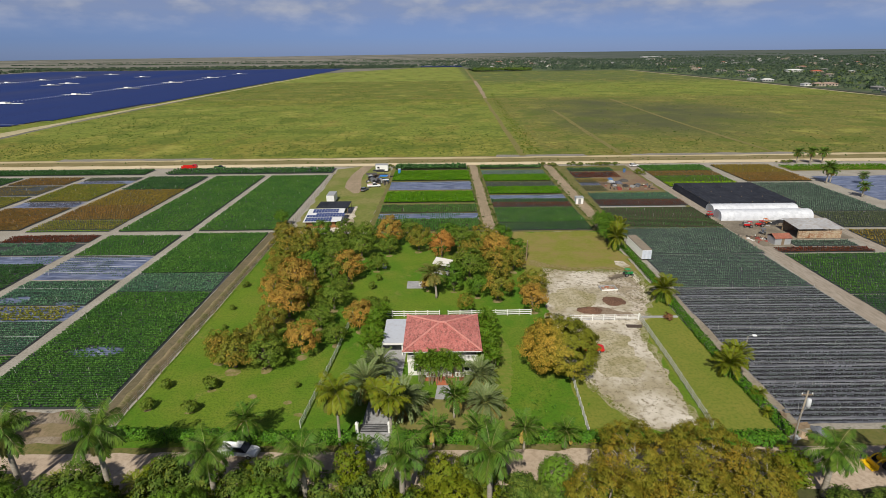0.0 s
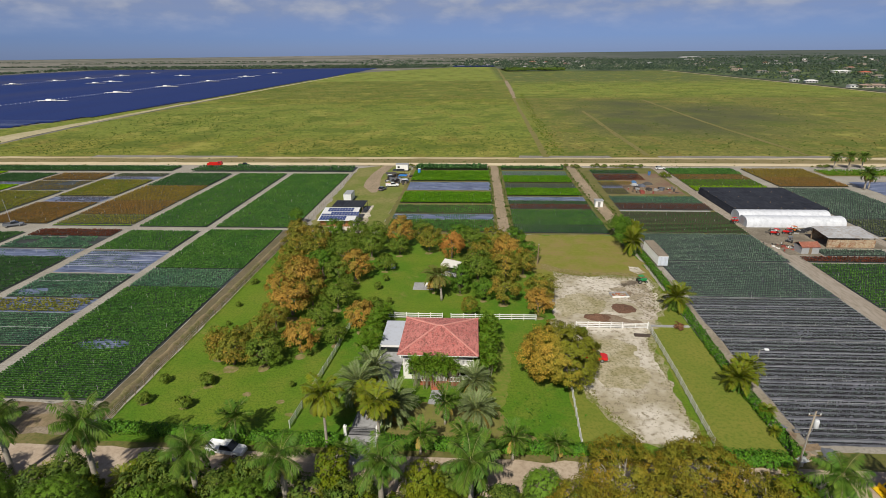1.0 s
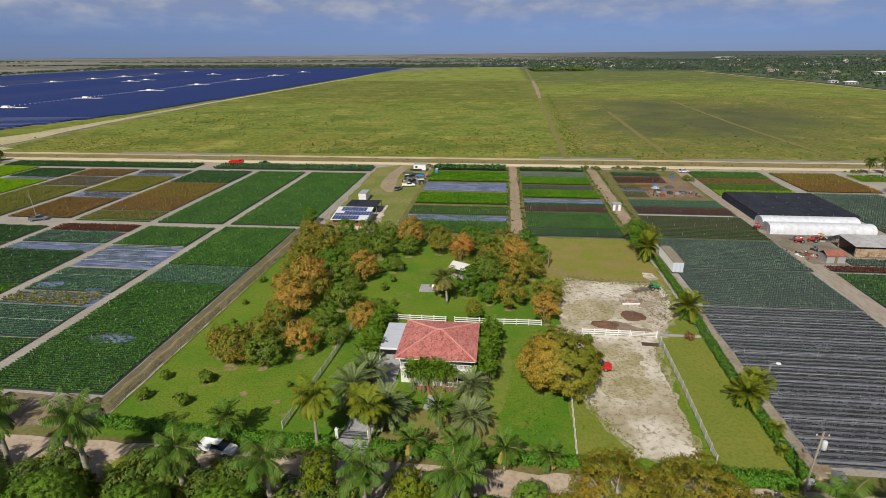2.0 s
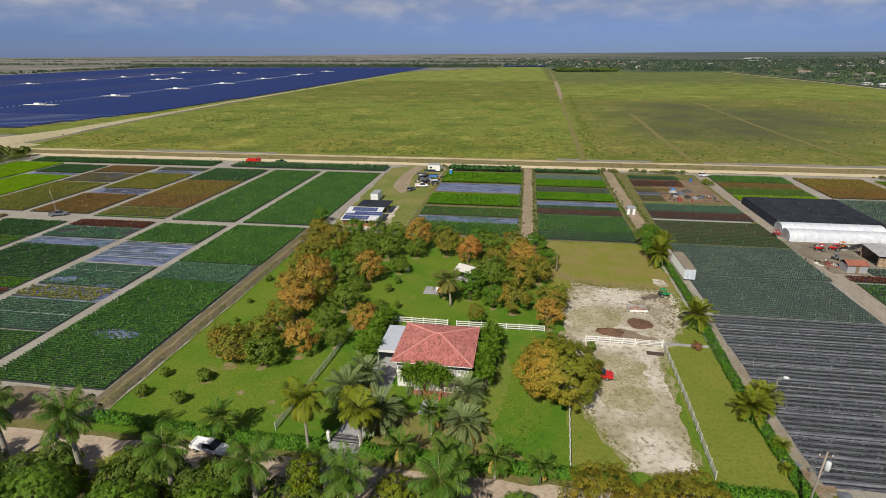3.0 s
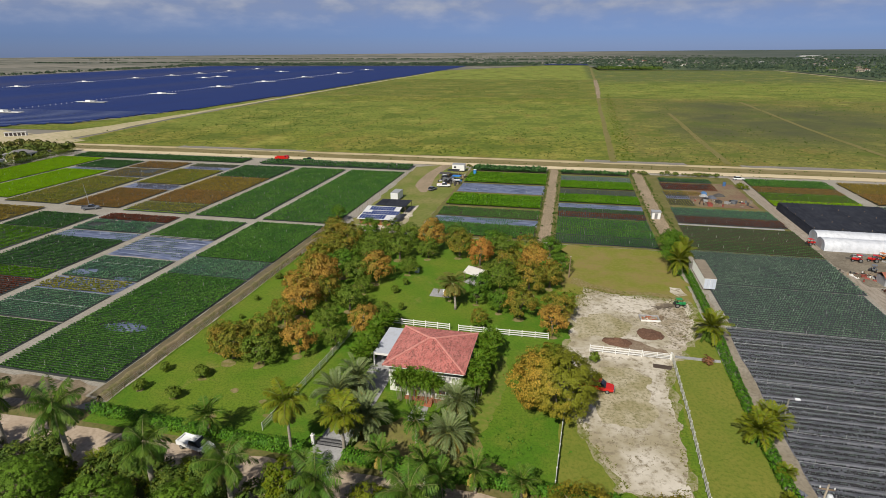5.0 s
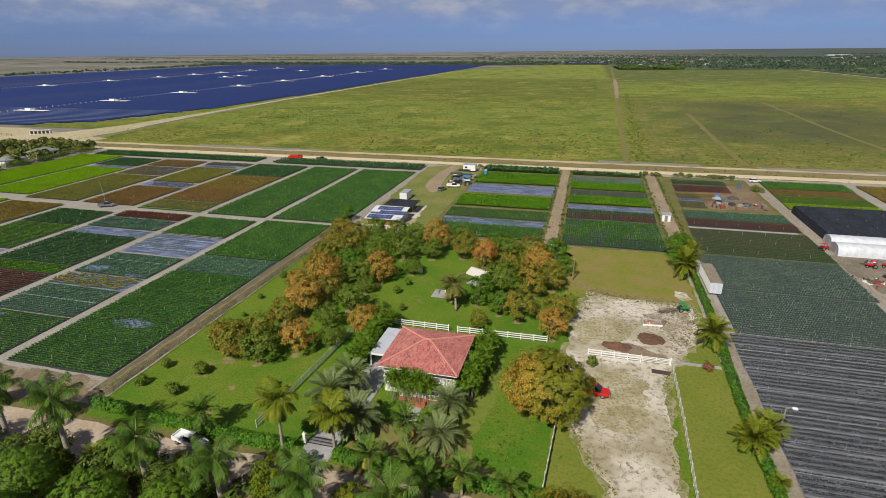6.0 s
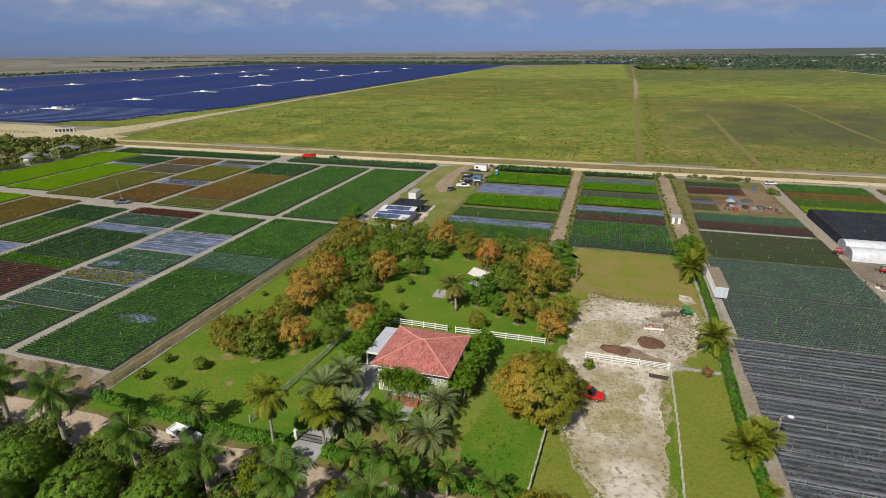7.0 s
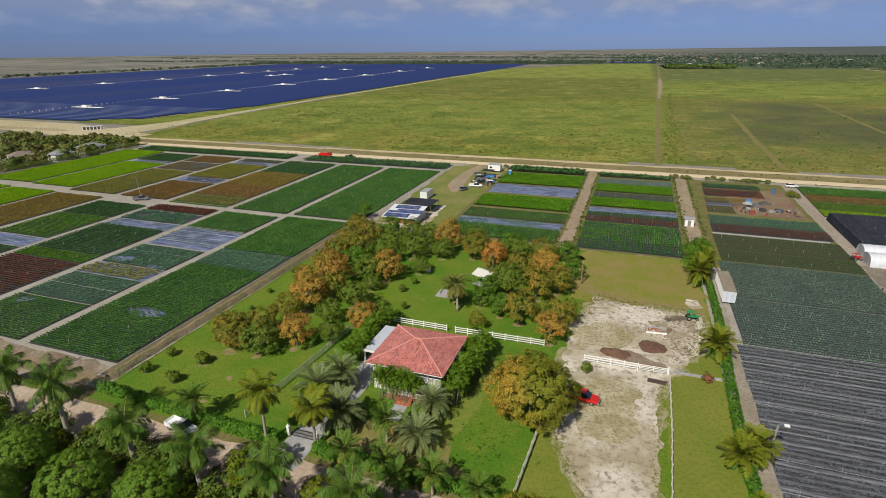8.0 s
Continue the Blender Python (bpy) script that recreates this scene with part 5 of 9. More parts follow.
def frond(g, start, heading, rise, length, droop, pairs, leaflet, width, vee=0.5, stiff=0.0, hang=0.35, mess=0.16):
    """One feather leaf: the rib's points and the leaflets' quads."""
    s = np.linspace(0, 1, 9)
    ang = rise - droop * s ** 1.5
    step = length / 8
    hx = np.concatenate([[0], np.cumsum(np.cos(ang[:-1]) * step)])
    hz = np.concatenate([[0], np.cumsum(np.sin(ang[:-1]) * step)])
    h = np.array([math.cos(heading), math.sin(heading), 0])
    rib = np.array(start) + hx[:, None] * h + hz[:, None] * np.array([0, 0, 1])
    u = np.linspace(0.14, 0.98, pairs)
    p = np.stack([np.interp(u, s, rib[:, k]) for k in range(3)], 1)
    a = np.interp(u, s, ang)
    tan = np.cos(a)[:, None] * h + np.sin(a)[:, None] * np.array([0, 0, 1])
    sidev = np.array([-h[1], h[0], 0.0])
    up = np.cross(tan, sidev)
    up *= np.sign(up[:, 2:3] + 1e-6)
    ln = leaflet * (0.45 + 0.9 * np.sin(np.pi * np.clip(u * 0.93, 0, 1))) * g.uniform(0.85, 1.1, pairs)
    qs = []
    for sgn in (-1, 1):
        d = sgn * sidev + (0.55 + 0.5 * stiff) * tan + vee * up - np.array([0, 0, hang * (1 - stiff)])
        qs.append(leaf_quads(p, d + g.normal(0, mess, d.shape), up + 0.4 * sgn * sidev, ln, width))
    return rib, np.concatenate(qs)


def make_palm(name, label, seed, trunk, trunk_r, fronds, length, mat, pairs=32, leaflet=0.72, width=0.105, rise=(-0.5, 1.35), droop=(0.7, 1.5), shaft=0.0, dry=0, bulge=0.0, lean=(0, 0), vee=0.35, stiff=0.0,
              bark=None, group="palms", dry_mat=None, coco=0, hang=0.35):
    g = np.random.default_rng(seed)
    t = thing(name, pose(0, 0, -500), label, "palm tree", group)
    bm = bmesh.new()
    zs = np.linspace(0, 1, 7)
    tube(bm, [(lean[0] * z * z, lean[1] * z * z, trunk * z - 0.05) for z in zs], [trunk_r * (1.35 - 0.5 * z + bulge * math.sin(math.pi * min(1, z * 1.2))) if z > 0 else trunk_r * 1.6 for z in zs], 9)
    part("trunk", bm, bark or PALMBARK, t, smooth=True)
    top = np.array([lean[0], lean[1], trunk])
    if shaft:
        bm = bmesh.new()
        tube(bm, [tuple(top - (0, 0, 0.05)), tuple(top + (0, 0, shaft * 0.4)), tuple(top + (0, 0, shaft))], [trunk_r * 0.95, trunk_r * 1.0, trunk_r * 0.45], 8)
        part("crownshaft", bm, CROWNSHAFT, t, "smooth green crownshaft", smooth=True)
        top = top + np.array([0, 0, shaft])
    ribs, quads, dq = bmesh.new(), [], []
    total = fronds + dry
    for k in range(total):
        f = k / max(1, fronds - 1)
        is_dry = k >= fronds
        ri = rise[0] + (rise[1] - rise[0]) * (1 - min(f, 1)) ** 0.8 + g.normal(0, 0.08) if not is_dry else g.uniform(-1.25, -0.6)
        hd = k * 2.39996 + g.normal(0, 0.15)
        ln = length * g.uniform(0.85, 1.1) * (0.82 if is_dry else 1.0)
        rib, q = frond(g, top + np.array([math.cos(hd), math.sin(hd), 0]) * trunk_r * 0.5, hd, ri, ln, g.uniform(*droop) * (0.6 if is_dry else 1), pairs, leaflet * (0.7 if is_dry else 1), width, vee, stiff, hang, 0.16 - 0.14 * stiff)
        tube(ribs, [tuple(p) for p in rib[::2]], [0.05, 0.04, 0.03, 0.02, 0.01], 3, caps=False)
        (dq if is_dry else quads).append(q)
    part("ribs", ribs, paint(name + "_rib", (0.20, 0.22, 0.06), 0.5), t)
    quads_object("fronds", np.concatenate(quads), mat, t)
    if dq:
        quads_object("dry_fronds", np.concatenate(dq), dry_mat or PALM_DRY, t, "brown hanging dry fronds")
    if coco:
        bm = bmesh.new()
        for k in range(coco):
            a = k * 2.4
            bmesh.ops.create_icosphere(bm, subdivisions=1, radius=0.16, matrix=Matrix.Translation(top + np.array([math.cos(a) * 0.35, math.sin(a) * 0.35, -0.25 - 0.1 * (k % 3)])))
        part("coconuts", bm, paint("coconut_husk", (0.28, 0.16, 0.05), 0.5), t)
    return t


def make_areca(name, label, seed, stems, height, spread):
    """A clump of thin-stemmed feather palms."""
    g = np.random.default_rng(seed)
    t = thing(name, pose(0, 0, -500), label, "palm clump", "areca palms round the house")
    bm, quads = bmesh.new(), []
    ribs = bmesh.new()
    for k in range(stems):
        a, r = g.uniform(0, 6.28), spread * math.sqrt(g.uniform(0, 1)) * 0.5
        b = np.array([math.cos(a) * r, math.sin(a) * r, 0])
        top = b * 1.7 + np.array([0, 0, height * g.uniform(0.35, 0.68)])
        tube(bm, [tuple(b), tuple((b + top) / 2 + b * 0.1), tuple(top)], [0.07, 0.06, 0.045], 5)
        for j in range(7):
            rib, q = frond(g, top, a + j * 2.4 + g.normal(0, 0.3), g.uniform(0.3, 1.3), height * 0.46 * g.uniform(0.8, 1.15), g.uniform(1.2, 2.1), 18, 0.52, 0.115, 0.30)
            tube(ribs, [tuple(p) for p in rib[::4]], [0.025, 0.018, 0.008], 3, caps=False)
            quads.append(q)
    part("woody_base", bm, surface("ringed_areca_stem", (0.30, 0.29, 0.20), (0.24, 0.22, 0.13), None, 2.0, 8.0), t)
    part("ribs", ribs, paint(name + "_rib", (0.26, 0.25, 0.05), 0.5), t)
    quads_object("fronds", np.concatenate(quads), ARECA_LEAF, t)
    return t


def hedge(points, width, height, label, mat=None, seed=1, density=85):
    """A clipped but uneven hedge along a line of points."""
    g = np.random.default_rng(seed)
    mat = mat or HEDGE_LEAF
    t = thing("hedge", Matrix.Identity(4), label, "hedge")
    bm, quads = bmesh.new(), []
    for (x0, y0), (x1, y1) in zip(points, points[1:]):
        length = math.hypot(x1 - x0, y1 - y0)
        dx, dy = (x1 - x0) / length, (y1 - y0) / length
        n = int(length * density * (0.6 + 0.4 * width) * (0.5 + 0.5 * height))
        s = g.uniform(0, length, n)
        phi = g.uniform(0, math.pi, n)
        hh = np.array([height * (1 + 0.22 * noise.noise((v * 0.45, seed, 0)) + 0.12 * noise.noise((v * 1.7, seed, 4))) for v in s])
        ww = np.array([width * (1 + 0.25 * noise.noise((v * 0.5, seed, 8))) for v in s])
        c, z = np.cos(phi), np.sin(phi)
        off = np.sign(c) * np.abs(c) ** 0.8 * ww / 2
        zz = np.abs(z) ** 0.45 * hh * g.uniform(0.25, 1.0, n) ** 0.4 + 0.05
        at = np.stack([x0 + dx * s - dy * off, y0 + dy * s + dx * off, zz], 1)
        out = unit(np.stack([-dy * c, dx * c, z + 0.2], 1) + g.normal(0, 0.35, (n, 3)))
        along = unit(np.cross(out, g.normal(0, 1, (n, 3))))
        ln = g.uniform(0.22, 0.42, n)
        quads.append(leaf_quads(at, along, out, ln, ln * 0.7))
        for k in range(int(length / 0.9)):
            sx, sy = x0 + dx * (k * 0.9 + 0.3), y0 + dy * (k * 0.9 + 0.3)
            tube(bm, [(sx, sy, 0.0), (sx + 0.05, sy + 0.04, height * 0.4), (sx - 0.05, sy + 0.02, height * 0.75)], [0.05, 0.04, 0.02], 4)
    tagged(part("woody_base", bm, BARK, t), kind="stuff")
    quads_object("leaves", np.concatenate(quads), mat, t)
    return t


# orchard trees: three shapes in each colour
KINDS = {}
for tag, mat, words in (("green", MANGO_GREEN, "rounded dark green mango tree on the lawn"), ("bright", MANGO_BRIGHT, "rounded bright green fruit tree on the lawn"),
                        ("mixed", MANGO_MIXED, "mango tree with green and rust-coloured leaves"), ("rust", MANGO_RUST, "mango tree flushed with rust-orange new leaves"),
                        ("red", MANGO_RED, "mango tree covered in brick-orange new leaves")):
    for k in range(2):
        KINDS[tag, k] = make_tree("mango_tree", mat, words, 11 + 7 * k + len(tag), group="orchard trees")

ORCHARD = [  # x, y, radius, height, colour
    (-36.8, 81.6, 4.0, 5.6, "mixed"), (-40.2, 84.0, 3.0, 4.8, "mixed"), (-31.0, 82.0, 3.6, 5.0, "green"), (-33.5, 86.5, 3.4, 5.8, "mixed"),
    (-26.0, 85.8, 3.2, 5.6, "rust"), (-16.8, 94.8, 2.9, 5.2, "rust"), (-20.5, 89.5, 2.3, 3.6, "green"),
    (-29.4, 105.2, 3.4, 5.6, "mixed"), (-32.4, 100.6, 4.2, 6.2, "rust"), (-34.2, 95.6, 2.9, 4.6, "mixed"), (-33.4, 111.6, 4.1, 7.4, "rust"), (-37.4, 107.4, 3.0, 5.2, "rust"),
    (-23.6, 104.2, 3.4, 5.2, "green"), (-24.8, 96.0, 2.9, 4.4, "green"), (-14.6, 98.8, 2.6, 4.2, "green"),
    (-23.0, 119.4, 4.0, 6.2, "rust"), (-26.5, 117.5, 3.6, 5.6, "green"), (-31.5, 121.5, 4.0, 6.0, "bright"), (-39.4, 118.6, 3.6, 5.4, "mixed"), (-40.8, 125.5, 3.4, 5.4, "mixed"),
    (-41.5, 134.0, 3.8, 5.8, "mixed"), (-36.0, 130.0, 4.0, 6.0, "mixed"), (-28.5, 128.5, 3.8, 5.8, "green"), (-22.0, 135.0, 3.8, 6.2, "green"), (-38.0, 141.0, 3.6, 6.0, "mixed"),
    (-44.0, 143.5, 3.4, 5.6, "mixed"), (-30.0, 138.0, 3.8, 5.4, "green"), (-23.6, 113.0, 2.2, 3.4, "green"), (-16.6, 125.4, 2.4, 3.8, "green"),
    (-15.0, 142.5, 3.8, 7.6, "rust"), (-22.0, 146.0, 3.4, 5.4, "green"), (-14.6, 137.0, 3.0, 4.6, "green"), (-6.8, 139.8, 3.6, 6.0, "mixed"), (-28.5, 148.5, 3.4, 5.4, "green"), (-36.0, 150.0, 3.2, 5.0, "bright"),
    (-0.4, 134.5, 3.4, 6.4, "red"), (4.5, 139.5, 3.8, 5.8, "green"), (11.0, 141.0, 3.6, 5.8, "mixed"), (7.4, 130.0, 3.4, 5.6, "mixed"), (1.5, 145.5, 3.4, 5.2, "bright"), (16.8, 144.5, 3.0, 4.6, "bright"),
    (13.6, 129.5, 4.0, 7.0, "rust"), (6.4, 121.0, 4.2, 6.0, "green"), (13.0, 120.5, 3.8, 6.2, "mixed"), (2.5, 116.8, 2.6, 4.4, "bright"), (17.5, 124.5, 3.4, 5.4, "mixed"),
    (7.6, 110.0, 2.6, 4.2, "bright"), (12.0, 108.5, 3.6, 5.6, "mixed"), (20.0, 108.5, 3.4, 5.6, "mixed"), (18.9, 102.4, 3.0, 5.0, "rust"), (19.9, 133.0, 2.3, 4.6, "bright"), (4.6, 102.4, 1.7, 3.4, "mixed"),
    (-46.5, 150.0, 3.0, 4.8, "mixed"), (-9.5, 149.5, 3.2, 4.8, "green"), (2.4, 112.6, 2.0, 3.4, "bright"), (-3.6, 113.4, 1.7, 2.4, "rust"),
]
for i, (x, y, r, h, tag) in enumerate(ORCHARD):
    place(KINDS[tag, i % 2], [(x, y, (i * 77) % 360, 0.97 * r / 3.15, 1.14 * h / 5.5)])
for t in KINDS.values():
    discard(t)

# the great spreading tree beside the sand yard
big = make_tree("mango_tree", leafy("mango_half_flushed", (0.220, 0.240, 0.022), (0.530, 0.330, 0.050), (0.175, 0.180, 0.018), patch=0.22, lo=0.48, hi=0.78, tilt=(-0.17, -0.03, 0.0)), "large spreading mango tree, half green and half orange-brown", 5,
                face=1.5, r=6.05, rz=4.4, lift=5.0, clumps=520, leaves=64, clump_r=0.64, leaf=0.30, bottom=-0.75, trunk_r=0.42, limbs=8)
big.matrix_basis = pose(19.7, 79.2, 0.06)
# trees of the near garden
domes = make_tree("dense_round_tree", leafy("dome_tree_leaves", (0.165, 0.290, 0.028), (0.140, 0.260, 0.024), (0.130, 0.240, 0.022)), "dense dome-shaped dark green tree in the garden", 21, r=4.0, rz=3.5, lift=3.3, clumps=760, leaves=30, clump_r=0.32, leaf=0.20, bottom=-0.85, uneven=0.05, face=2.2, group="garden trees")
place(domes, [(-30.4, 45.1, 20, 1.03, 1.0), (-20.8, 46.8, 130, 0.95, 0.92), (-41.9, 45.7, 230, 1.06, 1.0), (-38.0, 38.5, 330, 1.1, 1.1), (-10.0, 41.5, 60, 0.85, 0.9), (-52.5, 47.0, 100, 1.0, 0.85)])
place(domes, [(14.0, 52.6, 44, 0.62, 0.72)], "dense rounded green tree beside the dirt road")
discard(domes)
lime = make_tree("round_shrub_tree", leafy("lime_shrub_leaves", (0.190, 0.235, 0.012), (0.135, 0.205, 0.012), (0.230, 0.235, 0.014)), "broad rounded yellow-green shrub tree by the road", 23, r=3.2, rz=2.7, lift=2.5, clumps=220, leaves=36, clump_r=0.46, leaf=0.26, bottom=-0.85, uneven=0.2, face=1.6, group="garden trees")
place(lime, [(-0.4, 52.6, 100, 0.85, 1.0), (1.4, 48.6, 190, 0.95, 0.9)])
discard(lime)
olive = make_tree("olive_brown_tree", OLIVE_LEAF, "broad tree with olive-brown leaves and pale limbs", 31, r=5.2, rz=3.6, lift=4.3, clumps=430, leaves=40, clump_r=0.56, leaf=0.25, bottom=-0.6, trunk_r=0.34, limbs=9, group="roadside trees", bark=surface("pale_grey_bark", (0.42, 0.38, 0.32), (0.32, 0.28, 0.23), None, 1.2, 6.0))
place(olive, [(23.5, 53.0, 10, 0.95, 1.0), (32.5, 53.6, 100, 0.95, 1.02), (28.0, 47.5, 200, 1.0, 0.95), (37.0, 50.0, 290, 0.8, 0.85), (18.5, 47.5, 60, 0.85, 0.85)])
discard(olive)
col = make_tree("columnar_tree", LIME_LEAF, "narrow upright yellow-green tree by the driveway", 41, r=1.9, rz=3.0, lift=3.3, clumps=70, leaves=48, clump_r=0.6, leaf=0.34, bottom=-0.85, trunk_r=0.12, limbs=4)
place(col, [(-11.8, 53.4, 0, 1.0, 1.0)])
place(col, [(43.0, 53.0, 90, 1.25, 0.85), (-24.5, 53.4, 30, 1.2, 0.55), (-36.3, 54.2, 150, 1.25, 0.5), (5.0, 54.6, 10, 1.0, 0.5)], "bushy yellow-green shrub by the dirt road")
discard(col)
bush = make_tree("garden_bush", LIME_LEAF, "low yellow-green bush in the near garden", 51, r=1.7, rz=1.1, lift=0.9, clumps=34, leaves=40, clump_r=0.5, leaf=0.32, bottom=-0.5, trunk_r=0.08, limbs=4, category="bush", group="garden bushes")
for i in range(34):
    bx, by = -66 + i * 3.1 + rng.uniform(-0.6, 0.6), 49.2 + 2.6 * math.sin(i * 1.7) + rng.uniform(-1.5, 1.5)
    if not 12 < bx < 20 and not (by < 50.6 and -60 < bx < -15):
        place(bush, [(bx, by, i * 50, rng.uniform(0.7, 1.25), rng.uniform(0.8, 1.5))])
discard(bush)
gb = make_tree("garden_bush", GARDEN_LEAF, "low dark green bush in the near garden", 53, r=1.7, rz=1.2, lift=1.0, clumps=34, leaves=40, clump_r=0.5, leaf=0.32, bottom=-0.5, trunk_r=0.08, limbs=4, category="bush", group="garden bushes")
for i in range(60):
    bx, by = -66 + i * 1.8 + rng.uniform(-1, 1), 47.0 + 5.0 * math.sin(i * 2.3) + rng.uniform(-2, 2)
    if by < 50.6 and -60 < bx < -15:
        continue
    place(gb, [(bx, by, i * 70, rng.uniform(0.9, 1.6), rng.uniform(0.9, 1.7))])
discard(gb)
rb = make_tree("dry_bush", leafy("dry_reddish_leaves", (0.260, 0.110, 0.050), (0.200, 0.100, 0.050), (0.32, 0.16, 0.08)), "dry reddish bush against the low wall", 57, r=0.9, rz=0.6, lift=0.6, clumps=18, leaves=24, clump_r=0.3, leaf=0.3, trunk_r=0.04, limbs=3, category="bush")
place(rb, [(45.8, 97.6, 0, 1.0, 1.0)])
discard(rb)
yb = make_tree("flowering_bush", LIME_LEAF, "bright yellow-green bush at the edge of the scrap corner", 63, r=1.3, rz=1.0, lift=1.0, clumps=26, leaves=30, clump_r=0.4, leaf=0.3, bottom=-0.6, trunk_r=0.06, limbs=3, category="bush")
place(yb, [(86.0, 233.4, 0, 1.2, 1.1), (87.6, 231.2, 90, 0.9, 0.9)])
discard(yb)
rs = make_tree("roadside_shrub", GARDEN_LEAF, "tall loose green shrub at the edge of the road", 59, r=2.0, rz=1.8, lift=2.0, clumps=60, leaves=40, clump_r=0.55, leaf=0.30, bottom=-0.7, trunk_r=0.1, limbs=5, group="roadside shrubs")
place(rs, [(-46.0, 53.0, 0, 1.1, 1.1), (-34.6, 53.4, 80, 1.2, 1.2), (-22.6, 53.6, 150, 1.0, 1.1), (-25.5, 51.4, 30, 1.1, 1.0), (-20.0, 50.8, 230, 1.1, 1.2), (-57.5, 52.6, 300, 1.2, 1.1), (-48.8, 50.6, 200, 1.2, 1.0), (-7.6, 52.0, 100, 0.9, 0.9), (9.0, 50.6, 20, 1.1, 1.0), (47.2, 48.6, 60, 1.0, 0.8), (51.6, 48.0, 160, 1.1, 0.8), (54.5, 49.6, 250, 0.7, 0.6)])
discard(rs)
sb = make_tree("young_tree", MANGO_GREEN, "small young fruit tree in a mulched ring on the lawn", 61, r=0.88, rz=0.72, lift=0.95, clumps=20, leaves=30, clump_r=0.38, leaf=0.34, bottom=-0.6, trunk_r=0.05, limbs=3, group="young trees")
place(sb, [(-46.3, 69.8, 0, 1.0, 1.0), (-46.0, 75.4, 40, 0.85, 0.85), (-38.6, 75.2, 90, 1.2, 1.1), (-39.2, 69.0, 130, 1.1, 1.1), (-24.3, 75.2, 200, 0.5, 0.55), (-16.7, 114.0, 10, 0.8, 1.0), (-15.6, 118.8, 70, 0.7, 0.9),
           (-46.9, 116.0, 0, 0.9, 0.8), (-45.5, 104.0, 50, 0.6, 0.6), (-44.0, 95.5, 50, 0.5, 0.5), (-12.8, 106.0, 5, 0.6, 1.0), (26.4, 94.0, 20, 0.9, 1.0)])
discard(sb)
wt = make_tree("shade_tree", MANGO_BRIGHT, "light green leafy tree at the field edge", 71, r=2.6, rz=2.2, lift=3.4, clumps=60, leaves=40, clump_r=0.65, leaf=0.36, bottom=-0.5, trunk_r=0.14)
place(wt, [(-51.0, 162.5, 0, 0.85, 0.95)])
place(wt, [(47.6, 153.4, 20, 1.1, 1.0), (48.6, 149.6, 70, 1.1, 1.0), (47.2, 145.6, 160, 1.05, 0.95), (49.6, 156.5, 200, 0.95, 0.95), (49.4, 146.8, 250, 0.8, 0.85), (47.8, 141.8, 300, 0.9, 0.8), (49.4, 161.0, 10, 0.75, 0.8)], "bright green leafy tree beside the pasture")
discard(wt)

# bare rings of soil below the lawn trees
ring_mat = surface("bare_tan_soil", (0.27, 0.215, 0.11), (0.17, 0.17, 0.045), (0.19, 0.165, 0.06), 0.9, 3.0, lo=0.45, hi=0.55)
for i, (x, y, r, h, tag) in enumerate(ORCHARD):
    sheet("bare_soil", [(x + 0.33 * r * math.cos(a), y - 0.45 * r + 0.30 * r * math.sin(a)) for a in np.arange(0, 6.2, 0.7)], 0.068 + 0.0004 * (i % 9), ring_mat, "bare tan soil below a lawn tree", "soil", 0.5, 0.35, i)
for i, (x, y) in enumerate(((-30.5, 66.0), (-24.6, 71.2), (-31.0, 72.6), (-22.5, 68.0), (9.5, 83.4), (-46.2, 69.6), (-38.6, 74.9), (-39.2, 68.8))):
    sheet("bare_soil", [(x + 0.75 * math.cos(a), y + 0.6 * math.sin(a)) for a in np.arange(0, 6.2, 0.7)], 0.069 + 0.0005 * i, ring_mat, "bare tan spot in the lawn", "soil", 0.3, 0.5, i + 90)


def tufts(name, xs, ys, lo, hi, mat, label, seed):
    """Small loose tufts of grass and weeds."""
    g = np.random.default_rng(seed)
    n, k = len(xs), 6
    at = np.repeat(np.stack([xs, ys, np.full(n, 0.07)], 1), k, 0) + np.concatenate([g.normal(0, 0.07, (n * k, 2)), np.zeros((n * k, 1))], 1)
    t = g.uniform(0, 6.28, n * k)
    d = np.stack([np.cos(t), np.sin(t), g.uniform(0.5, 1.6, n * k)], 1)
    s = np.repeat(g.uniform(lo, hi, n), k)
    return tagged(quads_object(name, leaf_quads(at, d, np.tile((0.0, 0, 1.0), (n * k, 1)), s, s * 0.5), mat), label, "grass", kind="stuff")


def along(points, n, spread, seed):
    g = np.random.default_rng(seed)
    p = np.array(points, float)
    seg = np.linalg.norm(np.diff(p, axis=0), axis=1)
    u = g.uniform(0, seg.sum(), n)
    c = np.concatenate([[0], np.cumsum(seg)])
    return np.interp(u, c, p[:, 0]) + g.normal(0, spread, n), np.interp(u, c, p[:, 1]) + g.normal(0, spread, n)


GRASS_BLADE = leafy("grass_tuft_blades", (0.165, 0.190, 0.028), (0.215, 0.200, 0.045), (0.120, 0.140, 0.022), patch=0.3)
rim = [(22.6, 96), (22.2, 92), (23.0, 82), (24.2, 76), (27.0, 69), (29.5, 64.2)]
tufts("yard_tufts", *along(rim, 420, 0.6, 1), 0.10, 0.26, GRASS_BLADE, "ragged grass tufts at the rim of the sand", 1)
tufts("yard_tufts", *along([(37.4, 64.5), (37.8, 80), (38.2, 91.5), (40.2, 96)], 220, 0.45, 2), 0.10, 0.24, GRASS_BLADE, "ragged grass tufts along the weathered fence", 2)
tufts("yard_tufts", *along([(24.0, 115), (26.0, 125.5), (33, 123), (40, 123.5), (47, 121.5), (46.5, 113), (44, 104.5)], 700, 1.0, 3), 0.10, 0.28, GRASS_BLADE, "ragged grass tufts at the rim of the pasture", 3)
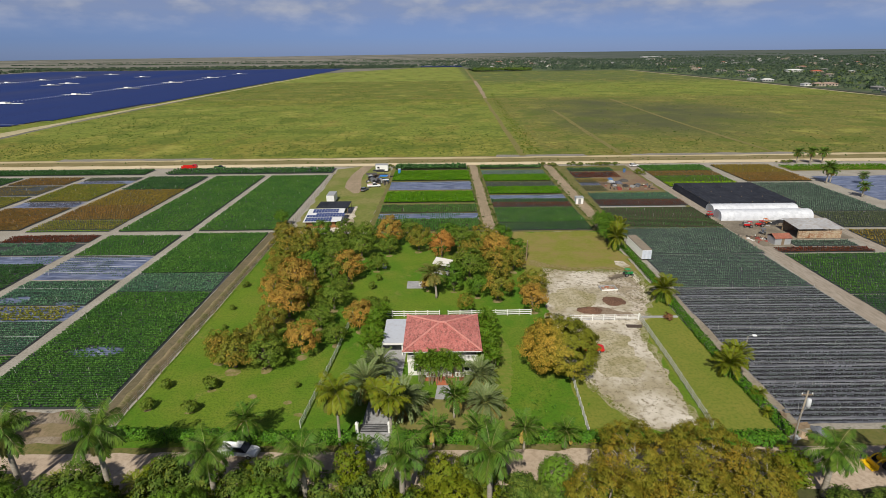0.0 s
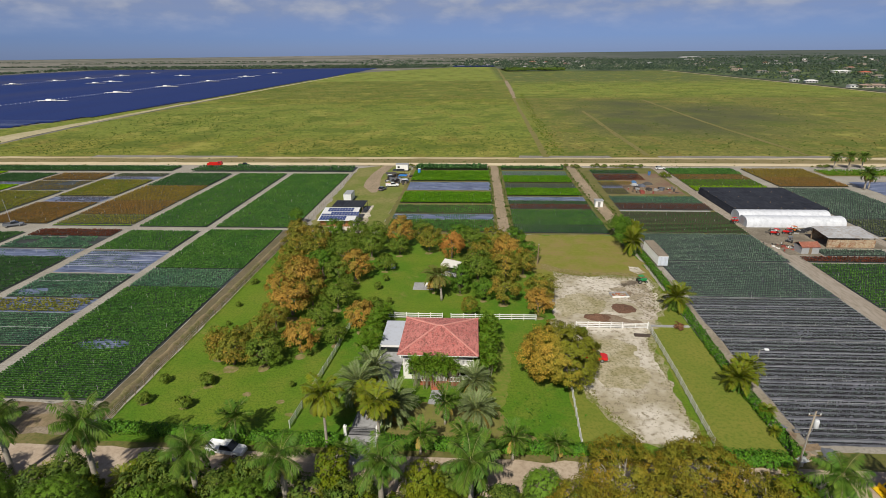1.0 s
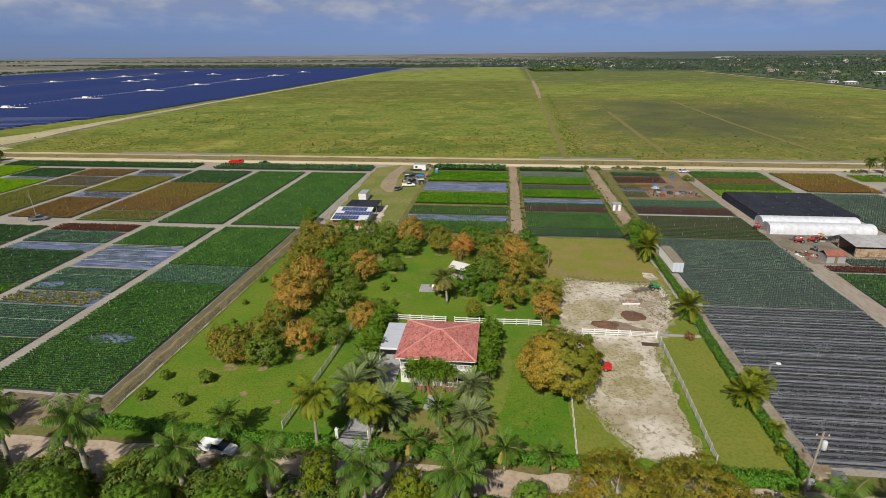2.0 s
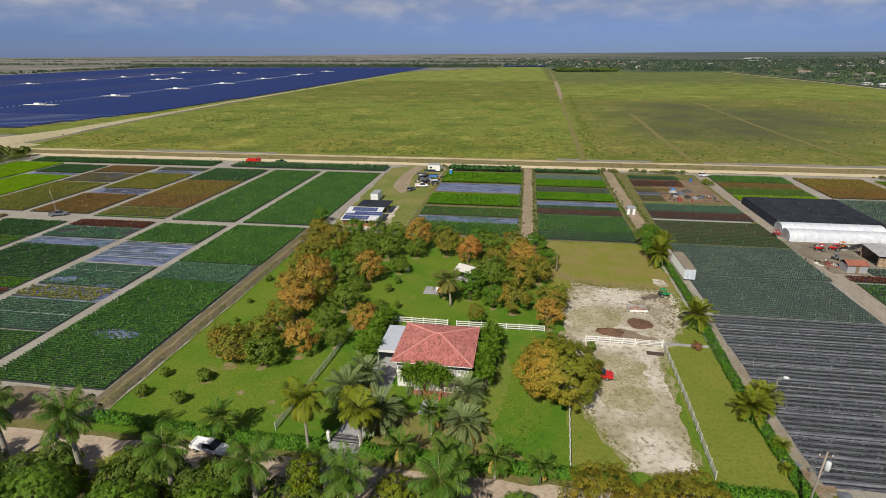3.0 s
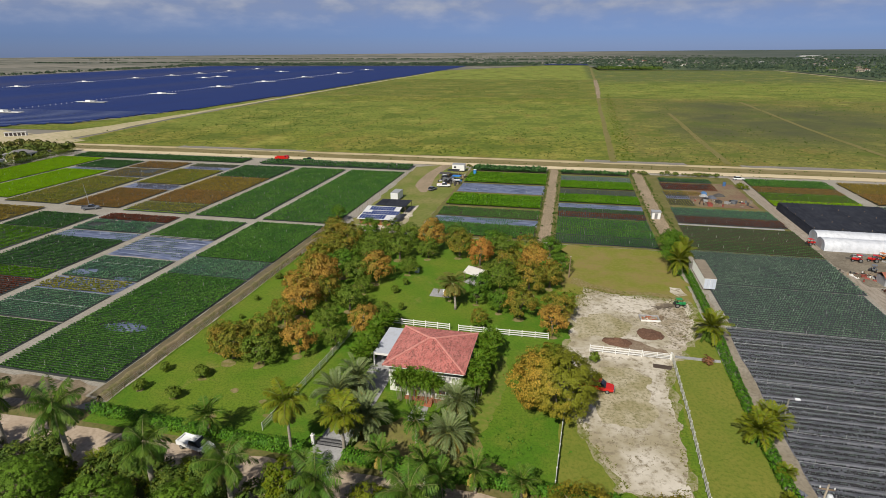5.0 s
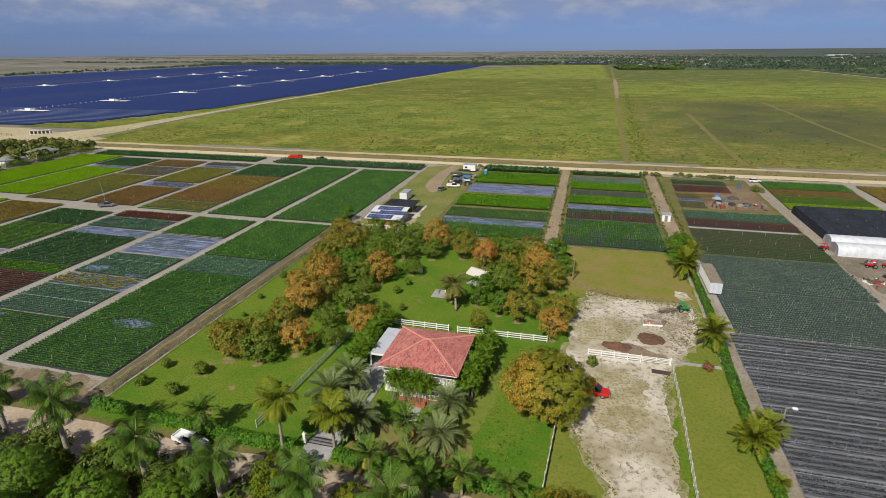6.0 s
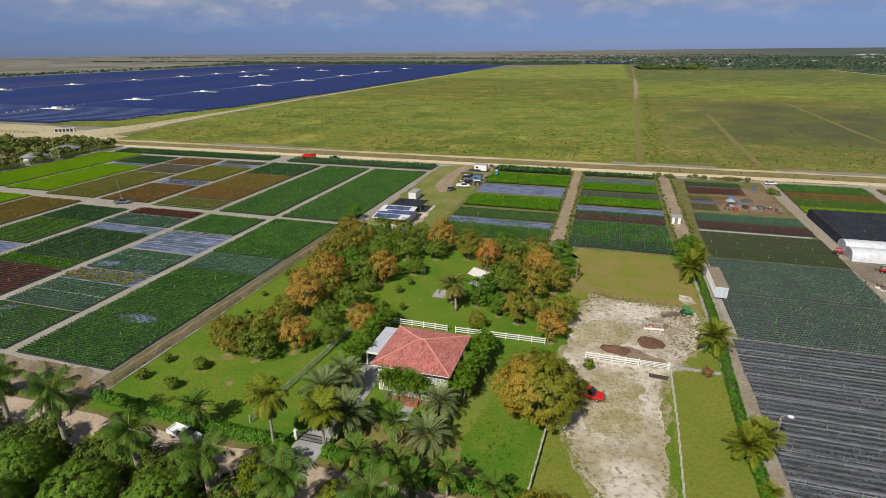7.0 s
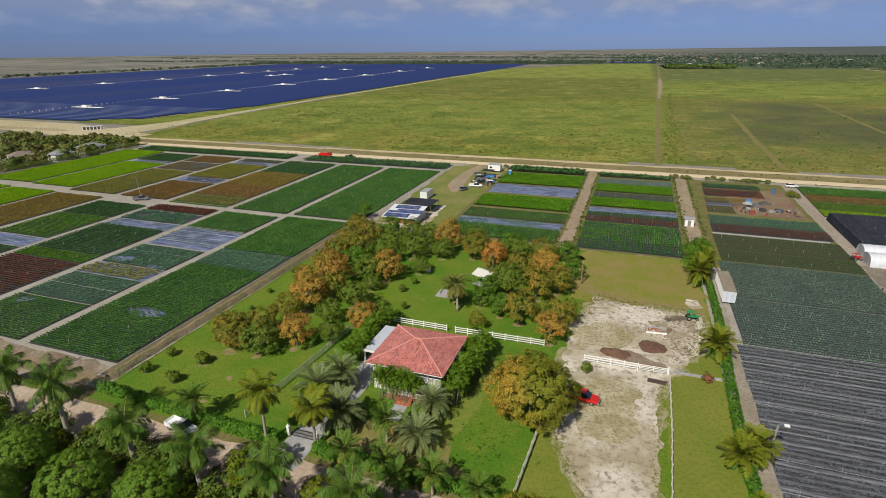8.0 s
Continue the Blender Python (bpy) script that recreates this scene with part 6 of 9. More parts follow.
tufts("yard_weeds", *along([(25, 93), (33, 90), (31, 84), (30, 76), (33, 70)], 330, 2.6, 4), 0.06, 0.16, leafy("dry_yard_weeds", (0.17, 0.14, 0.05), (0.13, 0.12, 0.04), (0.09, 0.085, 0.03), patch=0.3), "dry weeds scattered over the sand", 4)
tufts("yard_weeds", *along([(26, 113), (36, 112), (43, 115), (30, 106)], 420, 2.8, 5), 0.06, 0.18, bpy.data.materials["dry_yard_weeds"], "dry weeds scattered over the northern sand", 5)
tufts("lawn_weeds", *along([(11, 70), (15, 74), (18, 71), (12, 66)], 90, 2.2, 6), 0.14, 0.34, HEDGE_LEAF, "dark seedlings in the front lawn", 6)

# palms
royal = [make_palm("royal_palm", "tall royal palm with a pale grey trunk and green crown", 81 + k, 7.4, 0.27, 20, 3.7, PALM_LEAF, pairs=64, leaflet=1.05, width=0.075, rise=(-0.8, 1.4), droop=(0.7, 1.6), shaft=1.3, dry=7, dry_mat=PALM_OLIVE, bulge=0.12, hang=1.25, vee=0.25, group="royal palms along the road") for k in range(2)]
for i, (x, y, h) in enumerate(((-65.5, 55.5, 1.05), (-54.0, 53.6, 1.08), (-42.0, 52.6, 1.15), (-28.5, 51.6, 0.86), (-17.2, 51.2, 0.84), (-5.2, 50.2, 0.94), (5.3, 50.4, 0.94), (46.6, 51.4, 0.80), (56.4, 51.6, 0.82))):
    place(royal[i % 2], [(x, y, i * 67, 1.0, h)])
for p in royal:
    discard(p)
coco = make_palm("coconut_palm", "young coconut palm with arching green fronds", 91, 3.6, 0.15, 16, 2.6, PALM_LEAF, rise=(-0.6, 1.35), droop=(0.6, 1.4), dry=2, leaflet=0.62, coco=5)
place(coco, [(-27.9, 62.0, 0, 1.15, 1.1), (10.9, 60.0, 60, 0.95, 1.0), (16.6, 60.0, 120, 0.85, 0.82), (4.5, 59.6, 200, 1.0, 1.05), (6.8, 58.2, 30, 0.9, 0.95), (-1.6, 60.6, 80, 0.95, 0.92), (1.4, 67.0, 150, 0.95, 1.1), (-11.0, 57.6, 260, 0.8, 0.75)])
discard(coco)
foxtail = make_palm("slim_palm", "slim palm with drooping yellowing fronds", 95, 6.2, 0.15, 19, 2.6, PALM_YELLOW, pairs=40, rise=(-0.9, 1.2), droop=(0.8, 1.6), dry=8, dry_mat=PALM_OLIVE, leaflet=0.75, hang=0.7)
place(foxtail, [(-14.8, 61.4, 0, 1.15, 1.42), (-7.7, 62.9, 70, 1.2, 1.12), (-10.3, 67.6, 140, 1.0, 0.78)])
discard(foxtail)
date = make_palm("date_palm", "stout date palm with a dense grey-green crown", 97, 2.9, 0.38, 58, 3.5, PALM_GREY, pairs=44, leaflet=0.50, width=0.062, rise=(-0.75, 1.35), droop=(0.8, 1.6), dry=34, stiff=0.6, vee=0.35, bark=BARK, group="date palms by the drive", dry_mat=DATE_DRY)
place(date, [(-12.4, 71.8, 0, 1.12, 1.15), (-6.2, 67.5, 80, 1.12, 1.08), (-10.8, 76.2, 160, 0.95, 1.15), (5.6, 74.2, 240, 0.9, 0.95), (6.0, 67.2, 300, 0.95, 0.9)])
discard(date)
lawn_palm = make_palm("coconut_palm", "coconut palm with brown hanging fronds on the lawn", 101, 5.0, 0.17, 18, 3.1, PALM_OLIVE, rise=(-0.9, 1.3), droop=(0.9, 1.7), dry=26, leaflet=0.65, coco=6, lean=(-0.7, 0.9))
place(lawn_palm, [(-1.6, 108.9, 0, 1.25, 1.12)])
discard(lawn_palm)
lean_palm = make_palm("coconut_palm", "low leaning coconut palm with yellowing fronds beside the hedge", 103, 2.6, 0.2, 26, 3.4, PALM_YELLOW, pairs=42, rise=(-0.55, 1.3), droop=(0.5, 1.3), dry=9, leaflet=0.7, lean=(-0.6, 0.8), dry_mat=PALM_LEAF)
place(lean_palm, [(48.4, 76.6, 0, 0.9, 0.95), (48.9, 79.6, 200, 0.9, 1.05), (48.2, 106.5, 120, 1.0, 1.25)])
place(lean_palm, [(49.0, 71.2, 220, 0.45, 0.35), (48.4, 137.8, 40, 0.9, 1.5), (48.9, 142.6, 140, 0.9, 1.7), (48.6, 66.5, 50, 0.3, 0.3)], "green coconut palm beside the hedge")
discard(lean_palm)
npalm = make_palm("fan_crowned_palm", "small palm standing beside the far lane", 107, 4.2, 0.18, 16, 2.2, PALM_LEAF, rise=(-0.8, 1.2), droop=(0.7, 1.4), dry=5)
place(npalm, [(168.3, 252.5, 0, 1.3, 1.3), (174.3, 252.0, 60, 1.3, 1.35), (180.3, 252.4, 120, 1.3, 1.3), (155.5, 212.5, 40, 1.4, 1.6), (157.7, 213.5, 200, 1.2, 1.2), (153.8, 190.5, 80, 1.1, 1.0), (168, 210, 10, 1.0, 0.9)])
discard(npalm)
areca = [make_areca("areca_palm", "bushy areca palm clump beside the house", 111 + k, 13, 5.6, 2.6) for k in range(2)]
CLUMPS = [(-13.3 + 0.35 * math.sin(k * 2.1), 83.6 + 2.1 * k, 0.62, 0.88 + 0.10 * math.sin(k * 1.7)) for k in range(8)] + [(7.5 + 0.11 * k + 0.3 * math.sin(k * 1.9), 78.0 + 2.0 * k, 0.60, 1.06 + 0.10 * math.sin(k * 2.3)) for k in range(9)]
CLUMPS += [(-3.9, 76.4, 0.50, 1.20), (-2.4, 75.9, 0.48, 1.30), (-0.9, 76.0, 0.46, 1.26), (0.8, 75.8, 0.50, 1.24), (2.2, 76.3, 0.42, 1.10), (5.0, 101.6, 0.45, 0.5)]
for i, (x, y, w, h) in enumerate(CLUMPS):
    place(areca[i % 2], [(x, y, i * 63, w, h)])
for a in areca:
    discard(a)
cyc = make_palm("cycad", "low spiky cycad in the near garden", 121, 0.5, 0.2, 18, 1.5, PALM_YELLOW, pairs=10, leaflet=0.35, width=0.105, rise=(-0.1, 1.2), droop=(0.6, 1.2), group="garden cycads")
for i, (x, y) in enumerate(((-50.2, 54.6), (-40.0, 54.3), (-37.6, 55.0), (-46.5, 52.0), (-33.0, 52.0), (-24.0, 50.0), (-13.5, 51.5), (-20.5, 52.2), (2.2, 52.5), (8.5, 53.0), (-61, 54.5), (10.5, 51.0))):
    place(cyc, [(x, y, i * 40, 1.0 + 0.2 * (i % 3), 1.0)])
discard(cyc)

hedge([(-49.5, 63.4), (-36, 62.6), (-20, 62.0), (-13.2, 62.0)], 1.7, 1.9, "dense green clipped hedge along the road", seed=2)
hedge([(-7.4, 62.2), (8, 61.7), (21, 61.7), (28.5, 61.5)], 1.7, 1.7, "dense green hedge along the road with young palms behind", seed=3)
hedge([(37.5, 61.0), (47.0, 60.6)], 2.2, 2.1, "dense green hedge at the corner of the yard", seed=4)
hedge([(49.2, 61.5), (48.9, 72), (48.8, 85), (49.3, 100), (49.8, 110), (50.1, 122), (50.1, 140)], 1.5, 1.35, "narrow green hedge along the nursery fence", seed=5)
def berm(points, width, height, label):
    """A low bank of soil with an uneven crest."""
    verts, faces, n = [], [], 0
    for (x0, y0), (x1, y1) in zip(points, points[1:]):
        steps = max(2, int(math.hypot(x1 - x0, y1 - y0) / 1.2))
        for k in range(steps):
            x, y = x0 + (x1 - x0) * k / steps, y0 + (y1 - y0) * k / steps
            for u, h in ((-0.5, -0.03), (-0.3, 0.55), (-0.08, 1.0), (0.18, 0.92), (0.34, 0.25), (0.5, -0.03)):
                e = 1 + 0.35 * noise.noise((x * 0.4, y * 0.4, u * 3))
                verts.append((x + width * u * e, y, 0.06 + height * h * (1 + 0.4 * noise.noise((x, y * 0.6, u * 2 + 7)))))
            n += 1
    faces = [(6 * i + k, 6 * i + k + 1, 6 * i + k + 7, 6 * i + k + 6) for i in range(n - 1) for k in range(5)]
    return tagged(mesh_object("earth_bank", verts, faces, surface("weedy_bank_soil", (0.235, 0.185, 0.105), (0.135, 0.135, 0.045), (0.30, 0.245, 0.15), 0.35, 2.2, lo=0.42, hi=0.58, bump=0.6, depth=0.08), smooth=True), label, "bank", kind="structure")


berm([(-50.5, 66.0), (-50.2, 100), (-49.8, 156)], 2.0, 1.0, "low weedy bank of brown soil along the field")
tufts("bank_grass", *along([(-50.6, 66), (-50.3, 100), (-49.9, 156)], 1500, 0.22, 21), 0.30, 0.60, leafy("dry_grass_blades", (0.165, 0.150, 0.055), (0.105, 0.130, 0.028), (0.24, 0.20, 0.09), patch=0.15), "dry and green grass on the earth bank", 21)
hedge([(-243, 120), (-243, 250)], 3.0, 3.2, "tall dark green windbreak hedge at the nursery's edge", mat=MANGO_GREEN, seed=7, density=40)

# ---- the house ----
def arch_panel(bm, x0, x1, z0, z1, y0, y1, spring):
    """A wall panel with a round-headed opening through it, from y0 to y1."""
    w, pier = x1 - x0, 0.16
    cx, r = (x0 + x1) / 2, (w - 2 * pier) / 2
    n = 10
    arc = [(cx - r * math.cos(math.pi * k / n), spring + min(r, z1 - spring - 0.15) * math.sin(math.pi * k / n)) for k in range(n + 1)]
    for k in range(n):
        (ax, az), (bx, bz) = arc[k], arc[k + 1]
        v = [bm.verts.new(p) for p in ((ax, y0, az), (bx, y0, bz), (bx, y0, z1), (ax, y0, z1), (ax, y1, az), (bx, y1, bz), (bx, y1, z1), (ax, y1, z1))]
        for q in ((0, 1, 2, 3), (5, 4, 7, 6), (0, 4, 5, 1), (3, 2, 6, 7)):
            bm.faces.new([v[i] for i in q])
    box(bm, x0, x0 + pier, y0, y1, z0, z1)
    box(bm, x1 - pier, x1, y0, y1, z0, z1)


def balustrade(parent, a, b, z, height=0.95):
    """A white railing with balusters from a to b."""
    ax, ay = a
    bx, by = b
    ln = math.hypot(bx - ax, by - ay)
    m = Matrix.Translation((ax, ay, z)) @ Matrix.Rotation(math.atan2(by - ay, bx - ax), 4, "Z")
    bm = bmesh.new()
    box(bm, 0, ln, -0.06, 0.06, height - 0.1, height, m=m)
    box(bm, 0, ln, -0.05, 0.05, 0.06, 0.14, m=m)
    rail = part("railing", bm, WHITE, parent)
    n = max(2, int(ln / 0.22))
    first = None
    for k in range(n):
        if first is None:
            bm = bmesh.new()
            box(bm, -0.045, 0.045, -0.045, 0.045, 0.14, height - 0.1, bevel=0.01)
            first = bal = part("baluster", bm, WHITE, rail)
        else:
            bal = new("baluster", first.data)
            bal.parent = rail
        bal.matrix_basis = m @ Matrix.Translation(((k + 0.5) * ln / n, 0, 0))


def hip_roof(parent, x0, x1, y0, y1, z0, z1, ridge):
    """A hipped roof of stepped tile courses, with caps on its hips and ridge."""
    cx, cy = (x0 + x1) / 2, (y0 + y1) / 2
    ra, rb = Vector((cx - ridge / 2, cy, z1)), Vector((cx + ridge / 2, cy, z1))
    c = [Vector((x0, y0, z0)), Vector((x1, y0, z0)), Vector((x1, y1, z0)), Vector((x0, y1, z0))]
    for a, b, ta, tb, words in ((c[0], c[1], ra, rb, "front"), (c[1], c[2], rb, rb, "side"), (c[2], c[3], rb, ra, "back"), (c[3], c[0], ra, ra, "side")):
        courses = 20
        bm = bmesh.new()
        n = (b - a).cross(ta - a).normalized()
        for k in range(courses):
            s0, s1 = k / courses, (k + 1.12) / courses
            s1 = min(s1, 1.0)
            p, q, r, s = a.lerp(ta, s0), b.lerp(tb, s0), b.lerp(tb, s1), a.lerp(ta, s1)
            run = (q - p).length
            m = max(1, int(run / 0.30))
            d = (q - p) / m
            tl = (s - p)
            wave = []
            # each course is a row of barrel tiles, raised at its lower edge
            for j in range(m + 1):
                u = j / m
                lo = p.lerp(q, u)
                hi = s.lerp(r, u) if (r - s).length > 1e-3 else s
                bump_ = 0.0 if j % 2 else 0.055
                wave.append((bm.verts.new(lo + n * (0.075 + bump_)), bm.verts.new(hi + n * (0.025 + bump_)), bm.verts.new(lo + n * bump_ * 0.4)))
            for j in range(m):
                l0, h0, e0 = wave[j]
                l1, h1, e1 = wave[j + 1]
                bm.faces.new((l0, l1, h1, h0))
                bm.faces.new((e0, e1, l1, l0))
        part("roof_slope", bm, TILE, parent, "salmon-red barrel tile roof slope")
    for a, b in ((c[0], ra), (c[1], rb), (c[2], rb), (c[3], ra), (ra, rb)):
        n = max(2, int((b - a).length / 0.42))
        for k in range(n):
            p, q = a.lerp(b, k / n), a.lerp(b, (k + 1.1) / n)
            bm = bmesh.new()
            tube(bm, [tuple(p + Vector((0, 0, 0.10))), tuple(q + Vector((0, 0, 0.06)))], [0.20, 0.17], 7)
            part("ridge_tile", bm, TILECAP, parent)
    bm = bmesh.new()
    for x_, y_, u_, v_ in ((x0, y0, x1, y0 + 0.14), (x0, y1 - 0.14, x1, y1), (x0, y0, x0 + 0.14, y1), (x1 - 0.14, y0, x1, y1)):
        box(bm, x_, u_, y_, v_, z0 - 0.14, z0 - 0.004)
    part("eave_board", bm, WHITE, parent)
    boxes("soffit", WALLWHITE, parent, (x0 + 0.15, x1 - 0.15, y0 + 0.15, y1 - 0.15, z0 - 0.10, z0 - 0.05))


def build_house():
    h = thing("house", Matrix.Identity(4), "white raised house with arched verandas and a salmon tile hip roof", "house")
    X0, X1, Y0, Y1 = -6.2, 5.6, 78.4, 89.4
    boxes("wall", WALLWHITE, h, (X0, X1, Y0, Y0 + 0.2, 0.05, 2.7), (X0, X1, Y1 - 0.2, Y1, 0.05, 5.35), (X0, X0 + 0.2, Y0 + 0.2, Y1 - 0.2, 0.05, 2.7), (X1 - 0.2, X1, Y0 + 0.2, Y1 - 0.2, 0.05, 2.7), label="white stucco lower wall")
    boxes("floor_slab", WALLWHITE, h, (X0 - 0.1, X1 + 0.1, Y0 - 0.1, Y1 - 0.21, 2.705, 2.95))
    boxes("inner_wall", WALLWHITE, h, (X0 + 1.8, X1 - 1.8, Y0 + 1.8, Y0 + 2.0, 2.96, 5.35), (X0 + 1.8, X0 + 2.0, Y0 + 2.01, Y1 - 0.21, 2.96, 5.35), (X1 - 2.0, X1 - 1.8, Y0 + 2.01, Y1 - 0.21, 2.96, 5.35))
    n = 5
    for k in range(n):
        a, b = X0 + (X1 - X0) * k / n, X0 + (X1 - X0) * (k + 1) / n
        bm = bmesh.new()
        arch_panel(bm, a + 0.003, b - 0.003, 2.96, 5.35, Y0, Y0 + 0.22, 4.35)
        part("arch", bm, WALLWHITE, h)
        balustrade(h, (a + 0.18, Y0 + 0.11), (b - 0.18, Y0 + 0.11), 2.96)
    for side, x in ((-1, X0), (1, X1 - 0.22)):
        for k in range(4):
            a, b = Y0 + 0.24 + (Y1 - Y0 - 0.46) * k / 4, Y0 + 0.24 + (Y1 - Y0 - 0.46) * (k + 1) / 4
            bm = bmesh.new()
            arch_panel(bm, a + 0.003, b - 0.003, 2.96, 5.35, -0.11, 0.11, 4.35)
            bmesh.ops.transform(bm, matrix=Matrix.Translation((x + 0.11, 0, 0)) @ Matrix.Rotation(math.pi / 2, 4, "Z"), verts=bm.verts)
            part("arch", bm, WALLWHITE, h)
            balustrade(h, (x + 0.11, a + 0.18), (x + 0.11, b - 0.18), 2.96)
    for x in (-4.2, -1.8, 2.4):
        w = boxes("window", WHITE, h, (x - 0.75, x + 0.75, Y0 + 1.74, Y0 + 1.797, 3.6, 5.0))
        boxes("pane", DARKGLASS, w, (x - 0.66, x - 0.03, Y0 + 1.72, Y0 + 1.738, 3.68, 4.92), (x + 0.03, x + 0.66, Y0 + 1.72, Y0 + 1.738, 3.68, 4.92))
    d = boxes("door", DARKGLASS, h, (-0.9, 0.9, Y0 + 1.74, Y0 + 1.797, 2.97, 5.0), label="dark glazed double door")
    boxes("door_frame", WHITE, d, (-1.0, -0.905, Y0 + 1.72, Y0 + 1.797, 2.97, 5.1), (0.905, 1.0, Y0 + 1.72, Y0 + 1.797, 2.97, 5.1), (-0.904, 0.904, Y0 + 1.72, Y0 + 1.797, 5.01, 5.1))
    for x in (-4.6, 3.6):
        w = boxes("window", WHITE, h, (x - 0.7, x + 0.7, Y0 - 0.05, Y0 - 0.003, 0.9, 2.2))
        boxes("pane", DARKGLASS, w, (x - 0.62, x + 0.62, Y0 - 0.075, Y0 - 0.053, 0.98, 2.12))
    # porch landing, railings and brick steps
    boxes("porch", BRICK, h, (-3.2, 3.4, 76.6, Y0 - 0.12, 0.05, 0.75), label="orange-red brick porch landing")
    balustrade(h, (-3.1, 76.7), (-1.5, 76.7), 0.755)
    balustrade(h, (1.5, 76.7), (3.3, 76.7), 0.755)
    balustrade(h, (-3.1, 76.8), (-3.1, Y0 - 0.2), 0.755)
    balustrade(h, (3.3, 76.8), (3.3, Y0 - 0.2), 0.755)
    for k in range(4):
        boxes("step", BRICK, h, (-1.4, 1.4, 76.58 - 0.3 * (k + 1), 76.58 - 0.3 * k - 0.003, 0.05, 0.75 - 0.175 * k), label="orange-red brick step")
    for k in range(6):
        boxes("step", WALLWHITE, h, (-1.2, 1.2, Y0 - 0.37 - 0.23 * k, Y0 - 0.37 - 0.23 * k + 0.227, 0.76, 2.90 - 0.33 * k))
    hip_roof(h, -6.9, 6.3, 77.2, 90.2, 5.36, 7.3, 0.9)
    c = thing("carport", Matrix.Identity(4), "open carport with a flat white roof beside the house", "carport")
    boxes("roof", paint("grey_white_carport_roof", (0.50, 0.53, 0.60), 0.6, dirt=0.5), c, (-11.2, -7.05, 84.6, 93.8, 2.62, 2.78), bevel=0.02)
    boxes("fascia", WHITE, c, (-11.5, -7.06, 84.44, 84.59, 2.45, 2.80))
    for x, y in ((-11.2, 84.9), (-7.6, 84.9), (-11.2, 93.4), (-7.6, 93.4), (-11.2, 89.2)):
        boxes("post", WHITE, c, (x - 0.12, x + 0.12, y - 0.12, y + 0.12, 0.09, 2.615), bevel=0.01)
    boxes("back_wall", WALLWHITE, c, (-11.05, -7.75, 93.3, 93.5, 0.09, 2.6))


build_house()


# ---- fences ----
def rail_fence(points, label, height=1.32, spacing=2.4, rails=3, mat=None, gate=None, group="white rail fences"):
    """A post-and-rail fence along points."""
    mat = mat or WHITE
    f = thing("rail_fence", Matrix.Identity(4), label, "fence", group)
    for (x0, y0), (x1, y1) in zip(points, points[1:]):
        ln = math.hypot(x1 - x0, y1 - y0)
        n = max(1, round(ln / spacing))
        for k in range(n + 1):
            x, y = x0 + (x1 - x0) * k / n, y0 + (y1 - y0) * k / n
            bm = bmesh.new()
            hh = height + 0.07 + 0.03 * noise.noise((x, y, 0))
            box(bm, -0.07, 0.07, -0.07, 0.07, 0, hh)
            top = [bm.verts.new(p) for p in ((-0.09, -0.09, hh), (0.09, -0.09, hh), (0.09, 0.09, hh), (-0.09, 0.09, hh))]
            tip = bm.verts.new((0, 0, hh + 0.09))
            for i in range(4):
                bm.faces.new((top[i], top[(i + 1) % 4], tip))
            p = part("post", bm, mat, f)
            p.matrix_basis = pose(x, y, 0.06, noise.noise((x, y, 3)) * 2.5, noise.noise((x, y, 5)) * 2.5, math.degrees(math.atan2(y1 - y0, x1 - x0)))
        for k in range(n):
            xa, ya = x0 + (x1 - x0) * k / n, y0 + (y1 - y0) * k / n
            ang = math.degrees(math.atan2(y1 - y0, x1 - x0))
            for r in range(rails):
                z = 0.06 + height * (0.30 + 0.66 * r / (rails - 1)) - 0.06
                bm = bmesh.new()
                box(bm, 0.075, ln / n - 0.075, -0.025, 0.025, -0.085, 0.085)
                p = part("rail", bm, mat, f)
                p.matrix_basis = pose(xa, ya, z, 0, noise.noise((xa, ya, r)) * 1.2, ang)
    return f


rail_fence([(-13.2, 100.0), (-0.9, 99.9)], "white three-rail fence behind the house")
rail_fence([(0.9, 99.8), (18.2, 100.2)], "white three-rail fence across the lawn")
rail_fence([(25.8, 97.4), (34.8, 97.4)], "white three-rail fence along the sand yard")
rail_fence([(39.9, 97.2), (39.6, 81.0), (38.9, 64.0)], "weathered three-rail fence along the dry lawn", mat=paint("weathered_fence_paint", (0.52, 0.52, 0.47), 0.7, dirt=0.6))
rail_fence([(21.4, 76.6), (20.6, 62.8)], "weathered three-rail fence below the large tree", mat=paint("greyed_fence_paint", (0.58, 0.58, 0.54), 0.7, dirt=0.5))
rail_fence([(-18.9, 100.0), (-19.8, 84.0), (-21.3, 65.0)], "weathered green-white rail fence across the lawn", mat=paint("algae_fence_paint", (0.46, 0.49, 0.42), 0.7, dirt=0.5))


def field_gate(x0, x1, y, label):
    g = thing("field_gate", pose(x0, y, 0.06), label, "gate")
    w = x1 - x0
    for k, z in enumerate((0.25, 0.55, 0.85, 1.15)):
        boxes("bar", WHITE, g, (0.05, w - 0.05, -0.02, 0.02, z, z + 0.09))
    for x in (0.0, w / 2, w - 0.1):
        boxes("upright", WHITE, g, (x, x + 0.1, -0.045, -0.022, 0.15, 1.3))
    boxes("hanging_post", WHITE, g, (w + 0.02, w + 0.2, -0.09, 0.09, 0, 1.55))


field_gate(35.0, 39.6, 97.4, "white barred gate at the sand yard")


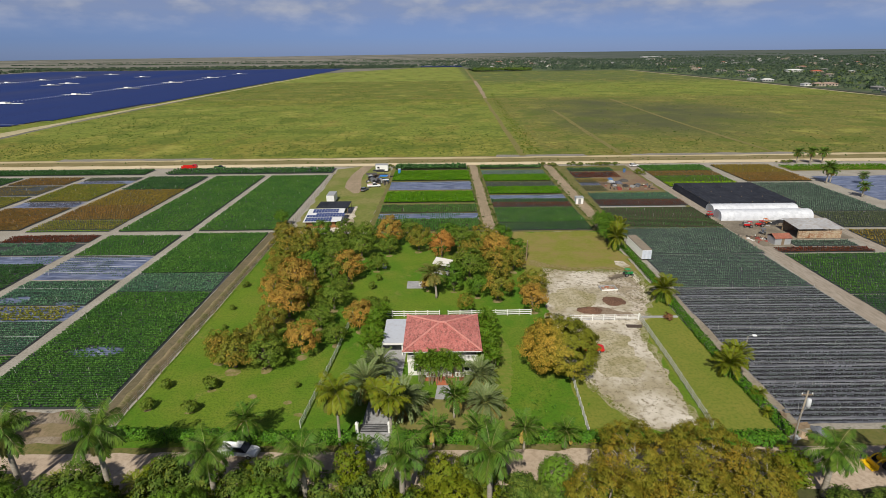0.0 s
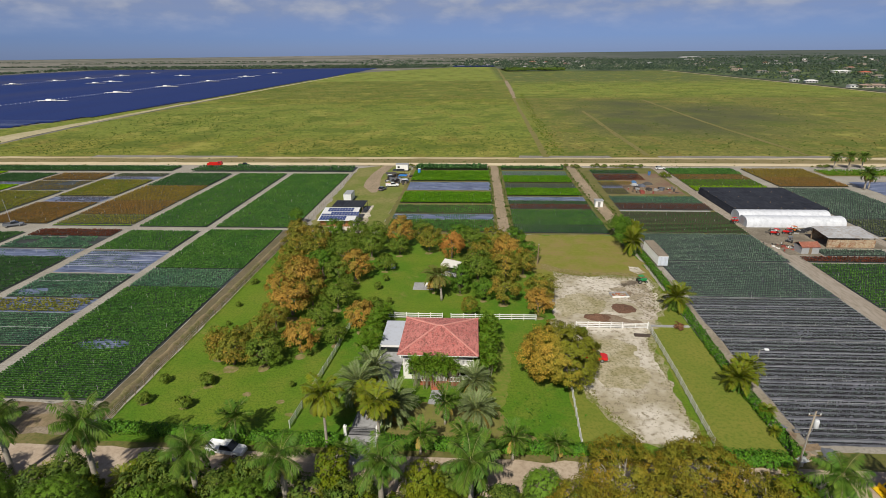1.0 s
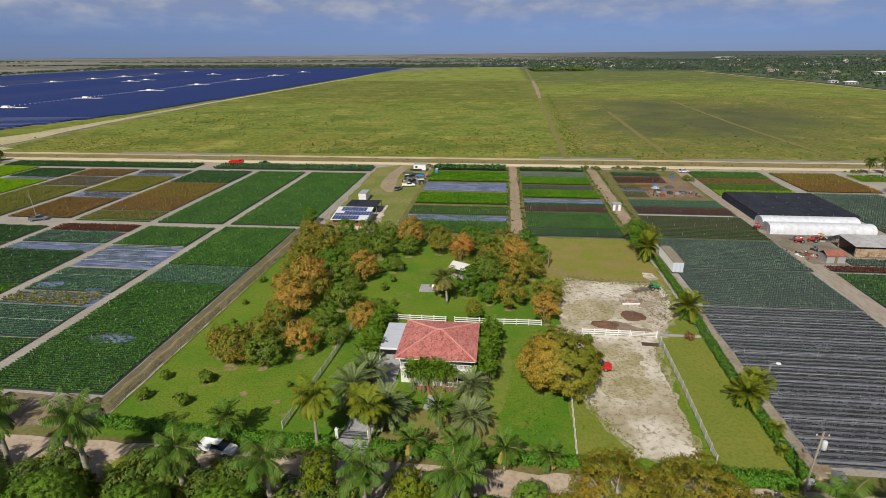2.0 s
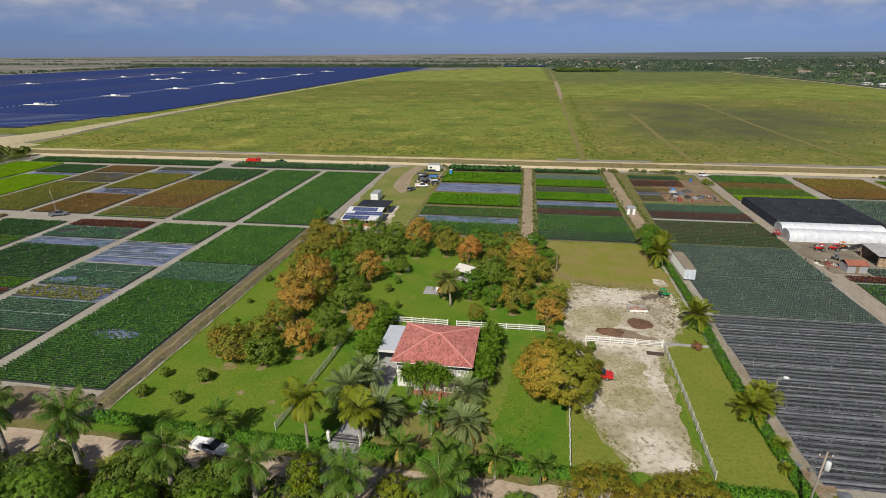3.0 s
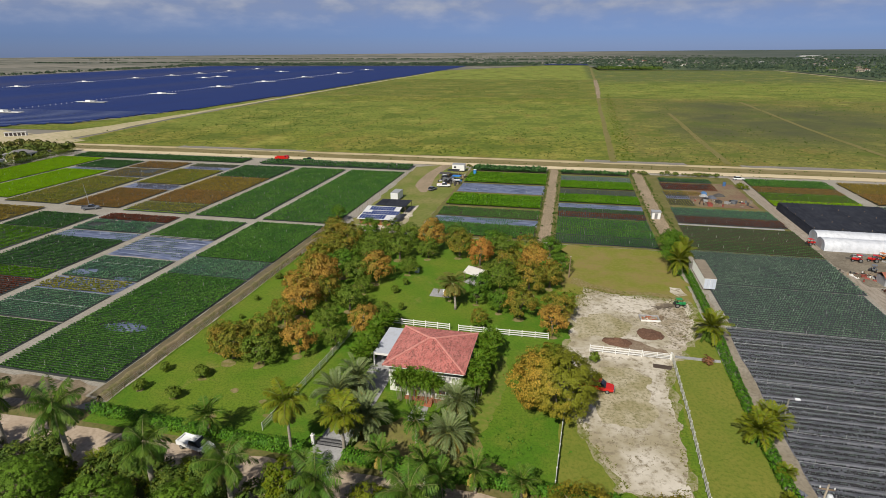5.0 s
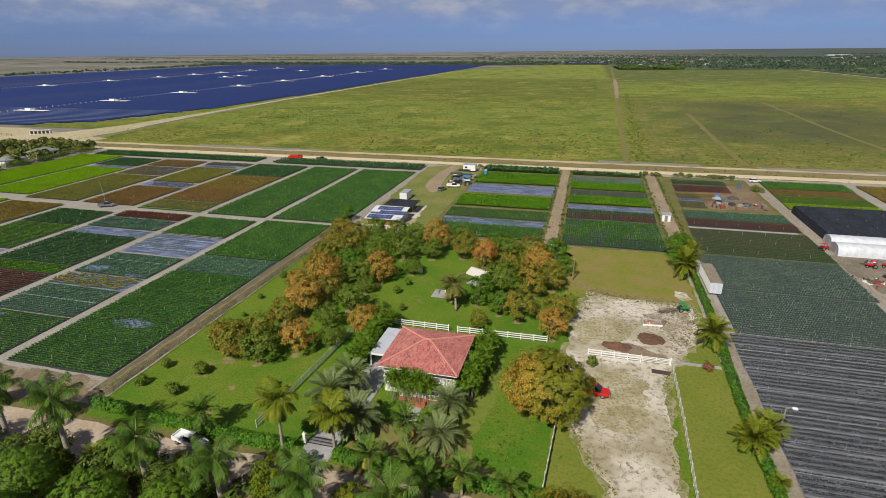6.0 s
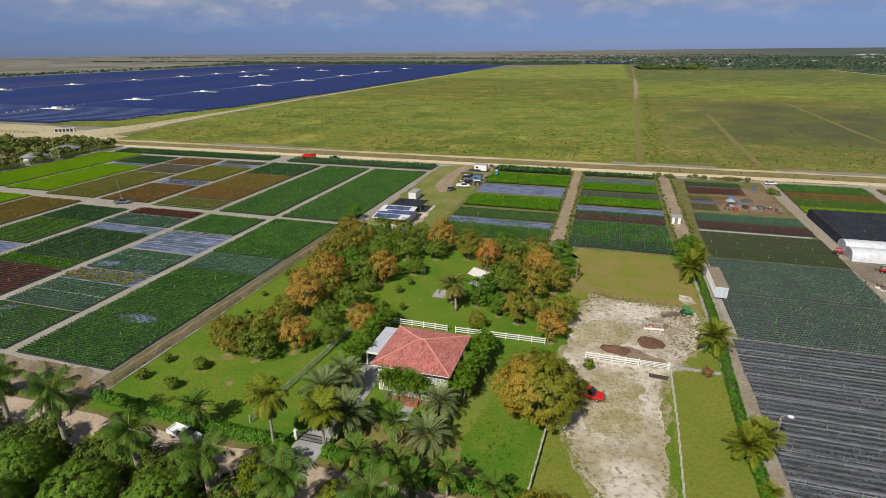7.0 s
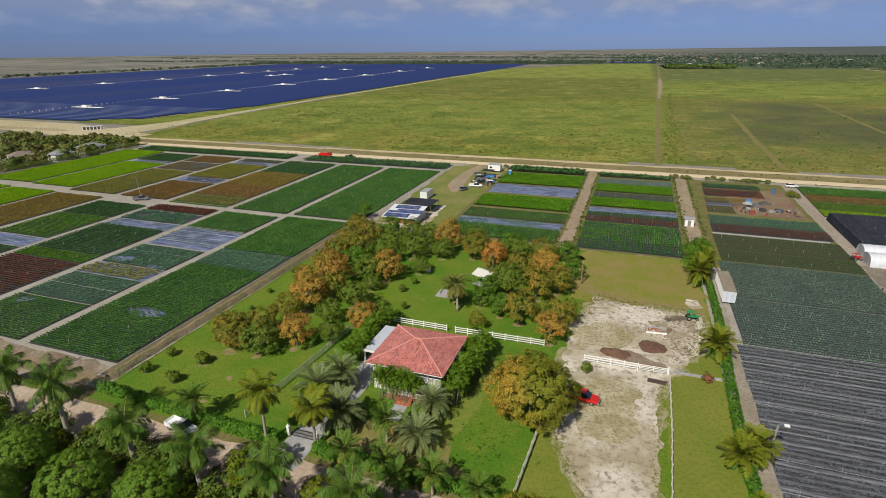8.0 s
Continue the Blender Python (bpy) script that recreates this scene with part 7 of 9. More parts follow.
def wire_fence(points, label, height=1.5, spacing=2.6):
    f = thing("wire_fence", Matrix.Identity(4), label, "fence")
    for (x0, y0), (x1, y1) in zip(points, points[1:]):
        ln = math.hypot(x1 - x0, y1 - y0)
        n = max(1, round(ln / spacing))
        for k in range(n + 1):
            x, y = x0 + (x1 - x0) * k / n, y0 + (y1 - y0) * k / n
            bm = bmesh.new()
            tube(bm, [(0, 0, 0), (0.03 * noise.noise((x, y, 1)), 0, height)], [0.06, 0.05], 6)
            part("post", bm, WOOD, f).matrix_basis = pose(x, y, 0.05)
        ang = math.atan2(y1 - y0, x1 - x0)
        for z in (0.3, 0.6, 0.9, 1.2):
            bm = bmesh.new()
            tube(bm, [(x0, y0, z), (x1, y1, z)], [0.014, 0.014], 3)
            part("wire", bm, GALV, f)


wire_fence([(-49.2, 64.5), (-48.8, 100), (-48.6, 154), (-48.8, 240)], "dark wooden post and wire fence along the field")


# low concrete wall between fence and hedge, driveway gate
def low_wall(x0, x1, y, label):
    w = thing("low_wall", pose(0, 0, 0.06), label, "wall")
    boxes("footing", CONCRETE, w, (x0, x1, y - 0.22, y + 0.22, 0, 0.18))
    boxes("coping", CONCRETE, w, (x0, x1, y - 0.28, y + 0.28, 0.184, 0.30), bevel=0.02)


low_wall(40.6, 48.1, 98.4, "low pale concrete wall across the side lawn")


def drive_gate():
    g = thing("driveway_gate", pose(0, 0, 0.09), "black iron driveway gate between white pillars", "gate")
    for x in (-12.75, -8.05):
        p = boxes("pillar", WHITE, g, (x - 0.20, x + 0.20, 63.60, 64.00, 0, 1.55), bevel=0.015, label="white plastered pillar")
        boxes("pillar_cap", WHITE, p, (x - 0.26, x + 0.26, 63.54, 64.06, 1.552, 1.65), bevel=0.02)
        bm = bmesh.new()
        bmesh.ops.create_uvsphere(bm, u_segments=10, v_segments=7, radius=0.16, matrix=Matrix.Translation((x, 63.8, 1.79)))
        part("ball_finial", bm, WHITE, p, smooth=True)
    for z in (0.15, 0.75, 1.35):
        boxes("cross_bar", BLACK, g, (-12.45, -8.35, 63.77, 63.83, z, z + 0.07))
    n = 27
    for k in range(n):
        x = -12.4 + 4.0 * k / (n - 1)
        bm = bmesh.new()
        tube(bm, [(x, 63.8, 0.08), (x, 63.8, 1.45 + 0.28 * math.sin(math.pi * k / (n - 1)))], [0.022, 0.018], 5)
        part("picket", bm, BLACK, g)
    boxes("apron_slab", CONCRETE, g, (-12.6, -8.2, 59.6, 63.4, 0.01, 0.03))


drive_gate()


# ---- open-sided lawn hut, container and lamp posts ----
def lawn_hut():
    h = thing("garden_hut", pose(0.4, 124.0, 0.06, 0, 0, -28) @ Matrix.Diagonal((0.92, 0.92, 1, 1)), "open garden hut with a pale gabled roof", "hut")
    bm = bmesh.new()
    for s in (-1, 1):
        v = [bm.verts.new(p) for p in ((-2.6, s * 2.4, 2.5), (2.6, s * 2.4, 2.5), (2.6, 0, 3.5), (-2.6, 0, 3.5), (-2.6, s * 2.4, 2.58), (2.6, s * 2.4, 2.58), (2.6, 0, 3.58), (-2.6, 0, 3.58))]
        for q in ((0, 1, 2, 3), (4, 5, 6, 7), (0, 1, 5, 4), (0, 3, 7, 4), (1, 2, 6, 5)):
            bm.faces.new([v[i] for i in q])
    part("roof", bm, paint("pale_roof_sheet", (0.60, 0.58, 0.54), 0.6, dirt=0.45), h)
    for x in (-2.3, 2.3):
        for y in (-2.1, 2.1):
            boxes("post", WOOD, h, (x - 0.08, x + 0.08, y - 0.08, y + 0.08, 0, 2.52))
    boxes("floor", CONCRETE, h, (-2.5, 2.5, -2.3, 2.3, 0.01, 0.1))
    t = thing("picnic_slab", pose(-6.2, 116.0, 0.07), "pale concrete slab under a shade tree", "slab")
    boxes("slab", CONCRETE, t, (-2.4, 2.2, -2.0, 2.0, 0.0, 0.12), bevel=0.02)
    b = thing("bench", pose(-5.0, 115.6, 0.19), "white bench on the concrete slab", "bench")
    boxes("seat", WHITE, b, (-0.8, 0.8, -0.25, 0.25, 0.42, 0.48))
    boxes("backrest", WHITE, b, (-0.8, 0.8, 0.22, 0.28, 0.50, 0.95))
    for x in (-0.7, 0.7):
        boxes("leg", WHITE, b, (x - 0.05, x + 0.05, -0.22, 0.22, 0, 0.418))
    tank = thing("water_drum", pose(-15.0, 126.8, 0.06), "pale grey drum beside a tree", "drum")
    bm = bmesh.new()
    tube(bm, [(0, 0, 0), (0, 0, 0.2), (0, 0, 1.2), (0, 0, 1.32), (0, 0, 1.4)], [0.55, 0.6, 0.6, 0.5, 0.2], 14)
    part("body", bm, paint("pale_blue_grey_drum", (0.46, 0.50, 0.56), 0.5), tank)


lawn_hut()


def container():
    c = thing("storage_container", pose(53.0, 130.1, 0.06, 0, 0, 0.5), "long white storage trailer with a sun-bleached brown roof", "container")
    boxes("body", WHITE, c, (-1.25, 1.25, 0.02, 12.1, 0.35, 2.86), label="white corrugated side walls", bevel=0.02)
    boxes("roof", TAUPE, c, (-1.30, 1.30, 0.0, 12.12, 2.864, 2.95), bevel=0.01)
    for s in (-1, 1):
        for k in range(26):
            y = 0.3 + k * 0.46
            boxes("side_rib", WHITE, c, (s * 1.252 if s > 0 else -1.29, 1.29 if s > 0 else -1.252, y, y + 0.16, 0.45, 2.8))
    for s in (-1, 1):
        d = boxes("door", paint("blue_white_door", (0.55, 0.60, 0.68), 0.5, dirt=0.4), c, (min(0.03 * s, 1.2 * s), max(0.03 * s, 1.2 * s), -0.045, 0.012, 0.42, 2.8))
        boxes("lock_rod", CHROME, d, (0.55 * s - 0.02, 0.55 * s + 0.02, -0.085, -0.05, 0.5, 2.7))
    for x in (-1.0, 0.7):
        for y in (0.6, 10.8):
            boxes("skid", WOOD, c, (x, x + 0.3, y, y + 0.5, 0, 0.345))


container()


def utility_pole():
    p = thing("utility_pole", pose(47.5, 59.4, 0.03), "wooden utility pole with a grey transformer and cross arm", "utility pole")
    bm = bmesh.new()
    tube(bm, [(0, 0, -0.2), (0.1, 0, 4.5), (0.35, 0, 9.6)], [0.15, 0.125, 0.09], 9)
    part("pole", bm, surface("grey_pole_wood", (0.36, 0.31, 0.24), (0.28, 0.24, 0.19), None, 0.8, 5.0), p, smooth=True)
    bm = bmesh.new()
    tube(bm, [(0.75, -0.05, 7.1), (0.75, -0.05, 7.25), (0.75, -0.05, 8.2), (0.75, -0.05, 8.35)], [0.22, 0.30, 0.30, 0.2], 12)
    part("transformer", bm, paint("pale_grey_can", (0.60, 0.62, 0.64), 0.4), p, smooth=True)
    boxes("cross_arm", WOOD, p, (-0.45, 1.05, -0.05, 0.05, 8.9, 9.02))
    for x in (-0.38, 0.35, 0.98):
        bm = bmesh.new()
        tube(bm, [(x, 0, 9.045), (x, 0, 9.15), (x, 0, 9.3)], [0.05, 0.08, 0.04], 7)
        part("insulator", bm, WHITE, p)
    bm = bmesh.new()
    tube(bm, [(0.0, -0.2, 0.05), (0.1, -0.12, 6.0), (0.55, -0.1, 7.2)], [0.03, 0.03, 0.025], 5)
    part("conduit", bm, GALV, p)
    g = boxes("meter_box", CHROME, p, (-0.02, 0.34, -0.36, -0.17, 1.3, 1.9))
    l = thing("lamp_post", pose(51.7, 80.2, 0.06), "grey wooden lamp post with a white floodlight", "lamp post")
    bm = bmesh.new()
    tube(bm, [(0, 0, -0.1), (0.02, 0, 3), (0.05, 0, 5.9)], [0.13, 0.11, 0.09], 8)
    part("pole", bm, surface("grey_lamp_pole", (0.33, 0.31, 0.27), (0.26, 0.24, 0.2), None, 0.8, 5.0), l, smooth=True)
    bm = bmesh.new()
    tube(bm, [(0.05, 0, 5.75), (0.4, -0.1, 6.05), (0.8, -0.2, 6.1)], [0.04, 0.035, 0.03], 6)
    part("arm", bm, GALV, l)
    boxes("lamp_head", paint("white_lamp_shell", (0.85, 0.86, 0.88), 0.35, dirt=0.05), l, (0.7, 1.35, -0.45, 0.05, 5.98, 6.22), bevel=0.06)


utility_pole()


# ---- solar-roofed workshop and its yard ----
def solar_panel_grid(parent, m, cols, rows, w=1.0, h=1.65):
    for i in range(cols):
        for j in range(rows):
            bm = bmesh.new()
            box(bm, i * w + 0.02, (i + 1) * w - 0.02, j * h + 0.02, (j + 1) * h - 0.02, 0.06, 0.10)
            p = part("solar_panel", bm, SOLAR, parent, "dark blue solar panel")
            p.matrix_basis = m
            bm = bmesh.new()
            for x in (0.02, w - 0.05):
                box(bm, i * w + x, i * w + x + 0.03, j * h + 0.02, (j + 1) * h - 0.02, 0.102, 0.115)
            for y in (0.02, h / 2, h - 0.05):
                box(bm, i * w + 0.052, (i + 1) * w - 0.052, j * h + y, j * h + y + 0.03, 0.102, 0.115)
            part("panel_frame", bm, COLD, p)


def workshop():
    w = thing("workshop", pose(-43.2, 160.7, 0.06, 0, 0, 1.5) @ Matrix.Diagonal((0.92, 0.95, 1, 1)), "single-storey workshop with solar panels on its pale roof", "workshop")
    W, D = 11.6, 10.5
    boxes("wall", paint("grey_clad_wall", (0.55, 0.54, 0.51), 0.7, dirt=0.4), w, (0, 0.2, 0, D, 0, 2.2), (W - 0.2, W, 0, D, 0, 2.2), (0.21, W - 0.21, D - 0.2, D, 0, 3.0))
    boxes("front_wall", WARMWOOD, w, (0.21, W - 0.21, 0, 0.2, 0, 2.15), label="warm brown timber front wall")
    for x in (3.0, 8.4, 10.6):
        f = boxes("window", WOOD, w, (x - 0.6, x + 0.6, -0.05, -0.003, 0.9, 2.0))
        boxes("pane", DARKGLASS, f, (x - 0.52, x + 0.52, -0.07, -0.053, 0.98, 1.92))
    slope = math.atan2(1.05, D + 1.6)
    m = Matrix.Translation((-0.6, -1.0, 2.2)) @ Matrix.Rotation(slope, 4, "X")
    bm = bmesh.new()
    box(bm, 0, W + 1.2, 0, D + 1.6, -0.06, 0.0)
    roof = part("roof", bm, paint("white_roof_sheet", (0.70, 0.71, 0.73), 0.5, dirt=0.25), w)
    roof.matrix_basis = m
    for k in range(22):
        bm = bmesh.new()
        box(bm, 0.2 + k * 0.57, 0.26 + k * 0.57, 0.02, D + 1.55, 0.002, 0.035)
        part("roof_rib", bm, WHITE, w).matrix_basis = m
    solar_panel_grid(w, m @ Matrix.Translation((0.5, 0.5, 0)), 9, 2)
    solar_panel_grid(w, m @ Matrix.Translation((3.4, 4.3, 0)), 10, 2)
    solar_panel_grid(w, m @ Matrix.Translation((0.4, 4.3, 0)), 3, 1)
    solar_panel_grid(w, m @ Matrix.Translation((1.8, 8.1, 0)), 9, 2)
    for x in (0.3, 4.3, 8.3, 11.2):
        boxes("porch_post", WOOD, w, (x - 0.07, x + 0.07, -0.75, -0.61, 0, 2.13))
    s = thing("shade_canopy", pose(-42.6, 173.6, 0.06) @ Matrix.Diagonal((0.86, 0.95, 0.95, 1)), "black shade-cloth canopy behind the workshop", "canopy")
    boxes("canopy", SHADENET, s, (0, 12.5, 0, 8.8, 2.9, 2.96))
    for x in (0.2, 6.2, 12.3):
        for y in (0.2, 8.6):
            boxes("post", WOOD, s, (x - 0.07, x + 0.07, y - 0.07, y + 0.07, 0, 2.895))
    for x, wd in ((-42.4, 2.8),):
        b = thing("storage_box", pose(x, 190.0, 0.06), "white box container in the work yard", "container", "yard boxes")
        boxes("body", WHITE, b, (0, wd, 0, 6.2, 0.12, 2.8), bevel=0.03)
        boxes("roof_edge", GALV, b, (-0.03, wd + 0.03, -0.03, 6.23, 2.804, 2.87))
        boxes("door", paint("white_box_door", (0.70, 0.71, 0.72), 0.5), b, (0.15, wd / 2 - 0.02, -0.04, -0.003, 0.2, 2.6), (wd / 2 + 0.02, wd - 0.15, -0.04, -0.003, 0.2, 2.6))
        boxes("skid", WOOD, b, (0.1, wd - 0.1, 0.2, 0.5, 0, 0.116), (0.1, wd - 0.1, 5.6, 5.9, 0, 0.116))
    t = thing("farm_trailer", pose(-30.5, 243.0, 0.06), "white farm shed trailer by the dirt road", "trailer")
    boxes("body", WHITE, t, (0, 5.6, 0, 3.0, 0.5, 3.2), bevel=0.03)
    boxes("roof", GALV, t, (-0.1, 5.7, -0.1, 3.1, 3.204, 3.3))
    boxes("window", DARKGLASS, t, (0.8, 1.8, -0.03, -0.003, 1.6, 2.4))
    boxes("skirt", BLACK, t, (0.2, 5.4, 0.1, 2.9, 0.0, 0.496))
    b = thing("portable_toilet", pose(-19.9, 238.0, 0.06), "blue portable toilet at the end of the yard", "portable toilet")
    boxes("body", BLUE, b, (0, 1.15, 0, 1.15, 0.1, 2.1), bevel=0.03)
    boxes("roof", WHITE, b, (-0.04, 1.19, -0.04, 1.19, 2.104, 2.3), bevel=0.08)
    boxes("door", paint("blue_door", (0.05, 0.27, 0.62), 0.4), b, (0.15, 1.0, -0.03, -0.003, 0.15, 2.0))
    boxes("base", BLACK, b, (0.05, 1.1, 0.05, 1.1, 0, 0.096))


workshop()


# ---- greenhouse tunnels, shed and shade house in the east ----
def tunnel(x0, x1, y0, width, height, label):
    t = thing("greenhouse_tunnel", pose(x0, y0, 0.06), label, "greenhouse", "film tunnels")
    ln, n, seg = x1 - x0, 15, 16
    bm = bmesh.new()
    rings = []
    for i in range(2 * n + 1):
        x = ln * i / (2 * n)
        sag = 0.015 if i % 2 else 0.0
        ring = []
        for k in range(seg + 1):
            a = math.pi * k / seg
            c, s = math.cos(a), math.sin(a)
            ring.append(bm.verts.new((x, width / 2 - (width / 2 - sag) * math.copysign(abs(c) ** 0.75, c), 0.05 + (height - sag) * abs(s) ** 0.75)))
        rings.append(ring)
    for a, b in zip(rings, rings[1:]):
        for k in range(seg):
            bm.faces.new((a[k], a[k + 1], b[k + 1], b[k]))
    ob = part("film_cover", bm, FILMWHITE, t, "white plastic film cover", smooth=True)
    for i in range(0, n + 1):
        bm = bmesh.new()
        x = ln * i / n
        tube(bm, [(x, width / 2 - (width / 2 + 0.02) * math.copysign(abs(math.cos(math.pi * k / 12)) ** 0.75, math.cos(math.pi * k / 12)), 0.05 + (height + 0.02) * abs(math.sin(math.pi * k / 12)) ** 0.75) for k in range(13)], [0.03] * 13, 4)
        part("hoop", bm, FILMWHITE, t)
    for x in (0.02, ln - 0.02):
        bm = bmesh.new()
        f = [bm.verts.new((x, width / 2 - (width / 2 - 0.1) * math.copysign(abs(math.cos(math.pi * k / seg)) ** 0.75, math.cos(math.pi * k / seg)), 0.05 + (height - 0.1) * abs(math.sin(math.pi * k / seg)) ** 0.75)) for k in range(seg + 1)]
        bm.faces.new(f)
        part("end_film", bm, paint("grey_end_film", (0.42, 0.46, 0.50), 0.3, dirt=0.3), t)
        boxes("end_door", GALV, t, (x - 0.05, x + 0.05, width / 2 - 1.1, width / 2 + 1.1, 0.0, 2.4))


tunnel(88.9, 118.3, 163.4, 5.7, 2.8, "long white film greenhouse tunnel beside the machine yard")
tunnel(89.6, 117.6, 170.0, 5.7, 2.8, "second long white film greenhouse tunnel")


def open_shed():
    s = thing("machine_shed", pose(102.2, 145.9, 0.06) @ Matrix.Diagonal((1, 1, 0.84, 1)), "open machine shed with a pale metal roof and rusty walls", "shed")
    W, D = 12.4, 7.6
    bm = bmesh.new()
    v = [bm.verts.new(p) for p in ((-0.4, -0.5, 3.5), (W + 0.4, -0.5, 3.5), (W + 0.4, D + 0.4, 4.3), (-0.4, D + 0.4, 4.3), (-0.4, -0.5, 3.58), (W + 0.4, -0.5, 3.58), (W + 0.4, D + 0.4, 4.38), (-0.4, D + 0.4, 4.38))]
    for q in ((0, 3, 2, 1), (4, 5, 6, 7), (0, 1, 5, 4), (1, 2, 6, 5), (2, 3, 7, 6), (3, 0, 4, 7)):
        bm.faces.new([v[i] for i in q])
    part("roof", bm, PALEROOF, s)
    for k in range(12):
        x = 0.2 + k * W / 12
        boxes("wall_sheet", RUST, s, (x, x + W / 12 - 0.03, -0.06 - 0.03 * (k % 2), -0.02 - 0.03 * (k % 2), 0.1, 2.75 + 0.25 * noise.noise((k, 1, 1))), label="rust-streaked metal sheet")
    for x in (0.1, 4.6, 9.1, W - 0.1):
        boxes("post", WOOD, s, (x - 0.1, x + 0.1, 0.06, 0.26, 0, 3.5))
        boxes("post", WOOD, s, (x - 0.1, x + 0.1, D - 0.3, D - 0.1, 0, 4.24))
    boxes("back_wall", RUST, s, (0.0, W, D - 0.05, D, 0.0, 3.4))
    r = thing("tool_hut", pose(92.6, 140.6, 0.06, 0, 0, 4) @ Matrix.Diagonal((0.78, 0.85, 0.95, 1)), "small hut with a rusty red gabled roof", "hut")
    boxes("wall", GALV, r, (0, 6.0, 0, 0.1, 0, 2.1), (0, 0.1, 0.11, 4.0, 0, 2.1), (5.9, 6.0, 0.11, 4.0, 0, 2.1), (0.11, 5.89, 3.9, 4.0, 0, 2.1))
    bm = bmesh.new()
    for a, b in ((-0.3, 2.0), (4.3, 2.0)):
        v = [bm.verts.new(p) for p in ((-0.3, a, 2.0), (6.3, a, 2.0), (6.3, b, 3.0), (-0.3, b, 3.0), (-0.3, a, 2.07), (6.3, a, 2.07), (6.3, b, 3.07), (-0.3, b, 3.07))]
        for q in ((0, 3, 2, 1), (4, 5, 6, 7), (0, 1, 5, 4), (0, 4, 7, 3), (1, 2, 6, 5)):
            bm.faces.new([v[i] for i in q])
    part("roof", bm, surface("rusty_red_roof", (0.30, 0.10, 0.065), (0.22, 0.085, 0.06), (0.36, 0.18, 0.12), 0.6, 2.0), r)
    boxes("door", WOOD, r, (2.5, 3.5, -0.05, -0.003, 0, 1.95))


open_shed()


def shade_house():
    s = thing("shade_house", Matrix.Identity(4), "large flat shade house under black netting", "shade house")
    x0, x1, y0, y1, h = 90.8, 120.8, 176.6, 205.5, 2.4
    nx, ny = 12, 12
    verts, faces = [], []
    for j in range(ny + 1):
        for i in range(nx + 1):
            x, y = x0 + (x1 - x0) * i / nx, y0 + (y1 - y0) * j / ny
            verts.append((x, y, h - (0.16 if (i % 3 and j % 3) else 0.0) + 0.05 * noise.noise((x, y, 0))))
    faces = [(j * (nx + 1) + i, j * (nx + 1) + i + 1, (j + 1) * (nx + 1) + i + 1, (j + 1) * (nx + 1) + i) for j in range(ny) for i in range(nx)]
    mesh_object("net_roof", verts, faces, SHADENET, s, "black net stretched over posts")
    for a, b in (((x0, y0), (x1, y0)), ((x0, y0), (x0, y1)), ((x1, y0), (x1, y1)), ((x0, y1), (x1, y1))):
        n = 12
        vs, fs = [], []
        for k in range(n + 1):
            x, y = a[0] + (b[0] - a[0]) * k / n, a[1] + (b[1] - a[1]) * k / n
            vs += [(x, y, h - 0.05), (x + (-0.5 if b[0] == a[0] and a[0] == x0 else 0), y - (0.5 if a[1] == b[1] == y0 else 0), 0.06)]
        fs = [(2 * k, 2 * k + 1, 2 * k + 3, 2 * k + 2) for k in range(n)]
        mesh_object("net_side", vs, fs, SHADENET, s)
    for i in range(5):
        for j in range(5):
            x, y = x0 + 0.2 + (x1 - x0 - 0.4) * i / 4, y0 + 0.2 + (y1 - y0 - 0.4) * j / 4
            boxes("post", WOOD, s, (x - 0.06, x + 0.06, y - 0.06, y + 0.06, 0.06, h + 0.35))


shade_house()


def small_pump_house():
    p = thing("pump_house", pose(47.6, 185.0, 0.06), "small white pump house beside the brown track", "hut")
    boxes("wall", WHITE, p, (0, 2.6, 0, 2.4, 0, 2.3), bevel=0.02)
    boxes("roof", GALV, p, (-0.2, 2.8, -0.2, 2.6, 2.304, 2.42))
    boxes("door", CHROME, p, (0.8, 1.7, -0.04, -0.003, 0, 1.95))
    c = thing("concrete_strip", pose(0, 0, 0.05), "pale concrete strip between two beds", "slab")
    boxes("strip", CONCRETE, c, (55.0, 85.0, 180.4, 181.3, 0, 0.12))


small_pump_house()

# ---- vehicles ----
def wheel(parent, x, y, r=0.37, w=0.25):
    bm = bmesh.new()
    s = 1 if y > 0 else -1
    tube(bm, [(x, y - w / 2, r), (x, y - w / 2 + 0.04, r), (x, y + w / 2 - 0.04, r), (x, y + w / 2, r)], [r * 0.9, r, r, r * 0.9], 16)
    t = part("wheel", bm, RUBBER, parent, smooth=True)
    bm = bmesh.new()
    yy = y + s * (w / 2 + 0.004)
    tube(bm, [(x, yy, r), (x, yy + s * 0.02, r)], [r * 0.58, r * 0.45], 12)
    part("rim", bm, CHROME, t)


def loft(bm, sections):
    """A closed body through sections (x, half width, z low, z high, tuck)."""
    rings = []
    for x, hw, z0, z1, tuck in sections:
        zm = z0 + (z1 - z0) * 0.55
        rings.append([bm.verts.new(p) for p in ((x, -hw * 0.92, z0), (x, -hw, z0 + 0.12), (x, -hw, zm), (x, -hw * tuck, z1), (x, hw * tuck, z1), (x, hw, zm), (x, hw, z0 + 0.12), (x, hw * 0.92, z0))])
    for a, b in zip(rings, rings[1:]):
        for k in range(8):
            bm.faces.new((a[k], a[(k + 1) % 8], b[(k + 1) % 8], b[k]))
    bm.faces.new(rings[0][::-1])
    bm.faces.new(rings[-1])


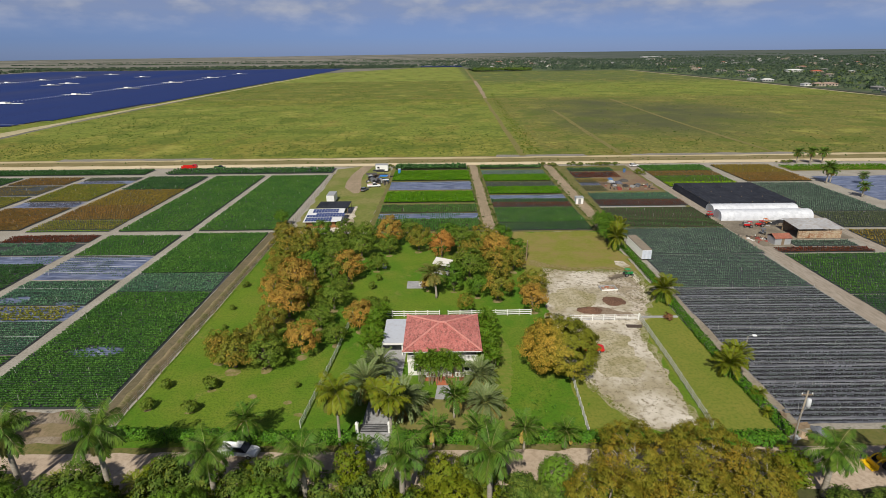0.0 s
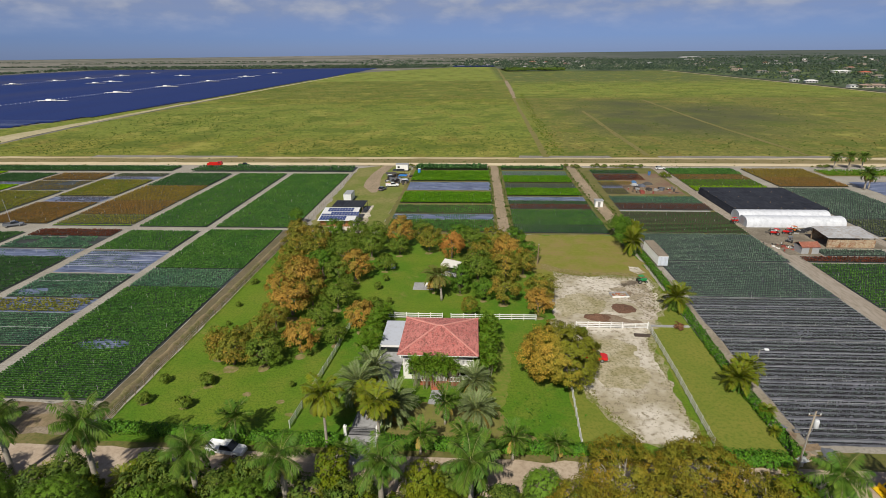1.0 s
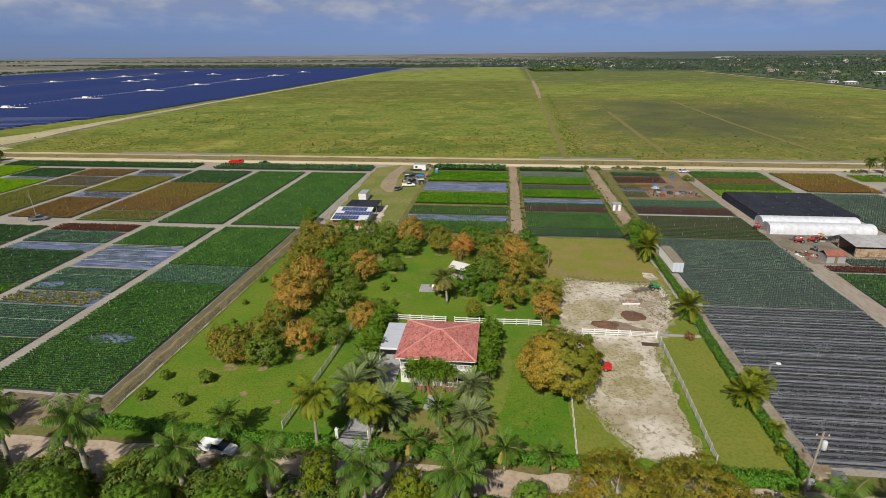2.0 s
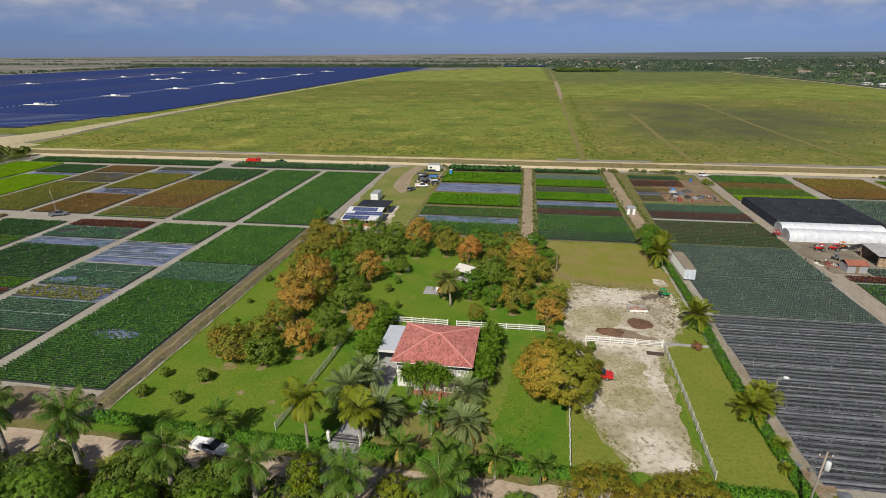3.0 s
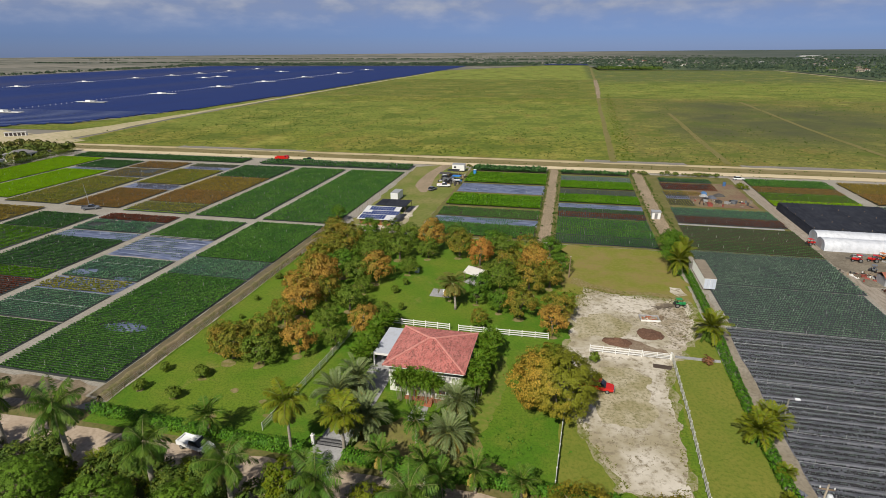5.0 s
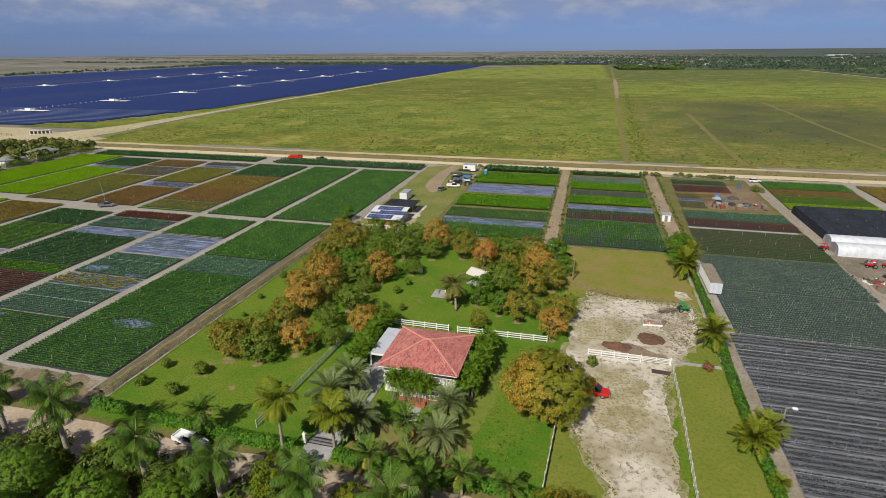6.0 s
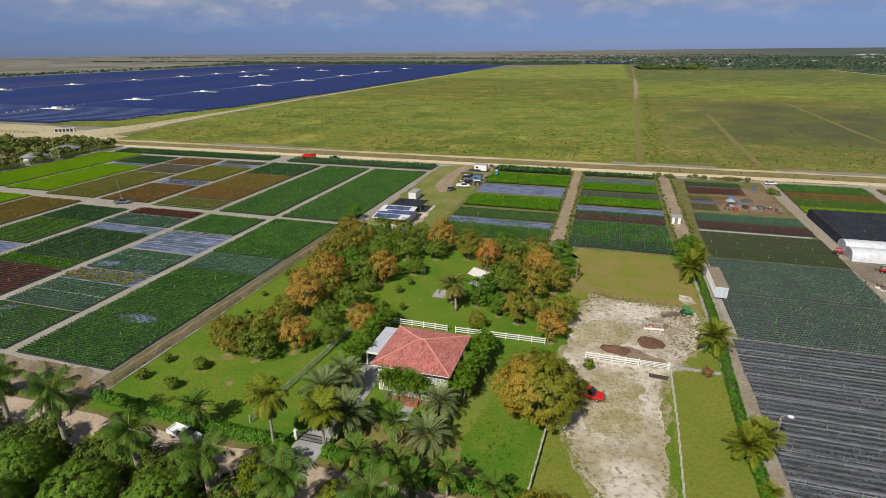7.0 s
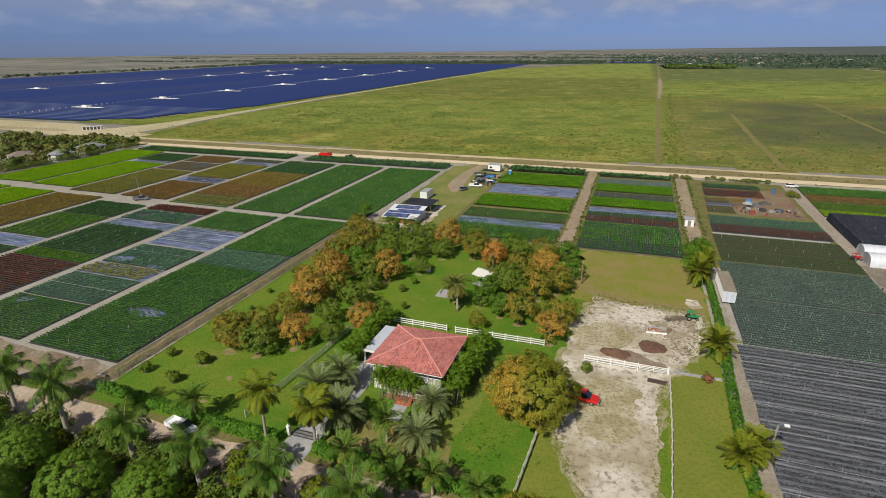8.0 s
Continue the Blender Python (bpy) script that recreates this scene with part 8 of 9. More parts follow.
def pickup(m, paint_, label, open_bed=True, bed_mat=None):
    v = thing("pickup_truck" if open_bed else "car", m, label, "pickup truck" if open_bed else "car")
    bm = bmesh.new()
    if open_bed:
        loft(bm, [(-2.65, 0.90, 0.50, 0.98, 0.97), (-0.45, 0.93, 0.45, 1.02, 0.97), (1.3, 0.93, 0.42, 1.04, 0.96), (2.35, 0.90, 0.45, 0.98, 0.93), (2.7, 0.80, 0.50, 0.85, 0.92)])
    else:
        loft(bm, [(-2.2, 0.80, 0.45, 0.85, 0.92), (-1.9, 0.88, 0.38, 0.95, 0.93), (0.6, 0.90, 0.35, 0.98, 0.94), (1.7, 0.88, 0.38, 0.90, 0.92), (2.2, 0.75, 0.45, 0.75, 0.92)])
    part("body", bm, paint_, v)
    bm = bmesh.new()
    if open_bed:
        loft(bm, [(-0.5, 0.84, 1.0, 1.32, 0.95), (-0.35, 0.84, 1.0, 1.74, 0.86), (0.7, 0.84, 1.0, 1.76, 0.86), (1.45, 0.86, 1.0, 1.14, 0.95)])
    else:
        loft(bm, [(-2.0, 0.80, 0.92, 1.05, 0.95), (-1.45, 0.80, 0.92, 1.50, 0.82), (0.1, 0.80, 0.92, 1.50, 0.82), (0.95, 0.82, 0.92, 1.04, 0.95)])
    cab = part("cabin", bm, DARKGLASS, v, "dark glazed cabin")
    if open_bed:
        boxes("roof_panel", paint_, cab, (-0.33, 0.68, -0.70, 0.70, 1.755, 1.80), bevel=0.015)
        boxes("bed_floor", bed_mat or BLACK, v, (-2.5, -0.55, -0.76, 0.76, 1.03, 1.05), label="dark load bed")
        boxes("bed_side", paint_, v, (-2.6, -0.55, -0.92, -0.80, 1.02, 1.28), (-2.6, -0.55, 0.80, 0.92, 1.02, 1.28), (-2.64, -2.52, -0.80, 0.80, 1.02, 1.28))
        wx = (-1.75, 1.75)
    else:
        boxes("roof_panel", paint_, cab, (-1.4, 0.05, -0.64, 0.64, 1.50, 1.54), bevel=0.015)
        wx = (-1.35, 1.35)
    for x in wx:
        for y in (-0.80, 0.80):
            wheel(v, x, y)
    fx = 2.72 if open_bed else 2.2
    for y in (-0.62, 0.62):
        boxes("headlight", CHROME, v, (fx - 0.12, fx + 0.015, y - 0.14, y + 0.14, 0.68, 0.82), bevel=0.02)
        boxes("tail_light", RED, v, (-fx - 0.01 + (0.06 if open_bed else 0), -fx + 0.1, y - 0.1, y + 0.1, 0.68, 0.84))
    boxes("bumper", CHROME, v, (fx - 0.05, fx + 0.1, -0.78, 0.78, 0.42, 0.58), bevel=0.03)
    return v


pickup(pose(26.5, 85.7, 0.09, 0, 0, -8), RED, "red pickup truck with a black load bed on the sand yard")
pickup(pose(-28.4, 59.6, 0.06, 0, 0, -8), CARWHITE, "white pickup truck on the dirt road", bed_mat=CARWHITE)
pickup(pose(-31.0, 208.0, 0.06, 0, 0, 70), CARGREY, "dark grey car parked in the work yard", open_bed=False)
pickup(pose(-28.0, 214.0, 0.06, 0, 0, 10), CARWHITE, "white and red pickup truck in the work yard", bed_mat=RED)
pickup(pose(90.0, 249.3, 0.06, 0, 0, 5), CARWHITE, "white car parked at the dirt road", open_bed=False)
pickup(pose(-142.5, 158.0, 0.06, 0, 0, 30), CARGREY, "small grey truck at the lane crossing")
pickup(pose(-106.0, 253.4, 0.09, 0, 0, 8), CROPS["dark"], "dark green utility vehicle at the field edge")


def big_truck(m, label):
    v = thing("flatbed_truck", m, label, "truck")
    bm = bmesh.new()
    loft(bm, [(-3.4, 1.15, 0.8, 1.15, 0.98), (3.2, 1.15, 0.8, 1.15, 0.98)])
    part("flatbed", bm, RED, v)
    bm = bmesh.new()
    loft(bm, [(1.6, 1.1, 1.16, 2.5, 0.92), (3.0, 1.1, 1.16, 2.5, 0.92), (3.5, 1.1, 0.9, 1.7, 0.95)])
    part("cab", bm, RED, v, "red driver's cab")
    boxes("side_board", RED, v, (-3.4, 1.5, -1.15, -1.08, 1.16, 2.0), (-3.4, 1.5, 1.08, 1.15, 1.16, 2.0))
    boxes("window", DARKGLASS, v, (1.9, 2.8, -1.13, -1.105, 1.75, 2.3), (1.9, 2.8, 1.105, 1.13, 1.75, 2.3))
    for x in (-2.6, -1.6, 2.4):
        for y in (-0.95, 0.95):
            wheel(v, x, y, 0.5, 0.3)


big_truck(pose(-120.0, 252.6, 0.09, 0, 0, 4), "red flatbed farm truck on the dirt road")


def loader(m, label):
    """A small yellow wheeled loader."""
    v = thing("wheel_loader", m, label, "loader")
    bm = bmesh.new()
    loft(bm, [(-2.4, 0.75, 0.75, 1.7, 0.9), (-0.6, 0.85, 0.6, 1.75, 0.92), (0.4, 0.8, 0.6, 1.3, 0.95), (1.4, 0.6, 0.6, 1.1, 0.95)])
    part("body", bm, YELLOW, v)
    bm = bmesh.new()
    loft(bm, [(-0.7, 0.7, 1.5, 2.6, 0.9), (0.5, 0.7, 1.3, 2.6, 0.9)])
    cab = part("cabin", bm, DARKGLASS, v)
    boxes("cab_roof", YELLOW, cab, (-0.8, 0.65, -0.75, 0.75, 2.604, 2.72), bevel=0.03)
    for y in (-0.55, 0.55):
        bm = bmesh.new()
        tube(bm, [(0.5, y, 1.5), (1.8, y, 1.4), (2.6, y, 0.6)], [0.12, 0.11, 0.09], 6)
        part("lift_arm", bm, YELLOW, v)
    bm = bmesh.new()
    box(bm, 2.5, 3.3, -1.05, 1.05, 0.08, 0.16)
    box(bm, 2.45, 2.53, -1.05, 1.05, 0.165, 0.85)
    part("bucket", bm, YELLOW, v, "worn steel bucket")
    for x in (-1.5, 1.1):
        for y in (-0.85, 0.85):
            wheel(v, x, y, 0.6, 0.4)


loader(pose(58.7, 56.5, 0.05, 0, 0, 186), "yellow wheel loader at the side of the dirt road")


def tractor(m, mat, label):
    v = thing("tractor", m, label, "tractor", "parked tractors")
    bm = bmesh.new()
    loft(bm, [(-0.9, 0.42, 0.7, 1.25, 0.95), (0.2, 0.36, 0.75, 1.35, 0.9), (1.5, 0.32, 0.75, 1.3, 0.85)])
    part("bonnet", bm, mat, v)
    boxes("seat", BLACK, v, (-0.9, -0.45, -0.25, 0.25, 1.255, 1.45))
    boxes("mudguard", mat, v, (-1.35, -0.35, -0.98, -0.6, 1.3, 1.36), (-1.35, -0.35, 0.6, 0.98, 1.3, 1.36))
    boxes("canopy", mat, v, (-1.2, 0.4, -0.7, 0.7, 2.3, 2.38))
    for x in (-1.1, 0.3):
        for y in (-0.62, 0.62):
            boxes("canopy_post", BLACK, v, (x - 0.03, x + 0.03, y - 0.03, y + 0.03, 1.0, 2.295))
    for y in (-0.78, 0.78):
        wheel(v, -0.9, y, 0.62, 0.36)
        wheel(v, 1.2, y * 0.8, 0.38, 0.24)


for tx, ty, tr, tm, tl in ((87.4, 168.0, 20, RED, "red farm tractor in the machine yard"), (93.8, 156.6, 170, RED, "red farm tractor with a canopy"), (97.8, 157.4, 160, RED, "red tractor beside the greenhouse"),
                           (100.6, 159.6, 100, paint("orange_machine", (0.60, 0.16, 0.02), 0.4), "orange machine beside the greenhouse"), (94.6, 150.0, 60, CARGREY, "grey machine in the machine yard"),
                           (45.0, 120.0, 10, paint("green_machine", (0.02, 0.26, 0.07), 0.4), "small green tractor at the edge of the sandy yard")):
    tractor(pose(tx, ty, 0.07, 0, 0, tr) @ Matrix.Scale(0.78, 4), tm, tl)


# ---- clutter of the yards ----
def clutter(name, spots, label, category, group):
    """Crates, drums, pallets and planks; each spot: shape, x, y, turn, size, material."""
    for shape, x, y, turn, s, mat in spots:
        t = thing(name if shape != "drum" else "oil_drum", pose(x, y, 0.07, 0, 0, turn), label, category, group)
        if shape == "drum":
            t["label"], t["category"] = "upright metal drum in the yard", "drum"
            bm = bmesh.new()
            tube(bm, [(0, 0, 0), (0, 0, s * 0.45), (0, 0, s * 0.5), (0, 0, s)], [s * 0.33, s * 0.33, s * 0.36, s * 0.33], 10)
            part("body", bm, mat, t)
            bm = bmesh.new()
            tube(bm, [(0, 0, s + 0.004), (0, 0, s + 0.03)], [s * 0.3, s * 0.3], 10)
            part("lid", bm, BLACK, t)
        elif shape == "crate":
            boxes("side", mat, t, (-s, s, -s * 0.7, -s * 0.66, 0.1, s), (-s, s, s * 0.66, s * 0.7, 0.1, s), (-s, -s + 0.05, -s * 0.65, s * 0.65, 0.1, s), (s - 0.05, s, -s * 0.65, s * 0.65, 0.1, s))
            boxes("floor", WOOD, t, (-s, s, -s * 0.7, s * 0.7, 0, 0.095))
        elif shape == "tarp":
            vs, fs = [], []
            n = 7
            for j in range(n):
                for i in range(n):
                    u, v = 2 * i / (n - 1) - 1, 2 * j / (n - 1) - 1
                    vs.append((u * s, v * s * 0.7, max(0.02, s * 0.55 * (1 - max(abs(u), abs(v)) ** 2) + 0.15 * noise.noise((u * 2 + x, v * 2, y)))))
            fs = [(j * n + i, j * n + i + 1, (j + 1) * n + i + 1, (j + 1) * n + i) for j in range(n - 1) for i in range(n - 1)]
            mesh_object("cover", vs, fs, mat, t, "crumpled tarpaulin")
            boxes("load", WOOD, t, (-s * 0.5, s * 0.5, -s * 0.3, s * 0.3, 0, s * 0.3))
        elif shape == "planks":
            for k in range(6):
                boxes("plank", mat, t, (-s, s * (0.8 + 0.03 * k), -0.5 + 0.17 * k, -0.36 + 0.17 * k, 0.0, 0.10 + 0.06 * (k % 3)))


g_ = random.Random(4)
DULLRED, TARPBLUE, OLD = paint("dull_red_oxide", (0.26, 0.06, 0.045), 0.7), paint("faded_blue_tarp", (0.06, 0.15, 0.32), 0.6), paint("old_dark_metal", (0.07, 0.065, 0.06), 0.7)
mats_ = [TAUPE, GALV, WOOD, RUST, OLD, BLACK, TAUPE, CARGREY, OLD, WHITE, BARK, DULLRED]
clutter("scrap_crate", [("tarp", -24.5, 225.4, 10, 1.8, BLUE), ("tarp", -27.0, 222.5, 60, 1.8, BLACK), ("tarp", -27.4, 228.4, 20, 1.5, TARPBLUE), ("tarp", -30.5, 226.0, 30, 1.6, BLACK), ("tarp", -28.5, 231.0, 80, 2.0, OLD), ("tarp", -25.0, 234.0, 80, 1.6, BLACK)] +
        [(g_.choice(("crate", "drum", "planks")), g_.uniform(-32, -22), g_.uniform(216, 236), g_.uniform(0, 180), g_.uniform(0.6, 1.4), g_.choice(mats_)) for _ in range(44)], "pile of stored farm gear in the work yard", "crate", "work yard gear")
clutter("scrap_crate", [("tarp", 71.0, 222.5, 80, 1.6, TARPBLUE), ("tarp", 72.5, 216.5, 100, 1.7, paint("faded_tarp", (0.10, 0.11, 0.14), 0.6)), ("tarp", 69.5, 213.0, 60, 1.8, BLACK), ("tarp", 75.5, 219.5, 20, 2.0, OLD), ("tarp", 70.0, 218.0, 130, 1.6, GALV), ("drum", 81.4, 236.8, 0, 1.7, TARPBLUE)] +
        [(g_.choice(("crate", "drum", "planks")), g_.uniform(66, 84), g_.uniform(204.5, 213), g_.uniform(0, 180), g_.uniform(0.5, 1.2), g_.choice(mats_)) for _ in range(40)], "heap of scrap in the bare corner", "crate", "scrap corner")
clutter("yard_crate", [(g_.choice(("crate", "drum", "planks", "tarp")), 91.8 + 2.2 * g_.gauss(0, 1), 146.4 + 1.5 * g_.gauss(0, 1), g_.uniform(0, 180), g_.uniform(0.25, 0.6), g_.choice(mats_)) for _ in range(74)] +
        [(g_.choice(("crate", "drum", "planks")), g_.uniform(91, 116), g_.uniform(157.6, 162.2), g_.uniform(0, 180), g_.uniform(0.3, 0.8), g_.choice(mats_)) for _ in range(56)] +
        [("tarp", g_.uniform(101.5, 109), g_.uniform(158.5, 161.5), g_.uniform(0, 180), g_.uniform(1.0, 1.7), BLACK) for _ in range(7)], "stored machine parts in the machine yard", "crate", "machine yard gear")
clutter("lumber_pile", [("planks", 40.5, 113.8, 70, 1.0, WOOD), ("planks", 38.0, 94.6, -4, 1.6, paint("dark_board", (0.07, 0.05, 0.04), 0.8))],
        "stacked old boards on the sandy yard", "lumber", "lumber on the sand")
def rubble_pit():
    """A low white kerb round a bed of broken brick, and a long heap of cut branches behind it."""
    p = thing("raised_bed", pose(38.0, 112.8, 0.085, 0, 0, 6), "low white-kerbed bed full of broken brick on the sand", "raised bed")
    for k, q in enumerate(((-1.9, 1.9, -1.25, -1.05), (-1.9, 1.9, 1.05, 1.25), (-1.9, -1.7, -1.045, 1.045), (1.7, 1.9, -1.045, 1.045))):
        boxes("kerb", WHITE if k == 0 else CONCRETE, p, q + (0, 0.32), bevel=0.02)
    for k in range(46):
        a = g_.uniform(0.08, 0.24)
        boxes("brick_lump", g_.choice((BRICK, TAUPE, RUST, DULLRED, CONCRETE)), p, (-a, a, -a * 0.6, a * 0.6, -a * 0.4, a * 0.5)).matrix_basis = pose(g_.uniform(-1.45, 1.45), g_.uniform(-0.8, 0.8), 0.12, g_.uniform(-25, 25), g_.uniform(-25, 25), g_.uniform(0, 180))
    b = thing("branch_heap", pose(42.0, 119.0, 0.085, 0, 0, 26), "long low heap of cut brown branches", "branches")
    for k in range(60):
        x, y, z, d = g_.uniform(-2.0, 2.0), g_.gauss(0, 0.4), g_.uniform(0.05, 0.55), g_.uniform(-0.7, 0.7)
        ln = g_.uniform(0.5, 1.2)
        bm = bmesh.new()
        tube(bm, [(x - ln * math.cos(d), y - ln * math.sin(d), max(0.03, z - 0.2)), (x, y, z), (x + ln * math.cos(d), y + ln * math.sin(d), max(0.03, z + g_.uniform(-0.3, 0.15)))], [0.06, 0.05, 0.02], 4)
        part("branch", bm, BARK, b)


rubble_pit()
clutter("rubbish_heap", [("tarp", 49.6, 61.8, 20, 0.8, GALV), ("tarp", 51.0, 62.2, 60, 0.9, RUST), ("crate", 52.4, 61.8, 30, 0.5, CARGREY), ("tarp", 53.8, 63.0, 80, 1.2, CARGREY), ("planks", 52.0, 64.2, 10, 1.5, WOOD), ("tarp", 50.2, 68.3, 40, 0.8, CARGREY), ("planks", 50.6, 66.4, 50, 1.1, WOOD), ("crate", 51.8, 67.4, 0, 0.4, CARGREY)],
        "heap of rubbish and sheets at the field corner", "rubbish", "field corner rubbish")


m_ = thing("lane_mast", pose(-146.5, 161.5, 0.05), "thin pale mast at the lane crossing", "mast")
bm_ = bmesh.new()
tube(bm_, [(0, 0, 0), (-0.15, 0, 4), (-0.6, 0, 8.2)], [0.09, 0.08, 0.05], 6)
part("mast", bm_, GALV, m_)
boxes("base_plate", CONCRETE, m_, (-0.4, 0.4, -0.4, 0.4, -0.02, 0.06))


def shelter(x, y, w, d, h, mat, label, turn=0):
    """A sagging sheet over four posts with gear below."""
    t = thing("tarp_shelter", pose(x, y, 0.07, 0, 0, turn), label, "shelter", "tarp shelters")
    n = 6
    vs = [(w * i / (n - 1), d * j / (n - 1), h - 0.35 * math.sin(math.pi * i / (n - 1)) * math.sin(math.pi * j / (n - 1)) + 0.12 * noise.noise((x + i, y + j, 0))) for j in range(n) for i in range(n)]
    mesh_object("cover", vs, [(j * n + i, j * n + i + 1, (j + 1) * n + i + 1, (j + 1) * n + i) for j in range(n - 1) for i in range(n - 1)], mat, t)
    for px_, py_ in ((0.06, 0.06), (w - 0.06, 0.06), (0.06, d - 0.06), (w - 0.06, d - 0.06)):
        boxes("post", WOOD, t, (px_ - 0.05, px_ + 0.05, py_ - 0.05, py_ + 0.05, 0, h - 0.03))
    boxes("bench", WOOD, t, (0.4, w - 0.4, d * 0.4, d * 0.75, 0.7, 0.78), (0.5, 0.6, d * 0.45, d * 0.7, 0, 0.696), (w - 0.6, w - 0.5, d * 0.45, d * 0.7, 0, 0.696))


shelter(-32.5, 226.0, 4.6, 4.2, 2.4, OLD, "dark tarpaulin shelter over stored gear", 8)
shelter(-27.0, 224.0, 3.6, 3.4, 2.1, BLUE, "blue tarpaulin shelter in the work yard", -6)
shelter(-30.5, 232.5, 5.0, 4.0, 2.5, BLACK, "black shade-cloth shelter in the work yard", 3)
shelter(-24.6, 218.5, 2.6, 2.4, 1.7, paint("pale_tarp", (0.62, 0.63, 0.62), 0.6), "small pale tarpaulin shelter in the work yard", 15)
pp = thing("wooden_pole", pose(21.8, 131.0, 0.06), "bare grey wooden pole at the edge of the pasture", "pole")
bm_ = bmesh.new()
tube(bm_, [(0, 0, -0.05), (0.05, 0, 3), (0.12, 0.02, 5.4)], [0.16, 0.14, 0.11], 8)
part("shaft", bm_, WOOD, pp)
boxes("cap", GALV, pp, (-0.02, 0.26, -0.12, 0.16, 5.4 + 0.003, 5.4 + 0.05))

# ---- solar farm ----
def solar_farm():
    f = thing("solar_farm", pose(0, 0, 0), "vast solar farm of dark blue panel rows", "solar farm")
    rise = 3.9 * math.sin(radians(9))
    run = 3.9 * math.cos(radians(9))
    k = 0
    y = 331.0
    shared = {}
    while y < 1790 and k < 290:
        right = float(np.interp(y, (330, 342, 352, 384, 480, 1300, 1800), (-383, -383, -356, -347, -322, -306, -306)))
        right = round(right / 9) * 9
        left = -1240.0
        ln = int(right - left)
        if ln not in shared:
            bm = bmesh.new()
            n = max(2, ln // 60)
            for i in range(n):
                a, b = -ln + ln * i / n + 0.6, -ln + ln * (i + 1) / n - 0.6
                v = [bm.verts.new(p) for p in ((a, 0, 0.5), (b, 0, 0.5), (b, run, 0.5 + rise), (a, run, 0.5 + rise), (a, 0, 0.42), (b, 0, 0.42), (b, run, 0.42 + rise), (a, run, 0.42 + rise))]
                for q in ((0, 1, 2, 3), (7, 6, 5, 4), (0, 4, 5, 1), (2, 6, 7, 3), (1, 5, 6, 2), (3, 7, 4, 0)):
                    bm.faces.new([v[j] for j in q])
                for px_ in np.arange(a + 4, b, 28.0):
                    box(bm, px_ - 0.1, px_ + 0.1, run * 0.5 - 0.1, run * 0.5 + 0.1, 0.0, 0.4 + rise * 0.5)
            row_ = part("solar_table", bm, SOLARFAR, f)
            shared[ln] = row_.data
        else:
            row_ = new("solar_table", shared[ln])
            row_.parent = f
        row_.matrix_basis = pose(right, y, 0.1)
        # pale strip added behind each front row in place of its reflected light
        if y < 425:
            bm = bmesh.new()
            box(bm, right - ln, right, y + run + 0.02, y + run + 0.5, 0.62 + rise, 0.74 + rise)
            part("frame_edge", bm, ROWGLINT, row_).matrix_basis = pose(-right, -y, 0)
        y += 7.6 if y < 430 else 5.2 if y < 900 else (6.2 if y < 1250 else 9.0)
        k += 1
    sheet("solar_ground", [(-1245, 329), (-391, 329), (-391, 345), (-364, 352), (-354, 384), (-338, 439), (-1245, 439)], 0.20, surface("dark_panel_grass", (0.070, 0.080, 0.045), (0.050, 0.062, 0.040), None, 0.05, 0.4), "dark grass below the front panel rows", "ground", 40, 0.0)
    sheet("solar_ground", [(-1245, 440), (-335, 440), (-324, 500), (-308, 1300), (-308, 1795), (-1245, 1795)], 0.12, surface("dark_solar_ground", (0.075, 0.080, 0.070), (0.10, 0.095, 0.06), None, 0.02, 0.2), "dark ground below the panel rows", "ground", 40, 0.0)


solar_farm()
PADS = []
for y_ in (405, 503, 616, 745, 878, 1036, 1223, 1420):
    PADS.append((-478 - 0.03 * (y_ - 400), y_))
for y_ in (470, 593, 710, 843, 974, 1090, 1196, 1329, 1480):
    PADS.append((-806 - 0.06 * (y_ - 500), y_))
for y_ in (991, 1039, 1300):
    PADS.append((-690.0, y_))
pad_mat = paint("white_gravel_pad", (0.78, 0.77, 0.74), 0.9, dirt=0.1)
for i, (x, y) in enumerate(PADS):
    s = thing("inverter_station", pose(x, y, 0.12), "white inverter station on a pale gravel pad", "inverter station", "inverter stations")
    boxes("pad", pad_mat, s, (-17, 20, -3.5, 3, 1.5, 1.62))
    boxes("cabinet", WHITE, s, (-5, 1.5, -1.6, 1.4, 1.624, 3.4), bevel=0.1)
    boxes("transformer", GALV, s, (3.5, 6.5, -1.5, 1.2, 1.624, 3.0), bevel=0.1)
    boxes("footing", CONCRETE, s, (-15, 18, -2, 1.5, 0, 1.496))
for j, x in enumerate((-496.0, -832.0)):
    s = thing("cable_posts", pose(x, 0, 0.1), "line of pale posts across the solar farm", "posts", kind="stuff")
    verts, faces = [], []
    for y in np.arange(345, 1300, 6.5):
        b = len(verts)
        w_ = 0.3
        for z in (0.0, 1.9):
            verts += [(-w_, y - w_, z), (w_, y - w_, z), (w_, y + w_, z), (-w_, y + w_, z)]
        faces += [(b, b + 1, b + 5, b + 4), (b + 1, b + 2, b + 6, b + 5), (b + 2, b + 3, b + 7, b + 6), (b + 3, b, b + 4, b + 7), (b + 4, b + 5, b + 6, b + 7)]
    mesh_object("posts", verts, faces, WHITE, s)
cabin = thing("site_shed", pose(-340.5, 291.0, 0.15, 0, 0, 33), "long low white shed with dark openings on pale gravel", "shed")
boxes("wall", WALLWHITE, cabin, (0, 12, 0, 3.2, 0, 2.4))
boxes("roof", paint("pale_shed_roof", (0.55, 0.53, 0.50), 0.6), cabin, (-0.3, 12.3, -0.3, 3.5, 2.404, 2.6))
for i in range(5):
    boxes("opening", paint("dark_shed_opening", (0.035, 0.025, 0.025), 0.7), cabin, (0.5 + 2.3 * i, 2.2 + 2.3 * i, -0.05, -0.004, 0.2, 2.1))
